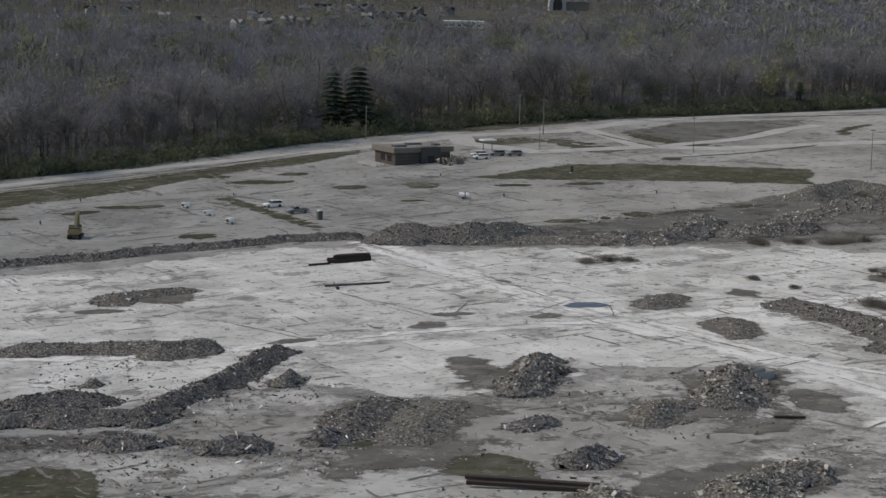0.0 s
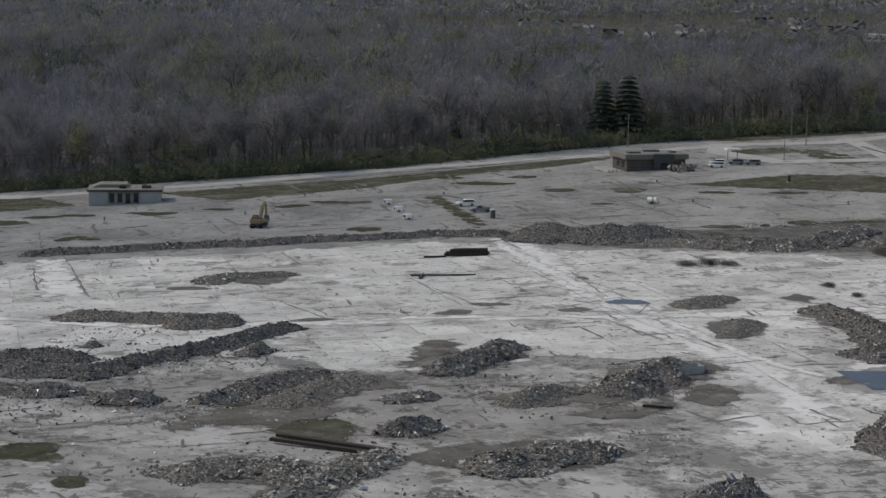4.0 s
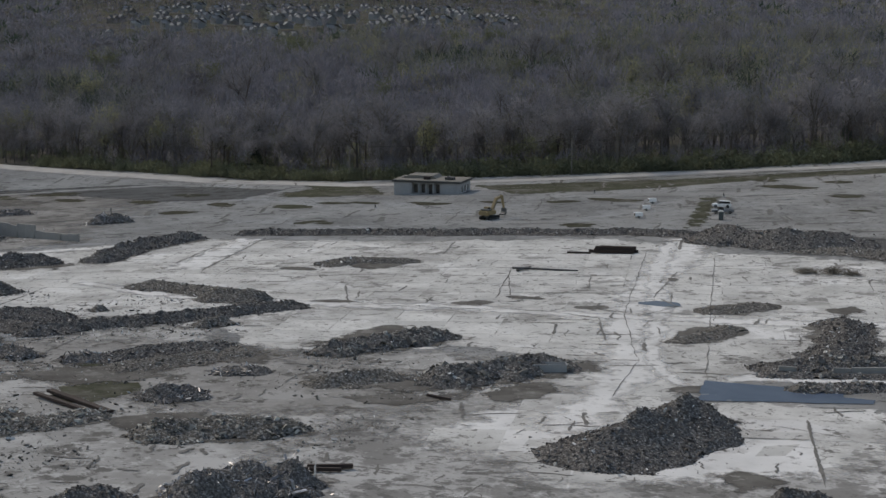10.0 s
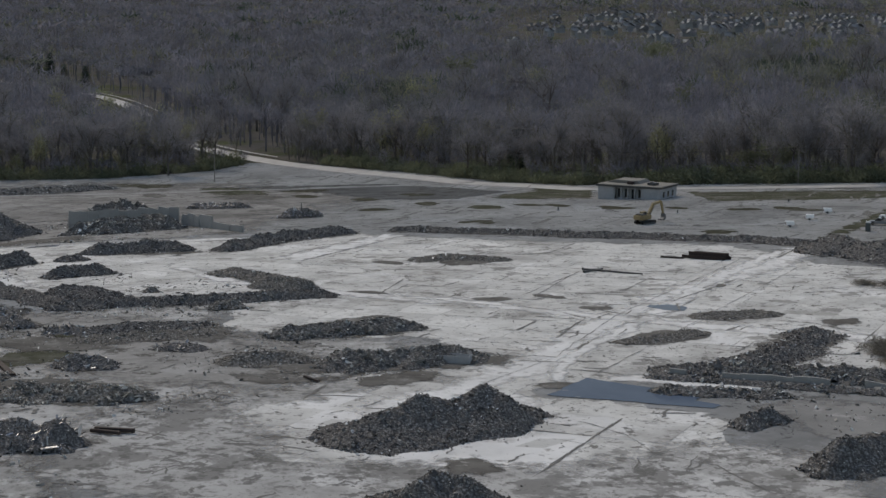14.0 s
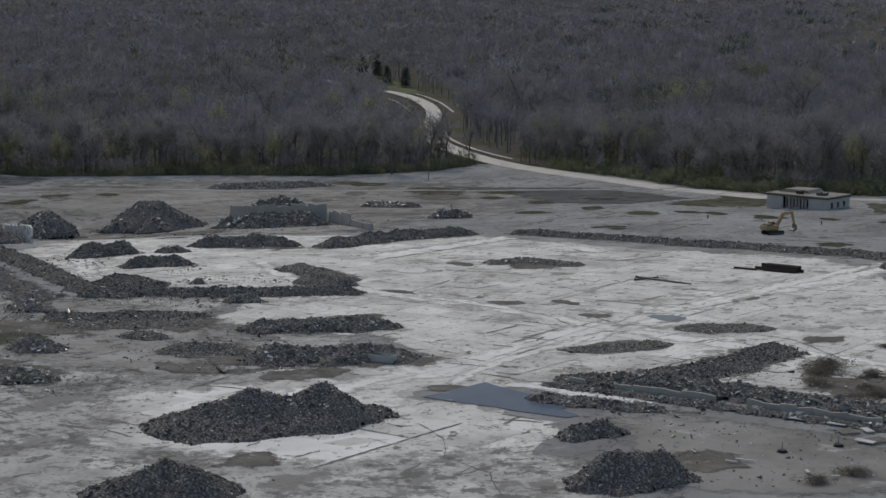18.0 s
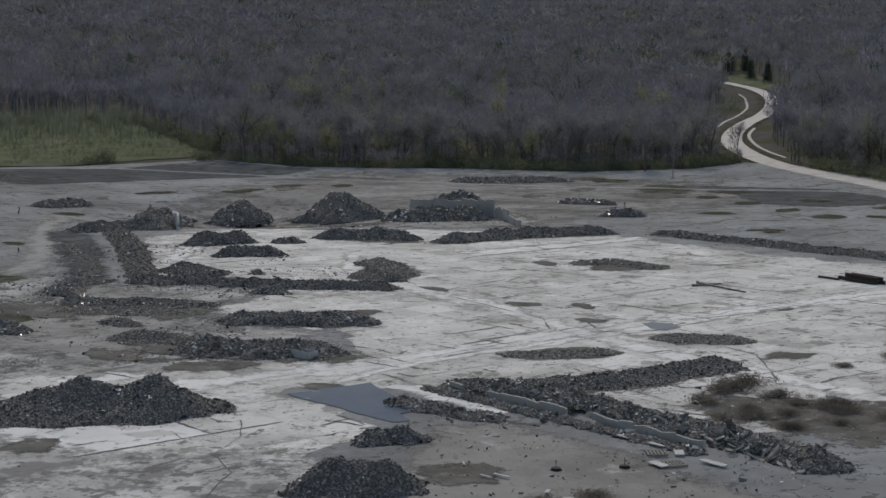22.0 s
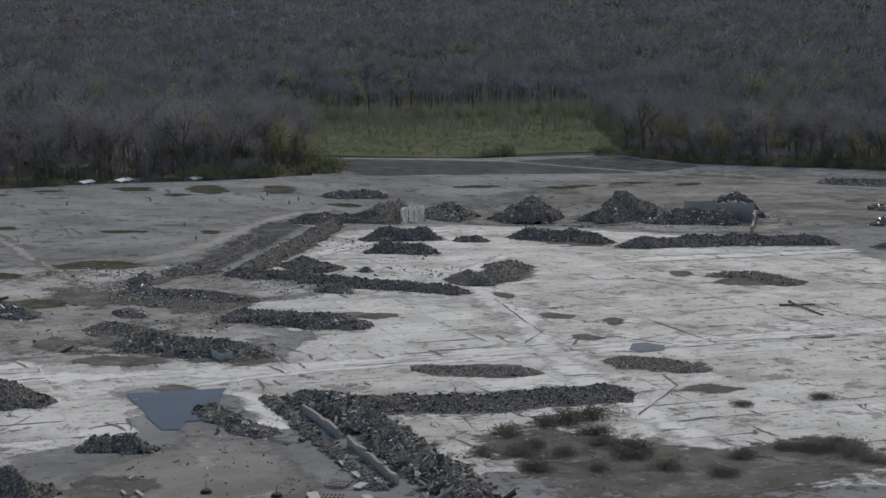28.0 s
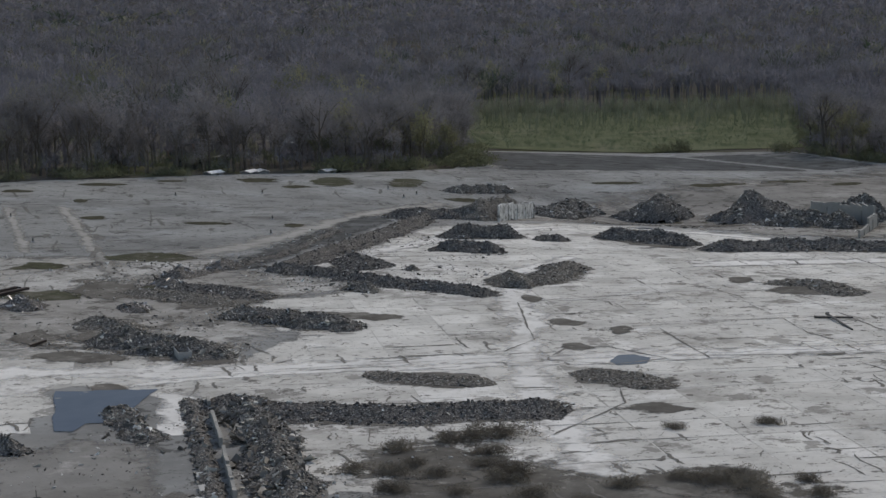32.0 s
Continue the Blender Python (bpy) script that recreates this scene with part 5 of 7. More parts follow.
def tank_trailer(x, y, yaw):
    thing = tagged(new("tank_trailer"), "white round tank on a small trailer", "trailer")
    part("tank", tubed((-1.5, 0, 1.25), (1.5, 0, 1.25), 0.85, n=20), M_CARWHITE, thing)
    part("band", tubed((0.3, 0, 1.25), (0.6, 0, 1.25), 0.87, n=20), M_RUST, thing, "rust-red band")
    part("hatch", tubed((0, 0, 2.05), (0, 0, 2.2), 0.25, n=12), M_STEEL, thing)
    part("frame", boxed(-1.7, -0.6, 0.35, 2.4, 0.6, 0.47), M_STEEL, thing)
    for s in (-0.7, 0.7):
        wheel(thing, -0.2, s, 0.36, 0.22)
    part("jack", tubed((2.2, 0, 0.02), (2.2, 0, 0.4), 0.06), M_STEEL, thing)
    thing.matrix_world = rot_at(x, y, yaw, -0.05) @ Matrix.Scale(0.8, 4)


tank_trailer(-83, 142, 0.4)


def excavator(x, y, yaw):
    thing = tagged(new("excavator"), "yellow crawler excavator with its bucket on the ground", "excavator")
    for s in (-1.25, 1.25):
        shape = [(-2.4, 0.3), (-2.15, 0.02), (2.15, 0.02), (2.4, 0.3), (2.4, 0.65), (2.1, 0.95), (-2.1, 0.95), (-2.4, 0.65)]
        tr = part("track", prism(bmesh.new(), shape, s - 0.32, s + 0.32), M_RUBBER, thing)
        for k in range(-3, 4):
            part("roller", tubed((k * 0.6, s - 0.34, 0.32), (k * 0.6, s + 0.34, 0.32), 0.2, n=10), M_STEEL, tr)
    part("undercarriage", boxed(-1.4, -1.0, 0.5, 1.4, 1.0, 1.05, 0.05), M_STEEL, thing)
    part("turntable", tubed((0, 0, 1.0), (0, 0, 1.25), 0.8, n=20), M_STEEL, thing)
    part("engine_housing", boxed(-2.7, -1.4, 1.25, 0.9, 1.4, 2.35, 0.1), M_YELLOW, thing)
    part("counterweight", boxed(-3.1, -1.35, 1.2, -2.6, 1.35, 2.2, 0.15), M_YELLOW, thing)
    part("engine_hood", boxed(-2.4, -1.2, 2.35, -0.7, 1.2, 2.65, 0.08), M_TRIM, thing)
    cab = part("cab", prism(bmesh.new(), [(-0.55, 1.25), (-0.55, 3.05), (0.75, 3.05), (1.25, 2.1), (1.25, 1.25)], 0.35, 1.4), M_YELLOW, thing)
    part("cab_window", prism(bmesh.new(), [(-0.42, 2.05), (-0.42, 2.9), (0.68, 2.9), (1.3, 2.05)], 0.32, 1.43), M_GLASS, cab)

    def limb(name, pts, half, mat):
        bm = prism(bmesh.new(), pts, -half, half)
        return part(name, bm, mat, thing)

    limb("boom", [(0.6, 1.6), (0.9, 1.4), (3.0, 4.5), (5.6, 5.0), (5.5, 5.5), (2.7, 5.2), (0.9, 2.6)], 0.28, M_YELLOW)
    limb("stick", [(5.2, 5.7), (5.0, 5.2), (5.6, 4.7), (6.5, 2.1), (6.8, 2.1), (6.1, 5.2)], 0.22, M_YELLOW)
    part("boom_cylinder", tubed((1.0, 0.34, 1.6), (3.0, 0.34, 4.4), 0.09), M_STEEL, thing)
    part("boom_cylinder", tubed((1.0, -0.34, 1.6), (3.0, -0.34, 4.4), 0.09), M_STEEL, thing)
    part("stick_cylinder", tubed((3.4, 0, 5.5), (5.3, 0, 5.75), 0.09), M_STEEL, thing)
    part("bucket", prism(bmesh.new(), [(6.5, 2.2), (7.0, 1.9), (7.1, 0.9), (6.4, 0.3), (5.5, 0.45), (5.4, 0.75), (6.1, 0.8), (6.5, 1.3)], -0.65, 0.65), M_STEEL, thing)
    thing.matrix_world = rot_at(x, y, yaw, -0.03)


excavator(-125.9, 47.7, math.atan2(0.78, -0.62))


def steel_beam(x, y, z, yaw, length, high=0.7):
    """An I-beam lying on its flanges."""
    h, f = high, high * 0.55
    shape = [(-f / 2, 0), (f / 2, 0), (f / 2, 0.07), (0.05, 0.07), (0.05, h - 0.07), (f / 2, h - 0.07), (f / 2, h), (-f / 2, h), (-f / 2, h - 0.07), (-0.05, h - 0.07), (-0.05, 0.07), (-f / 2, 0.07)]
    bm = prism(bmesh.new(), shape, -length / 2, length / 2)
    me = bpy.data.meshes.new("steel_beam")
    bm.to_mesh(me)
    bm.free()
    me.materials.append(M_RUST)
    ob = tagged(new("steel_beam", me), "rust-red steel beam lying in a stack on the slab", "beam", "stacked steel beams")
    ob.matrix_world = Matrix.Translation((x, y, float(terrain(x, y)) + z)) @ Matrix.Rotation(yaw - math.pi / 2, 4, 'Z')


beam_yaw = AX - 0.06
for n, (off, z, length) in enumerate([(-1.2, 0.0, 9.5), (-0.4, 0.0, 8.0), (0.5, 0.0, 8.5), (1.4, 0.0, 7.5), (-0.8, 0.72, 8.2), (0.2, 0.72, 7.6)]):
    steel_beam(-50.4 + UB[0] * off + UA[0] * (n % 3 - 1) * 0.7, 49.8 + UB[1] * off + UA[1] * (n % 3 - 1) * 0.7, z + 0.12, beam_yaw + 0.02 * (n % 2), length)
steel_beam(-52.5, 42.5, 0.12, beam_yaw + 0.1, 5.0, 0.4)


def fallen_post(x, y, yaw, length, label="dark fallen lamp post lying on the slab"):
    thing = tagged(new("fallen_post"), label, "post")
    part("shaft", tubed((-length / 2, 0, 0.2), (length / 2, 0, 0.2), 0.22, 0.16), M_TRIM, thing)
    part("base_plate", boxed(-length / 2 - 0.06, -0.3, 0, -length / 2 + 0.06, 0.3, 0.5, 0.02), M_TRIM, thing)
    thing.matrix_world = rot_at(x, y, yaw, -0.12)


fallen_post(-31.5, 27, math.atan2(12, 7), 13)
fallen_post(-34, 23.5, math.atan2(12, 7) + 1.3, 6)


def timber(x, y, yaw, length, w, h, mat, name, label, category, lift=0.1):
    ob = tagged(part(name, boxed(-length / 2, -w / 2, 0, length / 2, w / 2, h, 0.02), mat), label, category)
    ob.matrix_world = rot_at(x, y, yaw, -lift)


for x, y, yaw, length, thick in [(77.9, -29.1, 0.58, 4, 0.32), (110, -51.5, 1.35, 5, 0.5), (110.8, -52.5, 1.2, 4, 0.4), (95, -89, 0.9, 4, 0.5), (80.5, -88, 1.9, 5, 0.5)]:
    timber(x, y, yaw, length, thick, thick, M_RUST, "steel_girder", "dark rusty girder lying on the ground", "girder", 0.18)
for x, y, yaw, length, w in [(95, 57, 1.2, 3.0, 2.2), (98, 60.5, 0.4, 2.6, 1.8), (104, 60, 1.0, 3.2, 2.0), (101, 65.5, 1.15, 4.5, 1.6), (116, 46, 1.3, 2.8, 0.6), (117, 44.5, 1.2, 2.0, 0.5), (120, 53, 0.2, 1.6, 0.7), (121.5, 56, 2.0, 1.4, 0.6), (125, 30, 0.8, 1.8, 0.6), (113, 40, 0.5, 1.6, 0.4), (93, 52, 1.1, 2.4, 1.4)]:
    timber(x, y, yaw, length * 0.8, w * 0.6, 0.12, M_SHEET, "sheet_panel", "pale sheet panel lying among debris", "panel", 0.25)


def pallet(x, y, yaw):
    thing = tagged(new("wooden_pallet"), "grey weathered wooden pallet on the concrete pad", "pallet")
    for k in range(6):
        part("slat", boxed(-1.2, -1.1 + k * 0.42, 0.16, 1.2, -0.86 + k * 0.42, 0.22), M_WOODPOLE, thing)
    for k in (-1.0, 0, 1.0):
        part("runner", boxed(k - 0.08, -1.15, 0, k + 0.08, 1.3, 0.16), M_WOODPOLE, thing)
    thing.matrix_world = rot_at(x, y, yaw, -0.12)


pallet(99, 58, 0.5)
pallet(103, 61.5, 0.7)


def stand(x, y):
    """A short post on a round weighted base."""
    thing = tagged(new("post_on_base"), "short dark post on a round weighted base", "post")
    part("base", tubed((0, 0, 0), (0, 0, 0.45), 1.1, 0.8, n=20), M_RUBBER, thing)
    part("post", tubed((0, 0, 0.4), (0, 0, 1.9), 0.08), M_STEEL, thing)
    thing.matrix_world = rot_at(x, y, 0, -0.1) @ Matrix.Scale(0.6, 4)


stand(106.3, 56.8)
stand(110.5, 50.2)


timber(67.3, -74.0, math.atan2(6.3, 14.4), 15.5, 0.9, 0.4, M_RUST, "steel_girder", "dark rusty girder lying on the ground", "girder", 0.18)
timber(68.4, -75.9, math.atan2(6.6, 14.3), 15.0, 0.7, 0.4, M_RUST, "steel_girder", "dark rusty girder lying on the ground", "girder", 0.18)
timber(87.2, -98.2, math.atan2(10, -3.6), 11.0, 0.9, 0.7, M_STEEL, "pipe_section", "long dark pipe section lying in rubble", "pipe", 0.2)


def kiosk(x, y):
    thing = tagged(new("sign_post"), "dark upright sign post on the grass", "sign")
    part("plinth", boxed(-0.5, -0.4, -0.1, 0.5, 0.4, 0.2, 0.03), M_WALL, thing)
    part("sign_board", boxed(-0.42, -0.14, 0.2, 0.42, 0.14, 2.0, 0.03), M_TRIM, thing)
    thing.matrix_world = rot_at(x, y, AX, -0.1)


kiosk(-84, 199)


def bin_container(x, y, yaw):
    thing = tagged(new("steel_bin"), "grey open steel bin half buried in rubble", "container")
    for s in (-1, 1):
        part("side_panel", boxed(-3.0, s * 1.2 - 0.05, 0, 3.0, s * 1.2 + 0.05, 1.7), M_WALL, thing)
        part("end_panel", boxed(s * 3.0 - 0.05, -1.2, 0, s * 3.0 + 0.05, 1.2, 1.7), M_WALL, thing)
    part("floor_plate", boxed(-3, -1.2, 0.02, 3, 1.2, 0.1), M_STEEL, thing)
    for k in range(-2, 3):
        part("rib", boxed(k * 1.2 - 0.06, -1.32, 0, k * 1.2 + 0.06, -1.25, 1.7), M_WALL, thing)
    thing.matrix_world = rot_at(x, y, yaw, 0.1) @ Matrix.Scale(0.78, 4)


bin_container(64.6, -8.7, AX + 0.15)

# ---- broken walls ----
def broken_wall(name, line, high, thick, material, label, seed, block=2.4, sink=0.4, broken=0.85, missing=0.0):
    """A wall of cast sections along a line with an uneven broken top; each section is a part."""
    rr = random.Random(seed)
    thing = tagged(new(name), label, "wall", kind="structure")
    for (x0, y0), (x1, y1) in zip(line, line[1:]):
        length, yaw = math.hypot(x1 - x0, y1 - y0), math.atan2(y1 - y0, x1 - x0)
        n = max(1, round(length / block))
        for k in range(n):
            w = length / n
            if rr.random() < missing:
                continue
            h0, h1 = high * rr.uniform(broken, 1.03), high * rr.uniform(broken, 1.03)
            px, py = x0 + math.cos(yaw) * w * (k + 0.5), y0 + math.sin(yaw) * w * (k + 0.5)
            bm = prism(bmesh.new(), [(-w / 2 + 0.02, -sink), (w / 2 - 0.02, -sink), (w / 2 - 0.02, h1), (0.1 * w, (h0 + h1) / 2 * rr.uniform(0.96, 1.03)), (-w / 2 + 0.02, h0)], -thick / 2, thick / 2)
            ob = part("wall_section", bm, material, thing)
            ob.matrix_world = rot_at(px, py, yaw + rr.uniform(-0.01, 0.01))
            if k % 3 == 0:
                pil = part("pilaster", boxed(-w / 2 - 0.12, -thick / 2 - 0.2, -sink, -w / 2 + 0.14, thick / 2 + 0.2, high * 0.8 * broken), material, ob)
    return thing


broken_wall("wall_pit", [(-163.6, -104), (-152.5, -73)], 5.0, 0.5, M_PITWALL, "grey cast concrete walls of a broken pit", 1, 3.0)
broken_wall("wall_wing", [(-139, -63), (-126, -54)], 1.9, 0.5, M_PITWALL, "low end of a grey wing wall of a broken pit", 5, 3.0)
broken_wall("wall_wing", [(-152, -72), (-139, -63)], 3.4, 0.5, M_PITWALL, "lower grey wing wall of a broken pit", 4, 3.0)
broken_wall("wall_stub", [(-104.3, -145.3), (-80.1, -127.5)], 4.2, 0.5, M_CHALK, "pale standing remnant of a concrete wall", 2, 2.6, broken=0.85)
broken_wall("wall_south", [(76, 21), (85, 41.5), (94.5, 62.5)], 1.35, 0.4, M_PITWALL, "low grey concrete wall buried by a rubble ridge", 3, 2.4, broken=0.65, missing=0.2)

# ---- buildings ----
def white_building(x, y, yaw):
    thing = tagged(new("office_building"), "single-storey pale painted building with a columned entrance", "building")
    W, D, H = 20.0, 12.5, 3.7
    part("wall", boxed(0, 0, -0.5, 5.0, 0.3, H), M_WHITEWALL, thing)
    part("wall", boxed(14.2, 0, -0.5, W, 0.3, H), M_WHITEWALL, thing)
    part("wall", boxed(0, 0.3, -0.5, 0.3, D, H), M_WHITEWALL, thing)
    part("wall", boxed(W - 0.3, 0.3, -0.5, W, D, H), M_WHITEWALL, thing)
    part("wall", boxed(0.3, D - 0.3, -0.5, W - 0.3, D, H), M_WHITEWALL, thing)
    part("entrance_wall", boxed(5.0, 1.9, -0.5, 14.2, 2.1, H), M_WHITEWALL, thing)
    for k in range(5):
        part("column", boxed(5.05 + k * 2.2, 0.05, -0.5, 5.4 + k * 2.2, 0.4, H - 0.2, 0.03), M_WHITEWALL, thing, "white square column")
    for k in range(4):
        d = part("door" if k == 2 else "window", boxed(5.7 + k * 2.2, 1.82, 0.0 if k == 2 else 0.5, 7.0 + k * 2.2, 1.9, 2.9), M_GLASS, thing, "dark glazed opening")
        part("frame", boxed(5.62 + k * 2.2, 1.78, 2.9, 7.08 + k * 2.2, 1.9, 3.0), M_TRIM, d)
    for k in range(3):
        part("window", boxed(W - 0.02, 2.0 + k * 3.4, 1.0, W + 0.05, 3.2 + k * 3.4, 2.6), M_GLASS, thing)
    part("fascia", boxed(-0.5, -0.5, H, W + 0.5, D + 0.5, H + 0.45), M_TRIM, thing, "dark roof edge")
    part("roof", boxed(-0.3, -0.3, H + 0.45, W + 0.3, D + 0.3, H + 0.62, 0.02), M_ROOF, thing, "tan gravel roof")
    bm = prism(bmesh.new(), [(0.5, H + 0.62), (3.0, H + 1.5), (10.5, H + 1.5), (11.5, H + 0.62)], 5.0, D)
    part("raised_roof", bm, M_ROOF, thing)
    part("roof_unit", boxed(8.4, 2.2, H + 0.62, 10.2, 3.6, H + 1.5, 0.04), M_RUST, thing, "rusty rooftop unit")
    ac = part("roof_unit", boxed(14.6, 3.0, H + 0.62, 17.2, 5.4, H + 1.4, 0.04), M_TRIM, thing, "dark rooftop air unit")
    part("fan_cowl", tubed((15.5, 4.2, H + 1.4), (15.5, 4.2, H + 1.65), 0.5, n=14), M_STEEL, ac)
    part("step", boxed(5.0, -1.2, -0.4, 14.2, 0.1, 0.12), M_WALL, thing)
    thing.matrix_world = rot_at(x, y, yaw, -0.3)


white_building(-206, 45.5, radians(58))


def brown_building(x, y, yaw):
    thing = tagged(new("bank_building"), "single-storey brown building with deep tan fascia and dark entrance", "building")
    W, D, H = 20.5, 14.0, 3.4
    part("wall", boxed(0.8, 0.8, -0.6, W - 0.8, D - 0.8, H), M_BROWN, thing)
    for k in range(3):
        part("wall_band", boxed(0.72, 0.7, 0.25 + k * 1.0, 9.5, 0.8, 0.7 + k * 1.0), M_BAND, thing)
    part("fascia", boxed(0, 0, H, W, D, H + 1.5, 0.03), M_TAN, thing, "deep tan fascia")
    part("entrance_block", boxed(9.0, -0.5, -0.6, 15.6, 3.0, H + 1.6), M_TRIM, thing, "dark entrance block")
    part("door", boxed(11.2, -0.56, 0, 13.4, -0.5, 2.4), M_GLASS, thing)
    for k in range(3):
        part("window", boxed(16.2 + k * 1.2, 0.72, 1.0, 17.1 + k * 1.2, 0.8, 2.5), M_GLASS, thing)
    for k in range(2):
        part("window", boxed(0.72, 3.0 + k * 4, 0.8, 0.8, 5.5 + k * 4, 2.6), M_GLASS, thing)
    part("roof", boxed(0.4, 0.4, H + 1.5, W - 0.4, D - 0.4, H + 1.56), M_ROOF, thing)
    for a, b, c, d in [(2, 3, 6, 5.5), (9, 8, 14, 10), (16, 4, 18, 6)]:
        part("roof_unit", boxed(a, b, H + 1.56, c, d, H + 2.1, 0.05), M_STEEL, thing)
    for k in range(3):
        part("planter_wall", boxed(-2.2 - k * 1.3, 2, -0.6, -1.9 - k * 1.3, D, 0.35 - k * 0.1), M_WALL, thing)
    thing.matrix_world = rot_at(x, y, yaw, -0.35)


brown_building(-139, 190, AX)


def heap_of_boulders(x, y, n, seed, label):
    g = np.random.default_rng(seed)
    pl = np.stack([g.normal(0, 1.0, n), g.normal(0, 1.0, n), g.uniform(0.2, 1.8, n)], 1)
    ob = tagged(new("debris_pile", chunks("debris_pile", pl, g.uniform(0.25, 0.7, (n, 3)), M_CONC, g)), label, "debris")
    ob.location = (x, y, float(terrain(x, y)) + 0.05)


heap_of_boulders(-126.5, 199, 14, 3, "pale broken slabs piled before the entrance")
heap_of_boulders(-125, 203, 16, 4, "dark rubble piled before the brown building")


def canopy(x, y, yaw):
    thing = tagged(new("drive_canopy"), "white flat canopy on two posts", "canopy")
    part("roof", boxed(-2.4, -1.5, 3.2, 2.4, 1.5, 3.7, 0.05), M_CARWHITE, thing)
    for s in (-1.6, 1.6):
        part("post", tubed((s, 0, -0.2), (s, 0, 3.2), 0.14), M_STEEL, thing)
    thing.matrix_world = rot_at(x, y, yaw)


canopy(-133, 232, AX)

# ---- poles and wires ----
def utility_pole(x, y, yaw, high=11.5, arms=1):
    thing = tagged(new("utility_pole"), "weathered wooden utility pole with a crossarm", "pole")
    part("shaft", tubed((0, 0, -0.5), (0, 0, high), 0.2, 0.13), M_WOODPOLE, thing)
    for k in range(arms):
        arm = part("crossarm", boxed(-1.3, -0.07, high - 0.7 - k, 1.3, 0.07, high - 0.52 - k), M_WOODPOLE, thing)
        for s in (-1.15, 0.4, 1.15):
            part("insulator", tubed((s, 0, high - 0.54 - k), (s, 0, high - 0.3 - k), 0.06, n=6), M_STEEL, arm)
    if arms > 1:
        part("transformer", tubed((0.45, 0, high - 3.2), (0.45, 0, high - 2.1), 0.3, n=10), M_STEEL, thing)
    thing.matrix_world = rot_at(x, y, yaw)
    return thing


def light_pole(x, y, high=9.0):
    thing = tagged(new("light_pole"), "slim car park light pole on a concrete foot", "lamp post")
    part("foot", tubed((0, 0, -0.2), (0, 0, 0.8), 0.35), M_WALL, thing)
    part("shaft", tubed((0, 0, 0.8), (0, 0, high), 0.11, 0.07), M_STEEL, thing)
    part("lamp_head", boxed(-0.7, -0.2, high, 0.7, 0.2, high + 0.18, 0.03), M_TRIM, thing)
    thing.matrix_world = rot_at(x, y, 0.6)


POLES = [(-268, 48), (-233, 112), (-226, 146), (-211, 193), (-186, 240), (-158, 292), (-130, 356), (-100, 470)]
for (x, y), (x2, y2) in zip(POLES, POLES[1:] + POLES[-2:-1]):
    utility_pole(x, y, math.atan2(y2 - y, x2 - x) + math.pi / 2, 11.5, 2 if y in (193, 112) else 1)
utility_pole(-139, 276, 0.3, 12)
utility_pole(-331, -80, 0.3, 11)
light_pole(-119, 240, 9.5)
light_pole(-74, 256, 10.5)
light_pole(-14, 246, 11)


def wire(a, b, sag=0.8):
    cu = bpy.data.curves.new("power_line", 'CURVE')
    cu.dimensions, cu.bevel_depth = '3D', 0.035
    sp = cu.splines.new('POLY')
    n = 13
    sp.points.add(n - 1)
    for k in range(n):
        t = k / (n - 1)
        p = Vector(a).lerp(Vector(b), t)
        sp.points[k].co = (p.x, p.y, p.z - sag * 4 * t * (1 - t), 1)
    cu.materials.append(M_TRIM)
    tagged(new("power_line", cu), "thin dark overhead power line between poles", "wire")


for (x, y), (x2, y2) in zip(POLES, POLES[1:]):
    for off in (-1.1, 1.1):
        wire((x + off, y, float(terrain(x, y)) + 11.2), (x2 + off, y2, float(terrain(x2, y2)) + 11.2))
for z in (10.2, 11.3):
    wire((-139, 276, float(terrain(-139, 276)) + z), (-74, 256, float(terrain(-74, 256)) + z - 1), 1.5)


def bollard(x, y, high=1.0):
    thing = tagged(new("bollard"), "short dark post stub on the car park", "post")
    part("stub", tubed((0, 0, -0.1), (0, 0, high), 0.22, 0.16), M_TRIM, thing)
    part("collar", tubed((0, 0, 0), (0, 0, 0.25), 0.5, 0.4), M_WALL, thing)
    thing.matrix_world = rot_at(x, y, 0)


for x, y in [(-100, -207), (-101, -194), (-58, -205), (-92, -187), (-113, 176), (-44, 173), (-76, 150), (-150, 60), (-170, 30), (-33, -207), (-16, -126), (23, -180), (35, -137), (-30, -150), (-141, 120), (-172, 95)]:
    bollard(x, y)


def drum(x, y):
    thing = tagged(new("storage_drum"), "dark round steel drum on its side", "drum")
    part("shell", tubed((-1.1, 0, 1.1), (1.1, 0, 1.1), 1.1, n=20), M_TRIM, thing)
    for s in (-0.9, 0.9):
        part("rim", tubed((s - 0.08, 0, 1.1), (s + 0.08, 0, 1.1), 1.16, n=20), M_STEEL, thing)
    thing.matrix_world = rot_at(x, y, AX)


drum(-107, -152)
drum(-121, -168)

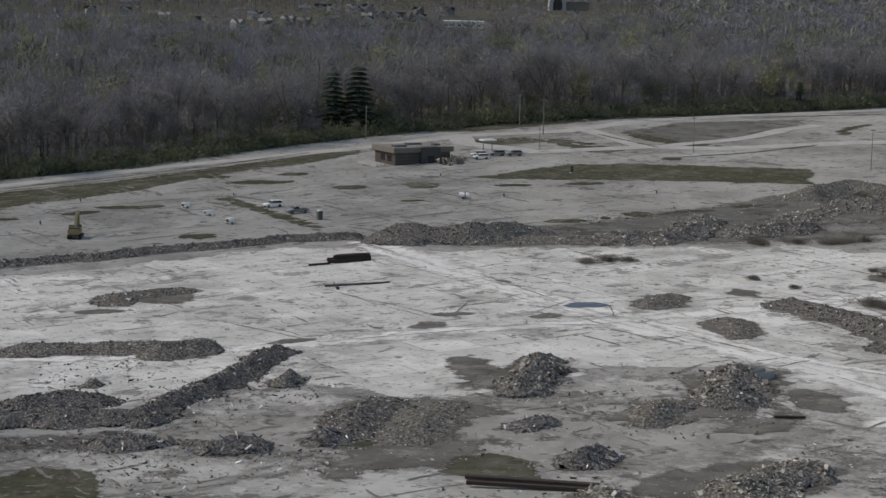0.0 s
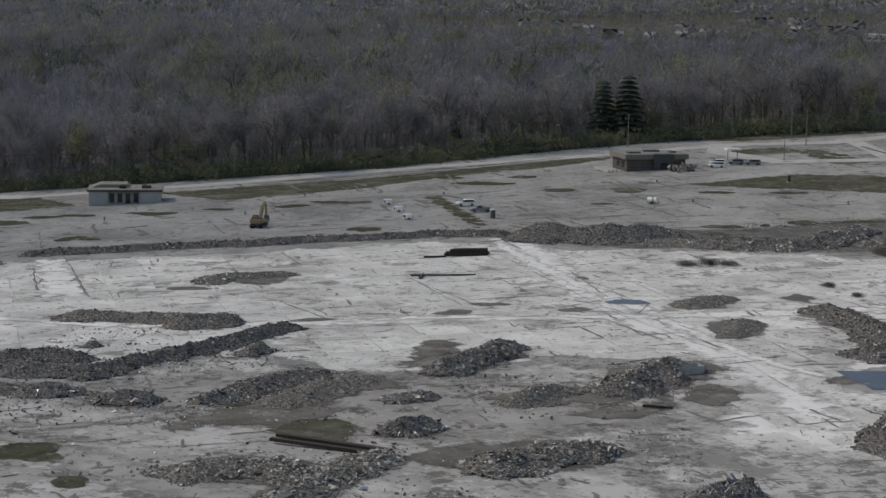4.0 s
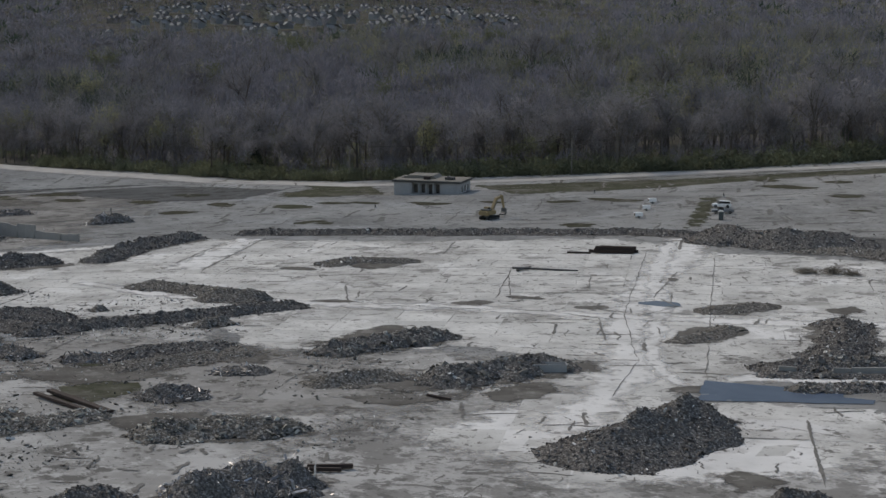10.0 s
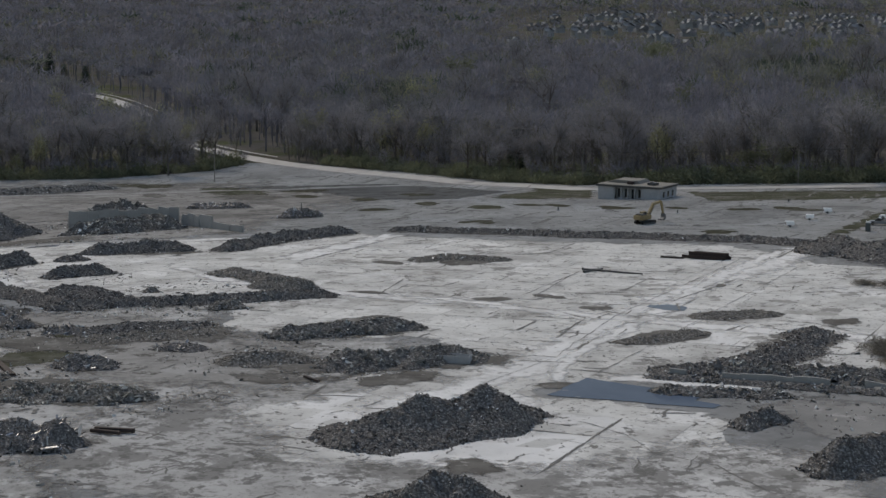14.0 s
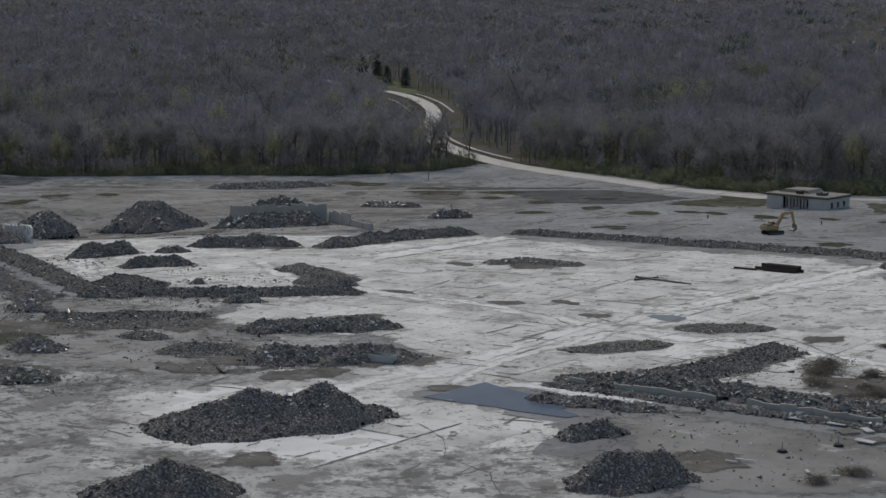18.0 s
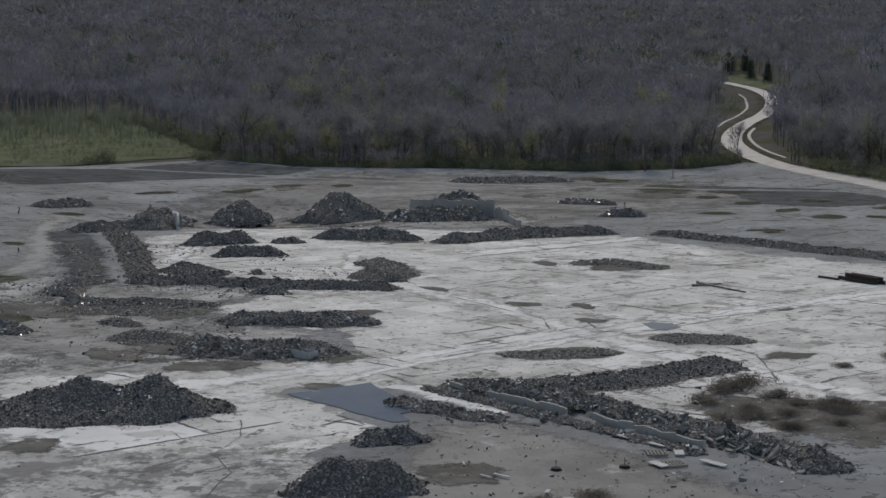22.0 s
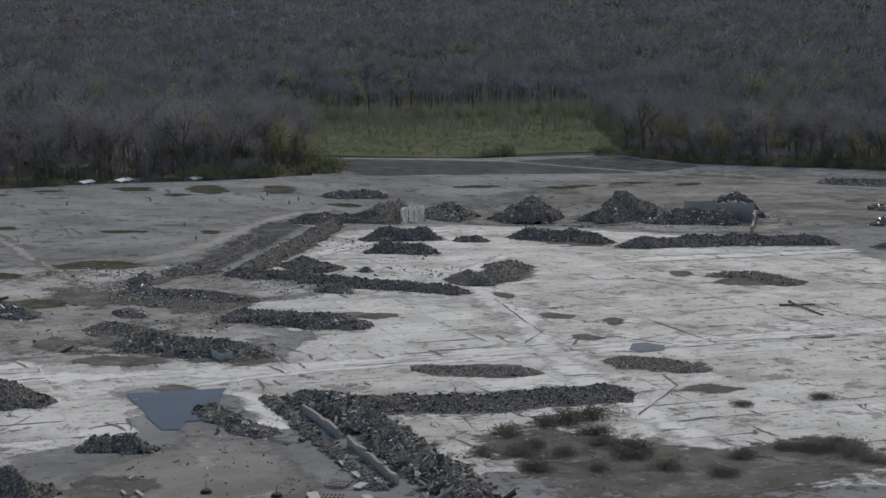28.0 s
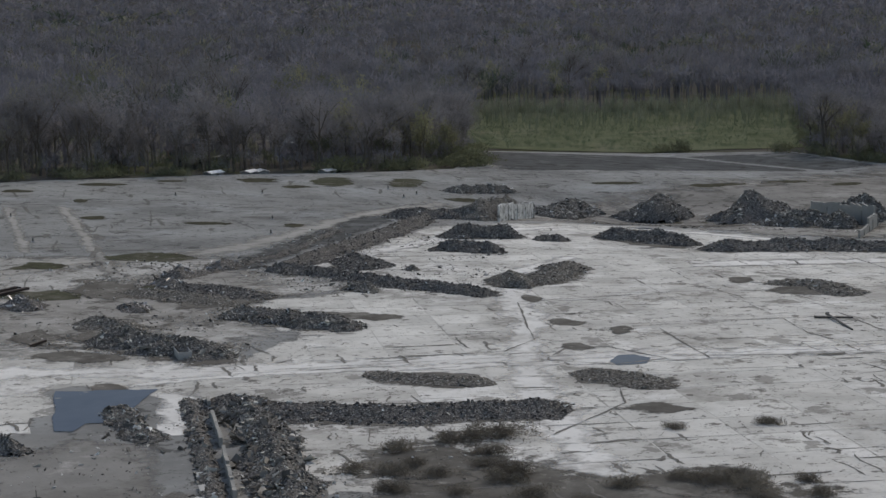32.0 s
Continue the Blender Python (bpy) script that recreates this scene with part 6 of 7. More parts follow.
# ---- distant houses ----
def house_meshes(seed, wall, w, d, h):
    parts = []
    bm = boxed(-w / 2, -d / 2, -1, w / 2, d / 2, h)
    prism(bm, [(-d / 2, h), (0, h + d * 0.36), (d / 2, h)], -w / 2 + 0.02, w / 2 - 0.02, Matrix.Rotation(math.pi / 2, 4, 'Z'))
    parts.append(("wall", bm, wall))
    bm = bmesh.new()
    for s in (-1, 1):
        prism(bm, [(s * (d / 2 + 0.5), h - 0.3), (0, h + d * 0.36 + 0.05), (0, h + d * 0.36 + 0.3), (s * (d / 2 + 0.5), h)], -w / 2 - 0.4, w / 2 + 0.4, Matrix.Rotation(math.pi / 2, 4, 'Z'))
    parts.append(("roof", bm, M_SHINGLE))
    for k in range(3):
        x = -w / 2 + w * (k + 0.5) / 3
        for s in (-1, 1):
            parts.append(("window", boxed(x - 0.6, s * (d / 2 + 0.02) - 0.04, 1.2, x + 0.6, s * (d / 2 + 0.02) + 0.04, 2.6), M_GLASS))
            if h > 4:
                parts.append(("window", boxed(x - 0.6, s * (d / 2 + 0.02) - 0.04, 4.0, x + 0.6, s * (d / 2 + 0.02) + 0.04, 5.3), M_GLASS))
    parts.append(("chimney", boxed(w * 0.25, 0.4, h, w * 0.25 + 0.8, 1.2, h + d * 0.36 + 0.9), M_BRICKRED))
    made = []
    for name, bm, mat in parts:
        me = bpy.data.meshes.new(name)
        bm.to_mesh(me)
        bm.free()
        me.materials.append(mat)
        made.append((name, me))
    return made


HOUSE_KINDS = [house_meshes(1, M_SIDING, 14, 9, 5.6), house_meshes(2, M_PALESIDING, 12, 8, 5.4), house_meshes(3, M_BRICKRED, 15, 9, 3.2), house_meshes(4, M_TAN, 13, 9, 5.6), house_meshes(5, M_SIDING, 16, 9, 3.0)]
HOUSE_LABELS = ["two-storey grey sided house with a grey roof", "two-storey white sided house with a grey roof", "low red-brown brick house with a grey roof", "two-storey tan house with a grey roof", "low pale sided house with a grey roof"]
HOUSES = []
NORTH_TOWN = [(-600, 640), (-1290, 940), (-1380, 2080), (-1000, 2150), (-640, 1300), (-520, 800)]
WEST_TOWN = [(-1350, 60), (-2350, 160), (-2350, 900), (-1250, 580), (-960, 380), (-1100, 200)]


def house(x, y, yaw, kind, group="houses beyond the woods", simple=False, lift=0.0):
    thing = tagged(new("house"), HOUSE_LABELS[kind] + " among trees", "house", group)
    for name, me in HOUSE_KINDS[kind][: 3 if simple else None]:
        ob = new(name, me)
        ob.parent = thing
    thing.matrix_world = rot_at(x, y, yaw, -lift)
    HOUSES.append((x, y))


hr = random.Random(5)
SUBURB = [(-1500, 100), (-2280, 230), (-2150, 740), (-1250, 480), (-1110, 330), (-1280, 230)]
for k in range(1500):
    x, y = hr.uniform(-2400, -1050), hr.uniform(0, 950)
    if len(HOUSES) < 130 and inside(np.array(x), np.array(y), SUBURB) and all(math.hypot(x - a, y - b) > 24 for a, b in HOUSES):
        house(x, y, hr.choice([0.3, 1.87, 0.6]), hr.choice([0, 0, 1, 1, 3, 4]), simple=True, lift=3)
for n, (x, y) in enumerate([(-748, 726), (-725, 727), (-681, 703), (-672, 723), (-881, 993), (-900, 1056), (-922, 1116), (-1266, 1580), (-925, 1192), (-1257, 1627), (-979, 1323), (-967, 1359), (-1051, 1444), (-1107, 1605), (-1110, 1673), (-1251, 1657), (-1062, 1233), (-967, 1036), (-1098, 1116), (-1241, 1172)]):
    k = (1, 0, 4, 3, 1)[n % 5]
    house(x, y, hr.uniform(0, 3), k, "houses beyond the north woods", lift=3)
    house(x + hr.uniform(22, 40), y + hr.uniform(-40, 40), hr.uniform(0, 3), hr.choice([0, 1, 3, 4]), "houses beyond the north woods", lift=3)
for x, y, k, yaw in [(-709, -1112, 0, 0.6), (-1208, -1090, 1, 1.0), (-1190, -1110, 4, 1.0), (-1232, -236, 4, 0.3), (-1845, -182, 1, 0.4), (-2063, -71, 1, 0.2), (-1937, -132, 4, 0.1), (-1226, -222, 4, 0.5)]:
    house(x, y, yaw, k, "single houses in the woods", lift=2)
for x, y, k, yaw in [(-82, -287, 4, 0.35), (-91, -312, 2, 0.2), (-106, -322, 1, 1.8), (-135, -314, 1, 1.7), (-147, -298, 4, 0.4), (-232, 262, 4, 0.9), (-60, -300, 0, 0.2)]:
    house(x, y, yaw, k, "houses at the edge of the lot")


def shed(x, y, yaw):
    thing = tagged(new("shed"), "low shed with a bright white metal roof at the lot's edge", "shed", "white-roofed sheds")
    part("wall", boxed(-3.5, -2.2, -0.3, 3.5, 2.2, 1.9), M_SIDING, thing)
    for s in (-1, 1):
        part("roof_sheet", prism(bmesh.new(), [(s * 2.6, 1.75), (0, 2.75), (0, 2.87), (s * 2.6, 1.87)], -3.8, 3.8, Matrix.Rotation(math.pi / 2, 4, 'Z')), M_CARWHITE, thing)
    part("door", boxed(-0.6, 2.2, 0, 0.6, 2.25, 1.8), M_TRIM, thing)
    thing.matrix_world = rot_at(x, y, yaw, 0.5) @ Matrix.Diagonal((0.75, 0.75, 0.6, 1))


shed(-71, -258, 0.3)
shed(-83.5, -258.5, 0.5)
shed(-88, -259, 1.3)
shed(-110, -257, 0.4)


def big_hall(x, y, yaw):
    thing = tagged(new("white_hall"), "large white flat-roofed hall beyond the woods", "building")
    part("wall", boxed(-30, -15, -2, 30, 15, 9), M_CHALK, thing)
    part("roof", boxed(-30.5, -15.5, 9, 30.5, 15.5, 9.6), M_PALE, thing)
    for k in range(6):
        part("window", boxed(-27 + k * 10, -15.1, 2, -22 + k * 10, -15, 4.5), M_GLASS, thing)
    thing.matrix_world = rot_at(x, y, yaw, -4) @ Matrix.Scale(0.65, 4)


big_hall(-788, 1220, 0.5)
big_hall(-1791, 1409, 0.9)


def church(x, y, yaw):
    thing = tagged(new("arched_hall"), "pale hall with a tall arched front", "building")
    arch = [(-12, -2)] + [(-12 * math.cos(q), 10 + 12 * math.sin(q)) for q in (k * math.pi / 10 for k in range(11))] + [(12, -2)]
    part("wall", prism(bmesh.new(), arch, -14, 14), M_WHITEWALL, thing)
    part("arch_window", prism(bmesh.new(), [(a * 0.55, z * 0.75) for a, z in arch], -14.3, -14), M_GLASS, thing)
    part("side_hall", boxed(12, -10, -2, 45, 10, 10), M_TAN, thing)
    part("roof", boxed(12, -11, 10, 46, 11, 10.8), M_SHINGLE, thing)
    thing.matrix_world = rot_at(x, y, yaw, -6)


church(-1128, 1985, 0.6)

# ---- woods ----
def twigs(pts, size, r, wide=0.12, droop=0.0):
    """One thin triangle for each twig."""
    n = len(pts)
    d = r.normal(size=(n, 3))
    d[:, 2] = np.abs(d[:, 2]) * 0.9 - droop
    d /= np.linalg.norm(d, axis=1)[:, None]
    side = np.cross(d, r.normal(size=(n, 3)))
    side /= np.linalg.norm(side, axis=1)[:, None] + 1e-9
    L = size * r.uniform(0.6, 1.4, (n, 1))
    return np.stack([pts - side * wide / 2, pts + side * wide / 2, pts + d * L], 1).reshape(-1, 3)


def soup(name, v, material):
    return tri_mesh(name, v, np.arange(len(v)).reshape(-1, 3), material)


def bare_tree(seed, high, spread, material, count=420, wide=0.16, size=0.1, levels=3):
    r = random.Random(seed)
    g = np.random.default_rng(seed)
    bm = bmesh.new()
    tips = []

    def grow(a, d, length, rad, level):
        b = a + d * length
        tube(bm, a, b, rad, rad * 0.62, 5 if level == 0 else 3)
        if level >= levels:
            tips.append((a, b))
            return
        for _ in range(5 if level == 0 else 3):
            t = r.uniform(0.4, 1.0)
            k = (d + Vector((r.uniform(-1, 1), r.uniform(-1, 1), r.uniform(-0.15, 0.5))) * spread).normalized()
            grow(a + d * length * t, k, length * r.uniform(0.52, 0.78), rad * 0.5, level + 1)
        tips.append((a + (b - a) * 0.6, b))

    grow(Vector((0, 0, -0.3)), Vector((r.uniform(-.06, .06), r.uniform(-.06, .06), 1)).normalized(), high * 0.4, high * 0.014, 0)
    k = high / max(b.z for _, b in tips) / 1.06
    pts = np.array([tuple(a + (b - a) * r.uniform(0.1, 1.15)) for a, b in (tips[r.randrange(len(tips))] for _ in range(count))])
    pts += g.normal(size=pts.shape) * 0.045 * high
    pts[:, 2] = np.maximum(pts[:, 2], high * 0.14)
    bmesh.ops.scale(bm, vec=(k, k, k), verts=bm.verts[:])
    bmesh.ops.triangulate(bm, faces=bm.faces[:])
    me = bpy.data.meshes.new("trunk")
    bm.to_mesh(me)
    bm.free()
    me.materials.append(M_BARK)
    return me, soup("crown", twigs(pts * k, size * high, g, wide), material)


def pine(seed, high):
    g = np.random.default_rng(seed)
    n = 1900
    tier = g.integers(0, 13, n)
    z = 0.1 + 0.9 * (tier + g.uniform(0, 0.45, n)) / 13.0
    a = g.uniform(0, 2 * math.pi, n)
    arm = 0.75 + 0.35 * np.sin(a * 5 + tier * 1.9) * np.sin(a * 2 + tier)
    rad = ((1 - z) ** 0.75 * high * 0.34 + 0.3) * arm
    q = rad * g.uniform(0.15, 1, n) ** 0.6
    pts = np.stack([q * np.cos(a), q * np.sin(a), z * high - 0.12 * q], 1)
    out = np.stack([np.cos(a), np.sin(a), np.full(n, -0.3)], 1)
    side = np.stack([-np.sin(a), np.cos(a), np.zeros(n)], 1)
    L = 0.1 * high * g.uniform(0.6, 1.2, (n, 1))
    v = np.stack([pts - side * L * 0.36, pts + side * L * 0.36, pts + out * L], 1).reshape(-1, 3)
    me = bpy.data.meshes.new("trunk")
    bm = tubed((0, 0, -0.3), (0, 0, high * 0.97), high * 0.016, 0.03, 6)
    bmesh.ops.triangulate(bm, faces=bm.faces[:])
    bm.to_mesh(me)
    bm.free()
    me.materials.append(M_BARK)
    return me, soup("crown", v, M_PINE)


def bush(seed, high, material, wide=0.4, count=330):
    g = np.random.default_rng(seed)
    d = g.normal(size=(count, 3))
    d[:, 2] = np.abs(d[:, 2])
    d /= np.linalg.norm(d, axis=1)[:, None]
    lobes = g.normal(size=(6, 3)) * np.array((0.5, 0.5, 0.1)) * high
    pts = d * g.uniform(0.3, 0.75, (count, 1)) * high + np.abs(lobes[g.integers(0, 6, count)]) * (1, 1, 0) * np.sign(lobes[g.integers(0, 6, count)])
    pts[:, 2] = np.abs(pts[:, 2])
    me = bpy.data.meshes.new("stem")
    bm = bmesh.new()
    for k in range(5):
        tube(bm, (0, 0, -0.2), tuple(g.normal(0, 0.3 * high, 2)) + (high * 0.6,), 0.07, 0.02, 4)
    bmesh.ops.triangulate(bm, faces=bm.faces[:])
    bm.to_mesh(me)
    bm.free()
    me.materials.append(M_BARK)
    return me, soup("crown", twigs(pts, 0.22 * high, g, wide), material)


KINDS = {
    "bare": [bare_tree(11 + k, 23, 0.55 + 0.07 * k, M_TWIG, 900, 0.13, 0.1) for k in range(6)],
    "inner": [bare_tree(21 + k, 22, 0.65 + 0.1 * k, M_TWIG, 330, 0.22, 0.12, 2) for k in range(4)],
    "bud": [bare_tree(31 + k, 18, 0.75, M_BUD, 760, 0.3, 0.06) for k in range(2)],
    "green": [bare_tree(41 + k, 14, 0.8, M_LEAF, 760, 0.34, 0.06) for k in range(2)],
    "pine": [pine(51 + k, 17) for k in range(2)],
    "bush": [bush(61 + k, 3.8, M_LEAF, 0.25, 430) for k in range(3)],
    "brush": [bush(81 + k, 1.7, M_BRUSH, 0.06, 1700) for k in range(3)],
}
LOOKS = {
    "bare": ("bare grey-brown deciduous tree at the edge of the woods", "tree"),
    "bud": ("deciduous tree with pale yellow spring buds", "tree"),
    "green": ("young tree in fresh green leaf", "tree"),
    "pine": ("dark green conifer with drooping boughs", "conifer"),
    "bush": ("scrubby green bush below the trees", "bush"),
    "brush": ("brown leafless shrub growing out of the slab", "shrub"),
}
NAMES = {"pine": "conifer", "bush": "bush", "brush": "shrub"}


def plant(kind, x, y, size=1.0, r=random, lift=0.0):
    trunk, crown = KINDS[kind][r.randrange(len(KINDS[kind]))]
    ob = new(NAMES.get(kind, "tree"), trunk)
    ob.location = (x, y, float(terrain(x, y)) + lift)
    ob.rotation_euler = (0, 0, r.uniform(0, 6.28))
    ob.scale = (size * r.uniform(0.9, 1.15), size * r.uniform(0.9, 1.15), size)
    if kind == "brush":
        ob.scale = (size * 1.2, size * 1.2, size * 0.9)
    tagged(ob, *LOOKS[kind])
    c = new("crown", crown)
    c.parent = ob
    return ob


LAWN = [(-1085, -281), (-1066, -262), (-1012, -230), (-1024, -222), (-1096, -246), (-1161, -274), (-1175, -302)]
MEADOW = [(-240, -362), (-250, -385), (-391, -571), (-424, -529), (-527, -463), (-367, -300), (-300, -338)]
ROAD_WEST = curved([(-246, 46), (-284, 22), (-325, -6), (-356, -31), (-389, -55), (-434, -80), (-483, -101), (-541, -119), (-600, -133), (-670, -147), (-797, -169), (-909, -198), (-992, -229), (-1040, -255), (-1072, -278), (-1099, -303), (-1140, -332)])
ROAD_NORTH = [(-246, 44), (-219, 110), (-203, 163), (-175, 222), (-162, 262), (-136, 286), (-113, 371), (-83, 447), (-20, 600)]


def wooded(x, y):
    x, y = np.asarray(x, float), np.asarray(y, float)
    ok = ~inside(x, y, SITE) & ~inside(x, y, MEADOW) & ~inside(x, y, LAWN)
    ok &= near_line(x, y, ROAD_WEST)[0] > np.where(x > -420, 9, 17)
    ok &= near_line(x, y + 15, ROAD_WEST)[0] > np.where(x < -560, 17, 0)
    ok &= x < 190 - 0.356 * (y + 236)
    ok &= x < 195 - 0.383 * (216 - y)
    ok &= ~((inside(x, y, SUBURB) | inside(x, y, NORTH_TOWN)) & (fbm(x / 30, y / 30, 91, 2) < 0.53))
    for a, b in HOUSES[-8 - 8 - 40:]:
        ok &= np.hypot(x - a, y - b) > (7 if abs(a) < 300 else 20)
    ok &= near_line(x, y, [(-709, -1112), (-690, -1085), (-640, -1015)])[0] > 22
    ok &= ~inside(x, y, [(-228, -335), (-300, -322), (-350, -283), (-372, -303), (-300, -345), (-245, -372)])
    ok &= np.hypot(x + 158, y + 273) > 13
    ok &= np.hypot((x + 88) / 3.5, y + 256) > 7
    return ok


sheet("meadow", MEADOW, M_MEADOW, -0.2, "green and straw-coloured overgrown meadow before the woods", "meadow", step=14, edge=6, wobble=5)
strip("road", ROAD_WEST, 9.8, M_ROAD, 0.15, "pale winding concrete road leading into the woods", "road", step=10, wobble=0.3, ragged=0.02)
strip("road_shoulder", ROAD_WEST, 22, M_GRASS, -0.1, "grass shoulders of the winding road", "grass", step=10, wobble=1.5, ragged=0.3)
for line in ([(-545, -133), (-583, -141), (-660, -159), (-710, -168), (-766, -178), (-820, -190), (-906, -216), (-948, -232)],
             [(-423, -62), (-447, -75), (-478, -89), (-523, -105), (-566, -117), (-611, -127)],
             [(-806, -158), (-866, -174), (-930, -193), (-1000, -219), (-1060, -250)]):
    strip("footpath", curved(line), 1.6, M_ROAD, 0.05, "narrow pale path beside the winding road", "path", step=8, wobble=0.3, ragged=0.02)
strip("road_north", ROAD_NORTH, 7.5, M_ROAD, 0.2, "pale straight road along the edge of the woods", "road", step=10, wobble=0.3, ragged=0.05)
strip("driveway", [(-163, 262), (-150, 245), (-118, 236), (-92, 262), (-70, 268), (-40, 300), (0, 330)], 8, M_ROAD, 0.17, "pale driveway past the brown building", "road", step=6, wobble=0.4, ragged=0.05)
strip("driveway", curved([(-140, 297), (-130, 290.5), (-114, 278), (-93, 262), (-85, 274), (-74, 299), (-72, 350)]), 6, M_ROAD, 0.21, "pale driveway to the far road", "road", step=6, wobble=0.4, ragged=0.05)
sheet("lawn", LAWN, M_MEADOW, 0.1, "small green lawn at the bend of the road", "grass", step=12, edge=6, wobble=4, seed=53)

r = random.Random(3)
EDGE_RIM = SITE[:24]
gx, gy = np.meshgrid(np.arange(-720, 60, 8.5), np.arange(-700, 640, 8.5))
gx, gy = gx.ravel() + rng.uniform(-3.6, 3.6, gx.size), gy.ravel() + rng.uniform(-3.6, 3.6, gy.size)
ok = wooded(gx, gy)
gx, gy = gx[ok], gy[ok]
away = near_line(gx, gy, EDGE_RIM)[0]
away2 = away
near = away2 < 46
order = np.argsort(away2[near])
joined = {}
count = {"tree": 0, "bush": 0, "conifer": 0}
for x, y, d in zip(gx[near][order], gy[near][order], away[near][order]):
    if d < 5:
        continue
    patch_value = float(fbm(x / 60, y / 60, 77, 2))
    p = r.random()
    kind = "bare" if p < 0.88 - (0.16 if patch_value > 0.58 else 0) else "bud" if p < 0.95 else "green" if p < 0.993 else "pine"
    name = NAMES.get(kind, "tree")
    size = r.choice([r.uniform(0.55, 0.9), r.uniform(0.8, 1.25)]) if kind != "green" else r.uniform(0.6, 1.0)
    if count[name] < 290:
        count[name] += 1
        plant(kind, x, y, size, r)
    else:
        kind = "inner" if kind == "bare" else kind
        joined.setdefault(kind, []).append((x, y, size, r.uniform(0, 6.28), r.randrange(len(KINDS[kind]))))


for x, y in zip(gx[near] + 3.5, gy[near] + 3.0):
    if r.random() < 0.3 and wooded(x, y):
        joined.setdefault("inner", []).append((x, y, r.uniform(0.25, 0.5), r.uniform(0, 6.28), r.randrange(4)))


def arrays(me):
    me.calc_loop_triangles()
    v = np.empty(len(me.vertices) * 3, np.float32)
    me.vertices.foreach_get("co", v)
    t = np.empty(len(me.loop_triangles) * 3, np.int32)
    me.loop_triangles.foreach_get("vertices", t)
    return v.reshape(-1, 3), t.reshape(-1, 3)


def merged(name, items, kind, which, material, label, category):
    """Many plants of a kind joined into one mesh."""
    vs, ts, base = [], [], 0
    data = [arrays(KINDS[kind][k][which]) for k in range(len(KINDS[kind]))]
    for x, y, size, yaw, k in items:
        v, t = data[k]
        c, s = math.cos(yaw), math.sin(yaw)
        w = np.stack([v[:, 0] * c - v[:, 1] * s, v[:, 0] * s + v[:, 1] * c, v[:, 2]], 1) * size
        vs.append(w + (x, y, float(terrain(x, y))))
        ts.append(t + base)
        base += len(v)
    if vs:
        tagged(new(name, tri_mesh(name, np.concatenate(vs), np.concatenate(ts), material)), label, category, kind="stuff")


for kind, items in joined.items():
    mat = {"inner": M_TWIG, "bud": M_BUD, "green": M_LEAF, "pine": M_PINE}[kind]
    merged("woodland_crowns", items, kind, 1, mat, "mass of twiggy crowns behind the first trees", "woods")
    merged("woodland_trunks", items, kind, 0, M_BARK, "trunks and limbs behind the first trees", "woods")

# the hedge of bushes along the edge
hedge = []
rim = np.concatenate([outline(EDGE_RIM, 3.0, 0.5, 21, closed=False), outline(MEADOW[1:6], 3.0, 0.5, 21, closed=False)])
for n in range(2, len(rim) - 2):
    t = rim[n + 1] - rim[n - 1]
    nrm = np.array((-t[1], t[0])) / (np.linalg.norm(t) + 1e-9)
    for k in range(2):
        q = rim[n] + nrm * ((2.0 + 4.0 * k) * (1 if wooded(*(rim[n] + nrm * 8)) else -1) + r.uniform(-1.5, 1.5)) + (r.uniform(-1.5, 1.5), r.uniform(-1.5, 1.5))
        if wooded(q[0], q[1]) and q[0] < 20:
            thick = 1.05 if q[1] > 60 else 0.85
            if r.random() < 0.7 + 0.28 * (q[1] > 60) - 0.45 * (q[1] < -200):
                hedge.append((q[0], q[1], thick * r.uniform(0.9, 1.7) * (0.9 + 0.3 * k), r.uniform(0, 6.28), r.randrange(3)))
for x, y, size, yaw, k in hedge[::4][:240]:
    plant("bush", x, y, size, r)
rest = [h for n, h in enumerate(hedge) if n % 4 or n // 4 >= 240]
merged("hedge_leaves", rest, "bush", 1, M_LEAF, "dense green undergrowth along the edge of the woods", "hedge")

# single trees and shrubs that stand out
for kind, x, y, size in [("bud", -156, -271, 1.2), ("bud", -179, -288, 0.7), ("green", -116, -270, 0.8), ("bud", -150, -290, 0.95), ("bush", -178, -283, 2.0), ("bush", -176, -273, 1.8), ("bud", -384, 232, 1.35), ("bud", -737, 505, 1.3), ("green", -168, -284, 0.7), ("green", -150, -280, 0.75), ("green", -146, -285, 0.6), ("bare", -160, -288, 0.9), ("pine", -199, 253, 1.4), ("pine", -206, 248, 1.3), ("pine", -214, 238, 0.8), ("pine", -262, 228, 0.75), ("bud", -300, 182, 1.25), ("bare", -262, 121, 1.3), ("bare", -300, 190, 1.2), ("bare", -358, -100, 1.0), ("pine", -338, 32, 0.95), ("green", -330, 40, 1.0), ("pine", -1125, -273, 0.95), ("pine", -1095, -251, 1.0), ("pine", -1177, -306, 1.2), ("pine", -1190, -296, 1.25), ("pine", -706, 229, 1.25), ("bush", -320, -325, 1.6), ("bush", -312, -328, 1.2), ("bush", -345, -292, 1.5), ("bush", -170, -268, 1.4), ("bush", -178, -272, 1.6), ("bush", -186, -280, 1.5), ("bush", -164, -270, 1.2), ("bush", -190, 262, 1.3), ("bush", -184, 268, 1.5), ("bush", -176, 276, 1.2)]:
    plant(kind, x, y, size, r)
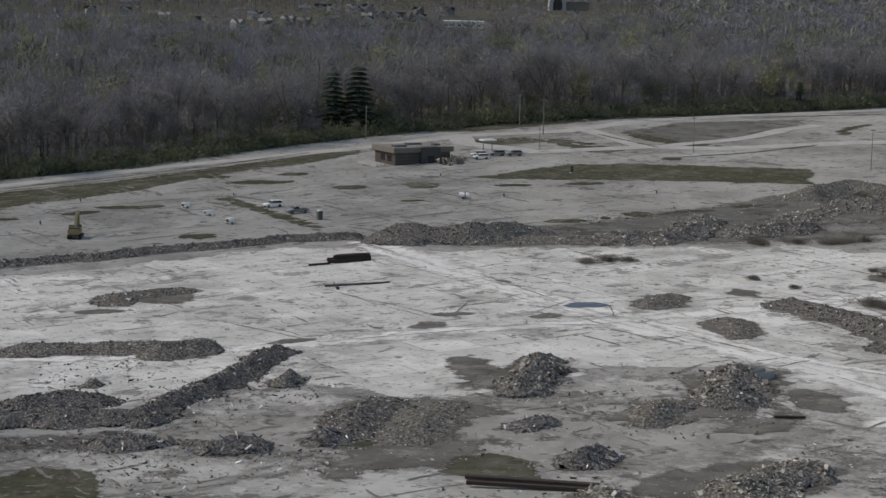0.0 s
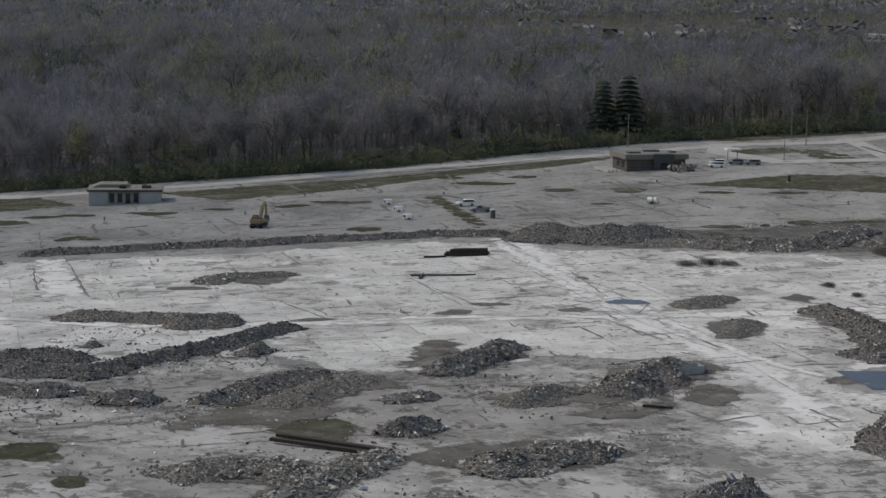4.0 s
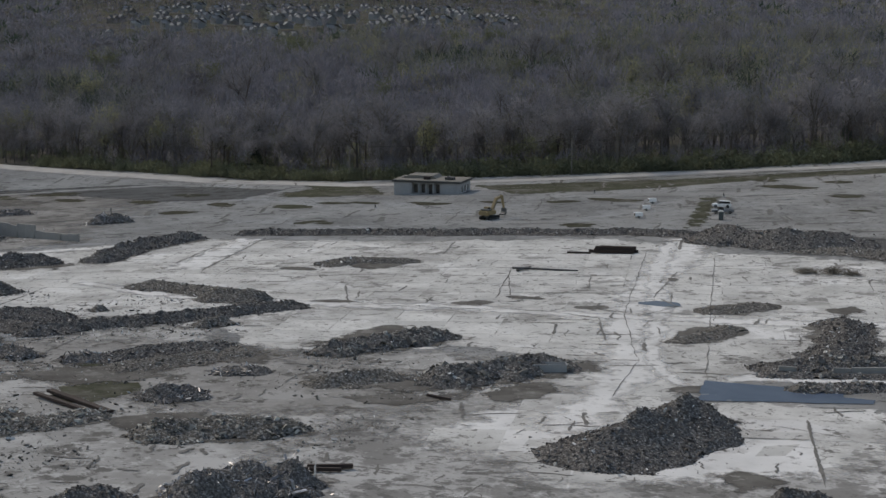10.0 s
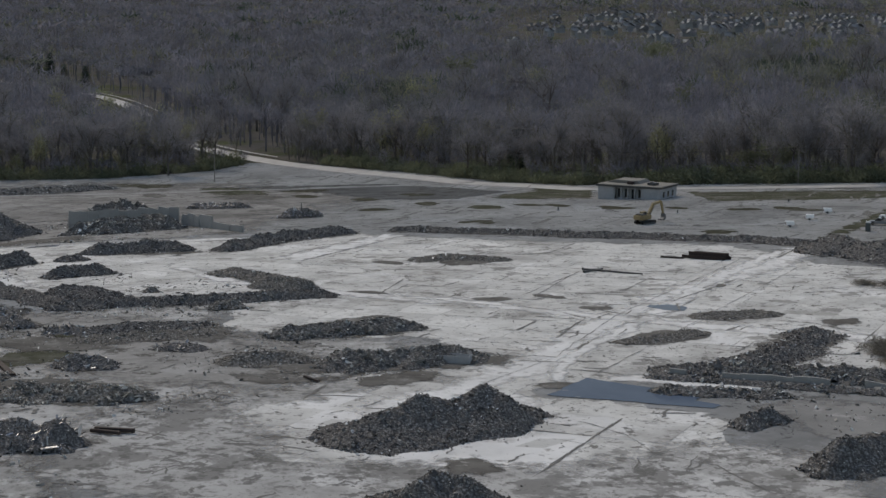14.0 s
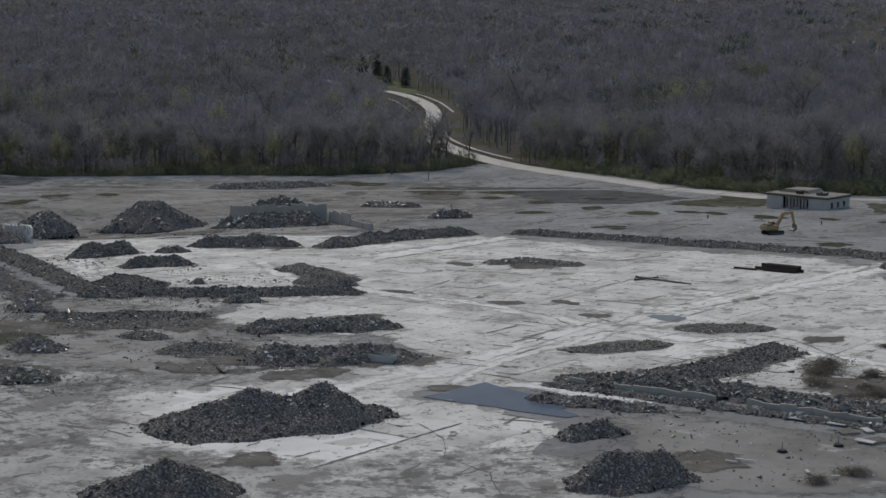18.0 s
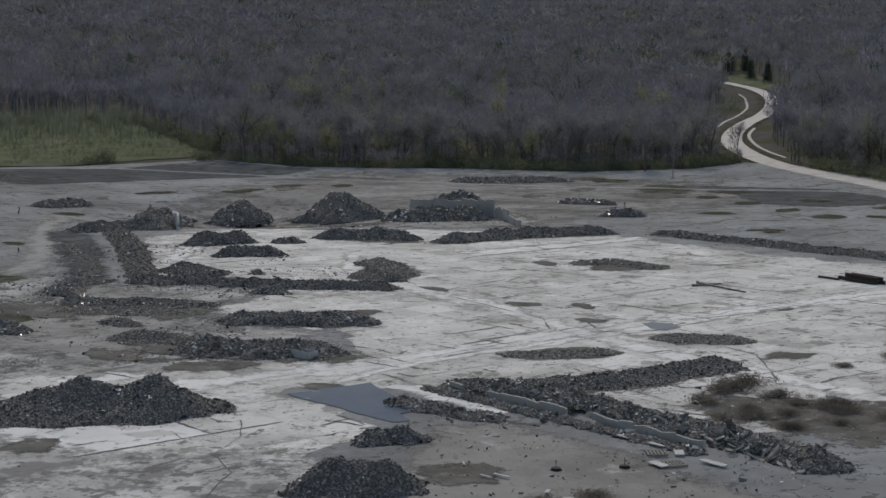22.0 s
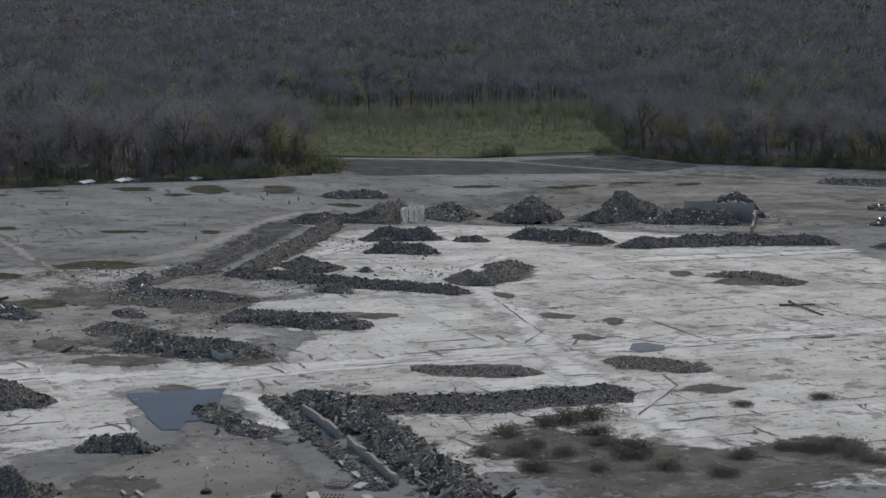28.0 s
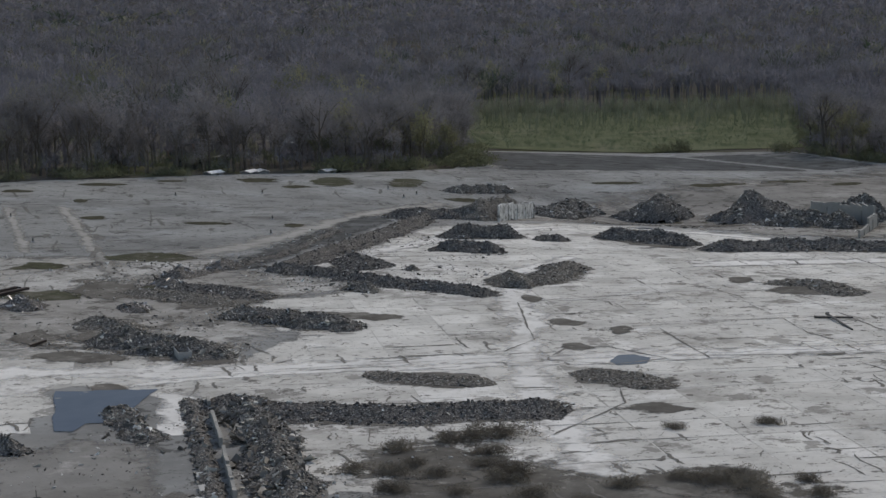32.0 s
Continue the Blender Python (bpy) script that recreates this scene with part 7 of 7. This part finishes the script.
for x, y, size in [(70, 55, 1.0), (60, 56, 1.1), (57, 57, 1.3), (76, 63, 0.9), (79, 60, 0.8), (63, 63, 0.9), (73, 67, 0.8), (66, 72, 1.2), (69, 72, 1.0), (70, 79, 0.9), (68, 85, 0.8), (80, 69, 0.8), (72, 62, 0.7), (66, 66, 0.8), (63, 55, 0.9), (53, 86, 1.0), (50, 90, 1.05), (49, 87, 0.9), (54, 83, 0.7), (52, 94, 0.8), (28, 71, 0.7), (39, 66, 0.6), (-8, 72, 1.0), (-5, 76, 1.1), (-2, 78, 0.8)]:
    plant("brush", x, y, size, r, 0.1)
for x, y, size in [(24, 121, 1.1), (26, 124, 1.0), (29, 127, 1.0), (18, 117, 0.9), (12, 112, 1.2), (47, 97, 0.7), (44, 92, 0.6), (120, 58, 0.8), (124, 54, 0.7), (60, 82, 0.8), (75, 74, 0.7)]:
    plant("brush", x, y, size, r, 0.1)
for x, y in [(4, 190), (-6, 186), (10, 197), (0, 205), (-10, 196)]:
    plant("brush", x, y, 1.1, r, 0.9)

# scrub on the meadow and pale saplings behind it
mx, my = rng.uniform(-530, -240, 5200), rng.uniform(-575, -300, 5200)
ok = inside(mx, my, MEADOW)
scrub = [(x, y, s, a, k) for x, y, s, a, k in zip(mx[ok], my[ok], rng.uniform(0.15, 0.55, ok.sum()), rng.uniform(0, 6.28, ok.sum()), rng.integers(0, 3, ok.sum()))][:2600]


def spray_tree(seed, limbs, twig_count, wide, long, low=0.3, lean=0.27, tall=0.36):
    """A leafless tree one metre high: a three-sided trunk, limbs and upward twigs as one soup of triangles."""
    g = np.random.default_rng(seed)
    out = []

    def stick(a, b, r0):
        d = b - a
        u = np.cross(d, (0.3, 0.7, 0.1))
        u = u / np.linalg.norm(u) * r0
        w = np.cross(d, u)
        w = w / np.linalg.norm(w) * r0
        ring = [a + u, a - 0.5 * u + 0.87 * w, a - 0.5 * u - 0.87 * w]
        for k in range(3):
            out.append([ring[k], ring[(k + 1) % 3], b])

    stick(np.array((0.0, 0, -0.02)), np.array((g.normal(0, 0.02), g.normal(0, 0.02), 0.85)), 0.014)
    ends = []
    for k in range(limbs):
        q = 2.4 * k + g.uniform(0, 1)
        d = np.array((math.cos(q) * lean, math.sin(q) * lean, 0)) * g.uniform(0.45, 1.0)
        h0 = low + (0.62 - low) * k / limbs
        b = np.array((0, 0, 0.64)) + d + (0, 0, tall * g.uniform(-0.1, 0.85) * (1 - 0.5 * np.hypot(d[0], d[1]) / lean))
        a = np.array((0, 0, h0))
        stick(a, b, 0.006)
        ends.append((a, b))
    n = twig_count
    pick = g.integers(0, limbs, n)
    A, B = np.array([e[0] for e in ends])[pick], np.array([e[1] for e in ends])[pick]
    p = A + (B - A) * (g.uniform(0.3, 1.05, (n, 1)) ** 0.7) + g.normal(0, 0.05, (n, 3))
    p[:, 2] = np.maximum(p[:, 2], 0.12)
    d = 0.6 * (B - A) / np.linalg.norm(B - A, axis=1)[:, None] + np.array((0, 0, 0.45)) + g.normal(0, 0.5, (n, 3))
    d /= np.linalg.norm(d, axis=1)[:, None]
    side = np.cross(d, g.normal(size=(n, 3)))
    side /= np.linalg.norm(side, axis=1)[:, None] + 1e-9
    L = long * g.uniform(0.5, 1.4, (n, 1))
    twig = np.stack([p - side * wide / 2, p + side * wide / 2, p + d * L], 1)
    return np.concatenate([np.array(out), twig]).reshape(-1, 3)


def grove(name, x, y, size, shapes, material, label, category, stretch=1.0):
    """Many leafless trees joined into one mesh."""
    n = len(x)
    if not n:
        return
    T = np.array(shapes)[rng.integers(0, len(shapes), n)]
    q = rng.uniform(0, 2 * math.pi, (n, 1))
    c, s = np.cos(q), np.sin(q)
    w = rng.uniform(0.85, 1.2, (n, 1)) * stretch
    v = np.stack([(T[:, :, 0] * c - T[:, :, 1] * s) * w, (T[:, :, 0] * s + T[:, :, 1] * c) * w, T[:, :, 2]], 2) * size[:, None, None]
    v += np.stack([x, y, terrain(x, y)], 1)[:, None]
    tagged(new(name, soup(name, v.reshape(-1, 3), material)), label, category, kind="stuff")


SHAPES = {
    "near": [spray_tree(200 + k, 9, 100, 0.0115, 0.13) for k in range(8)],
    "middle": [spray_tree(220 + k, 7, 44, 0.019, 0.16, low=0.4) for k in range(8)],
    "back": [spray_tree(240 + k, 5, 22, 0.04, 0.21, low=0.5) for k in range(6)],
    "far": [spray_tree(260 + k, 3, 13, 0.085, 0.3, low=0.5, lean=0.4) for k in range(6)],
    "sapling": [spray_tree(280 + k, 5, 22, 0.013, 0.2, low=0.15, lean=0.12, tall=0.34) for k in range(6)],
    "under": [spray_tree(300 + k, 8, 40, 0.03, 0.3, low=0.08, lean=0.5) for k in range(6)],
}

sx, sy, ss = (np.array([h[k] for h in scrub]) for k in range(3))
grove("meadow_scrub", sx, sy, ss * 5, SHAPES["under"], M_SCRUB, "low green scrub over the meadow", "scrub")

# pale saplings that thicken towards the back of the meadow
bx, by = rng.uniform(-560, -240, 9000), rng.uniform(-600, -300, 9000)
depth = (-(bx + 330) * 0.6 - (by + 400) * 0.8) / 190
ok = inside(bx, by, MEADOW) & (rng.random(9000) < np.clip(depth, 0, 1) ** 1.5 * 0.95)
grove("saplings", bx[ok], by[ok], rng.uniform(5, 12, ok.sum()), SHAPES["sapling"], M_SAPLING, "pale leafless saplings at the back of the meadow", "saplings")


def spread(lo, hi, step, jitter):
    x, y = np.meshgrid(np.arange(-hi, 900, step), np.arange(-hi, hi, step))
    x, y = x.ravel() + rng.uniform(-jitter, jitter, x.size), y.ravel() + rng.uniform(-jitter, jitter, y.size)
    d = np.hypot(x, y)
    way = np.degrees(np.arctan2(y, x)) % 360
    k = (d >= lo) & (d < hi) & (way > 96) & (way < 272)
    x, y = x[k], y[k]
    k = wooded(x, y)
    return x[k], y[k]


WOOD_KINDS = [(0.0, 0.52, M_WOODS, "haze-tinted leafless grey-brown woods"), (0.52, 0.86, M_WOODS_DARK, "haze-tinted leafless dark brown woods"), (0.86, 0.985, M_WOODS_BUD, "pale budding and haze-lightened woods"), (0.985, 1.0, M_WOODS_PINE, "dark evergreen woods")]


def woods(name, x, y, lo, hi, shapes, where, stretch=1.0):
    pick = np.clip(rng.random(len(x)) * 0.75 + (fbm(x / 70, y / 70, 61, 2) - 0.38) * 1.1, 0, 0.999)
    # uneven haze put into the tree mix: paler north, darker south
    pick = np.where((y > 150) & (pick > 0.6) & (pick < 0.86), 0.9, pick)
    pick = np.where((y < 60) & (pick > 0.34) & (pick < 0.52), 0.6, pick)
    for a, b, material, look_text in WOOD_KINDS:
        k = (pick >= a) & (pick < b)
        town = inside(x[k], y[k], NORTH_TOWN) | inside(x[k], y[k], WEST_TOWN)
        tall = (lo + (hi - lo) * fbm(x[k] / 45, y[k] / 45, 63, 2)) * rng.uniform(0.72, 1.22, k.sum())
        grove(name, x[k], y[k], tall * np.where(town, 0.52, 1.0), SHAPES[shapes], material, look_text + where, "woods", stretch)


wx, wy = spread(100, 950, 10.5, 4.6)
a1 = near_line(wx, wy, EDGE_RIM)[0]
k = (a1 > 38) & (a1 <= 170)
woods("woods", wx[k], wy[k], 15, 27, "near", " behind the site")
k = a1 > 170
woods("woods", wx[k], wy[k], 15, 27, "middle", " behind the site", 1.1)
wx, wy = spread(940, 1750, 17.0, 7.0)
woods("woods", wx, wy, 16, 27, "back", " beyond the road", 1.25)
wx, wy = spread(1730, 2900, 26.0, 11.0)
woods("far_woods", wx, wy, 17, 27, "far", " on the low hills", 1.5)
wx, wy = spread(2880, 4850, 46.0, 19.0)
woods("farthest_woods", wx, wy, 18, 29, "far", " along the skyline", 2.4)
stand_out = {"bud": [], "green": [], "bare": []}
cx, cy = spread(150, 900, 44.0, 20.0)
a1 = near_line(cx, cy, EDGE_RIM)[0]
for x, y in zip(cx[(a1 > 14)], cy[a1 > 14]):
    kind = ("bud", "bare", "bare", "green", "bare", "bud")[int(rng.integers(0, 6))]
    if rng.random() < 0.55:
        stand_out[kind].append((x, y, float(rng.uniform(1.15, 1.5)) * (1.3 if kind == "green" else 1.0), float(rng.uniform(0, 6.28)), int(rng.integers(0, len(KINDS[kind])))))
for kind, items in stand_out.items():
    merged("standing_crowns", items, kind, 1, {"bud": M_BUD, "green": M_LEAF, "bare": M_TWIG}[kind], {"bud": "tall yellow-green budding crowns above the woods", "green": "tall green crowns above the woods", "bare": "tall bare crowns above the woods"}[kind], "woods")
    merged("standing_trunks", items, kind, 0, M_BARK, "tall dark trunks among the woods", "woods")
# low scrub on the bank inside the bend of the winding road
bx, by = rng.uniform(-1010, -560, 2600), rng.uniform(-275, -140, 2600)
d = near_line(bx, by, ROAD_WEST)[0]
ok = (near_line(bx, by + 15, ROAD_WEST)[0] < 20) & (d > 17) & (fbm(bx / 30, by / 30, 69, 2) > 0.42)
grove("roadside_scrub", bx[ok], by[ok], rng.uniform(1.5, 4.0, ok.sum()), SHAPES["under"], M_SCRUB, "low green scrub on the bank beside the road", "scrub")
# the undergrowth below the first rows of trees
wx, wy = spread(100, 760, 4.8, 2.3)
a1 = near_line(wx, wy, EDGE_RIM)[0]
k = (a1 > 3) & (a1 < 55) & (rng.random(len(wx)) < 0.85)
wx, wy = wx[k], wy[k]
k = fbm(wx / 25, wy / 25, 67, 2) > 0.52
grove("undergrowth", wx[k], wy[k], rng.uniform(2.5, 7, k.sum()), SHAPES["under"], M_LEAF, "green undergrowth below the first trees", "undergrowth")
grove("undergrowth", wx[~k], wy[~k], rng.uniform(3, 8.5, (~k).sum()), SHAPES["under"], M_WOODS, "brown leafless undergrowth below the first trees", "undergrowth")

# ---- the slab's panels, last ----
made = 0
for i in range(-16, 20):
    for j in range(-14, 22):
        c0 = UA * (i * 9.0) + UB * (j * 11.0)
        cs = [c0 + UA * a + UB * b for a, b in ((0.12, 0.12), (8.88, 0.12), (8.88, 10.88), (0.12, 10.88))]
        px, py = np.array([c[0] for c in cs]), np.array([c[1] for c in cs])
        if not inside(px, py, SLAB).all() or made >= 290:
            continue
        rr = random.Random(i * 91 + j)
        if rr.random() < 0.12:
            continue
        made += 1
        top = terrain(px, py) + 0.035 + rr.uniform(0, 0.012)
        v = [(x, y, z) for x, y, z in zip(px, py, top)] + [(x, y, z - 0.2) for x, y, z in zip(px, py, top)]
        f = [(0, 1, 2, 3), (0, 4, 5, 1), (1, 5, 6, 2), (2, 6, 7, 3), (3, 7, 4, 0)]
        ob = new("panel", mesh_from("panel", v, f, M_PANEL))
        ob.parent = slab

# dirt-filled joints along the old grid
for n in range(400):
    rr = random.Random(7000 + n)
    i, j, along = rr.randint(-15, 18), rr.randint(-13, 20), rr.random() < 0.5
    a = UA * (i * 9.0) + UB * (j * 11.0)
    reach = rr.choice([1, 1, 2, 3])
    b = a + (UA * 9.0 * reach if along else UB * 11.0 * reach)
    mid = (a + b) / 2
    if rr.random() < 0.3 and inside(np.array([a[0], mid[0], b[0]]), np.array([a[1], mid[1], b[1]]), SLAB).all():
        ob = new("joint", ribbon("joint", [tuple(a), tuple(b)], rr.uniform(0.25, 0.6), M_CRACK, 0.075 + 0.0001 * n, step=1.5, wobble=0.25, seed=n, ragged=0.9))
        ob.parent = slab
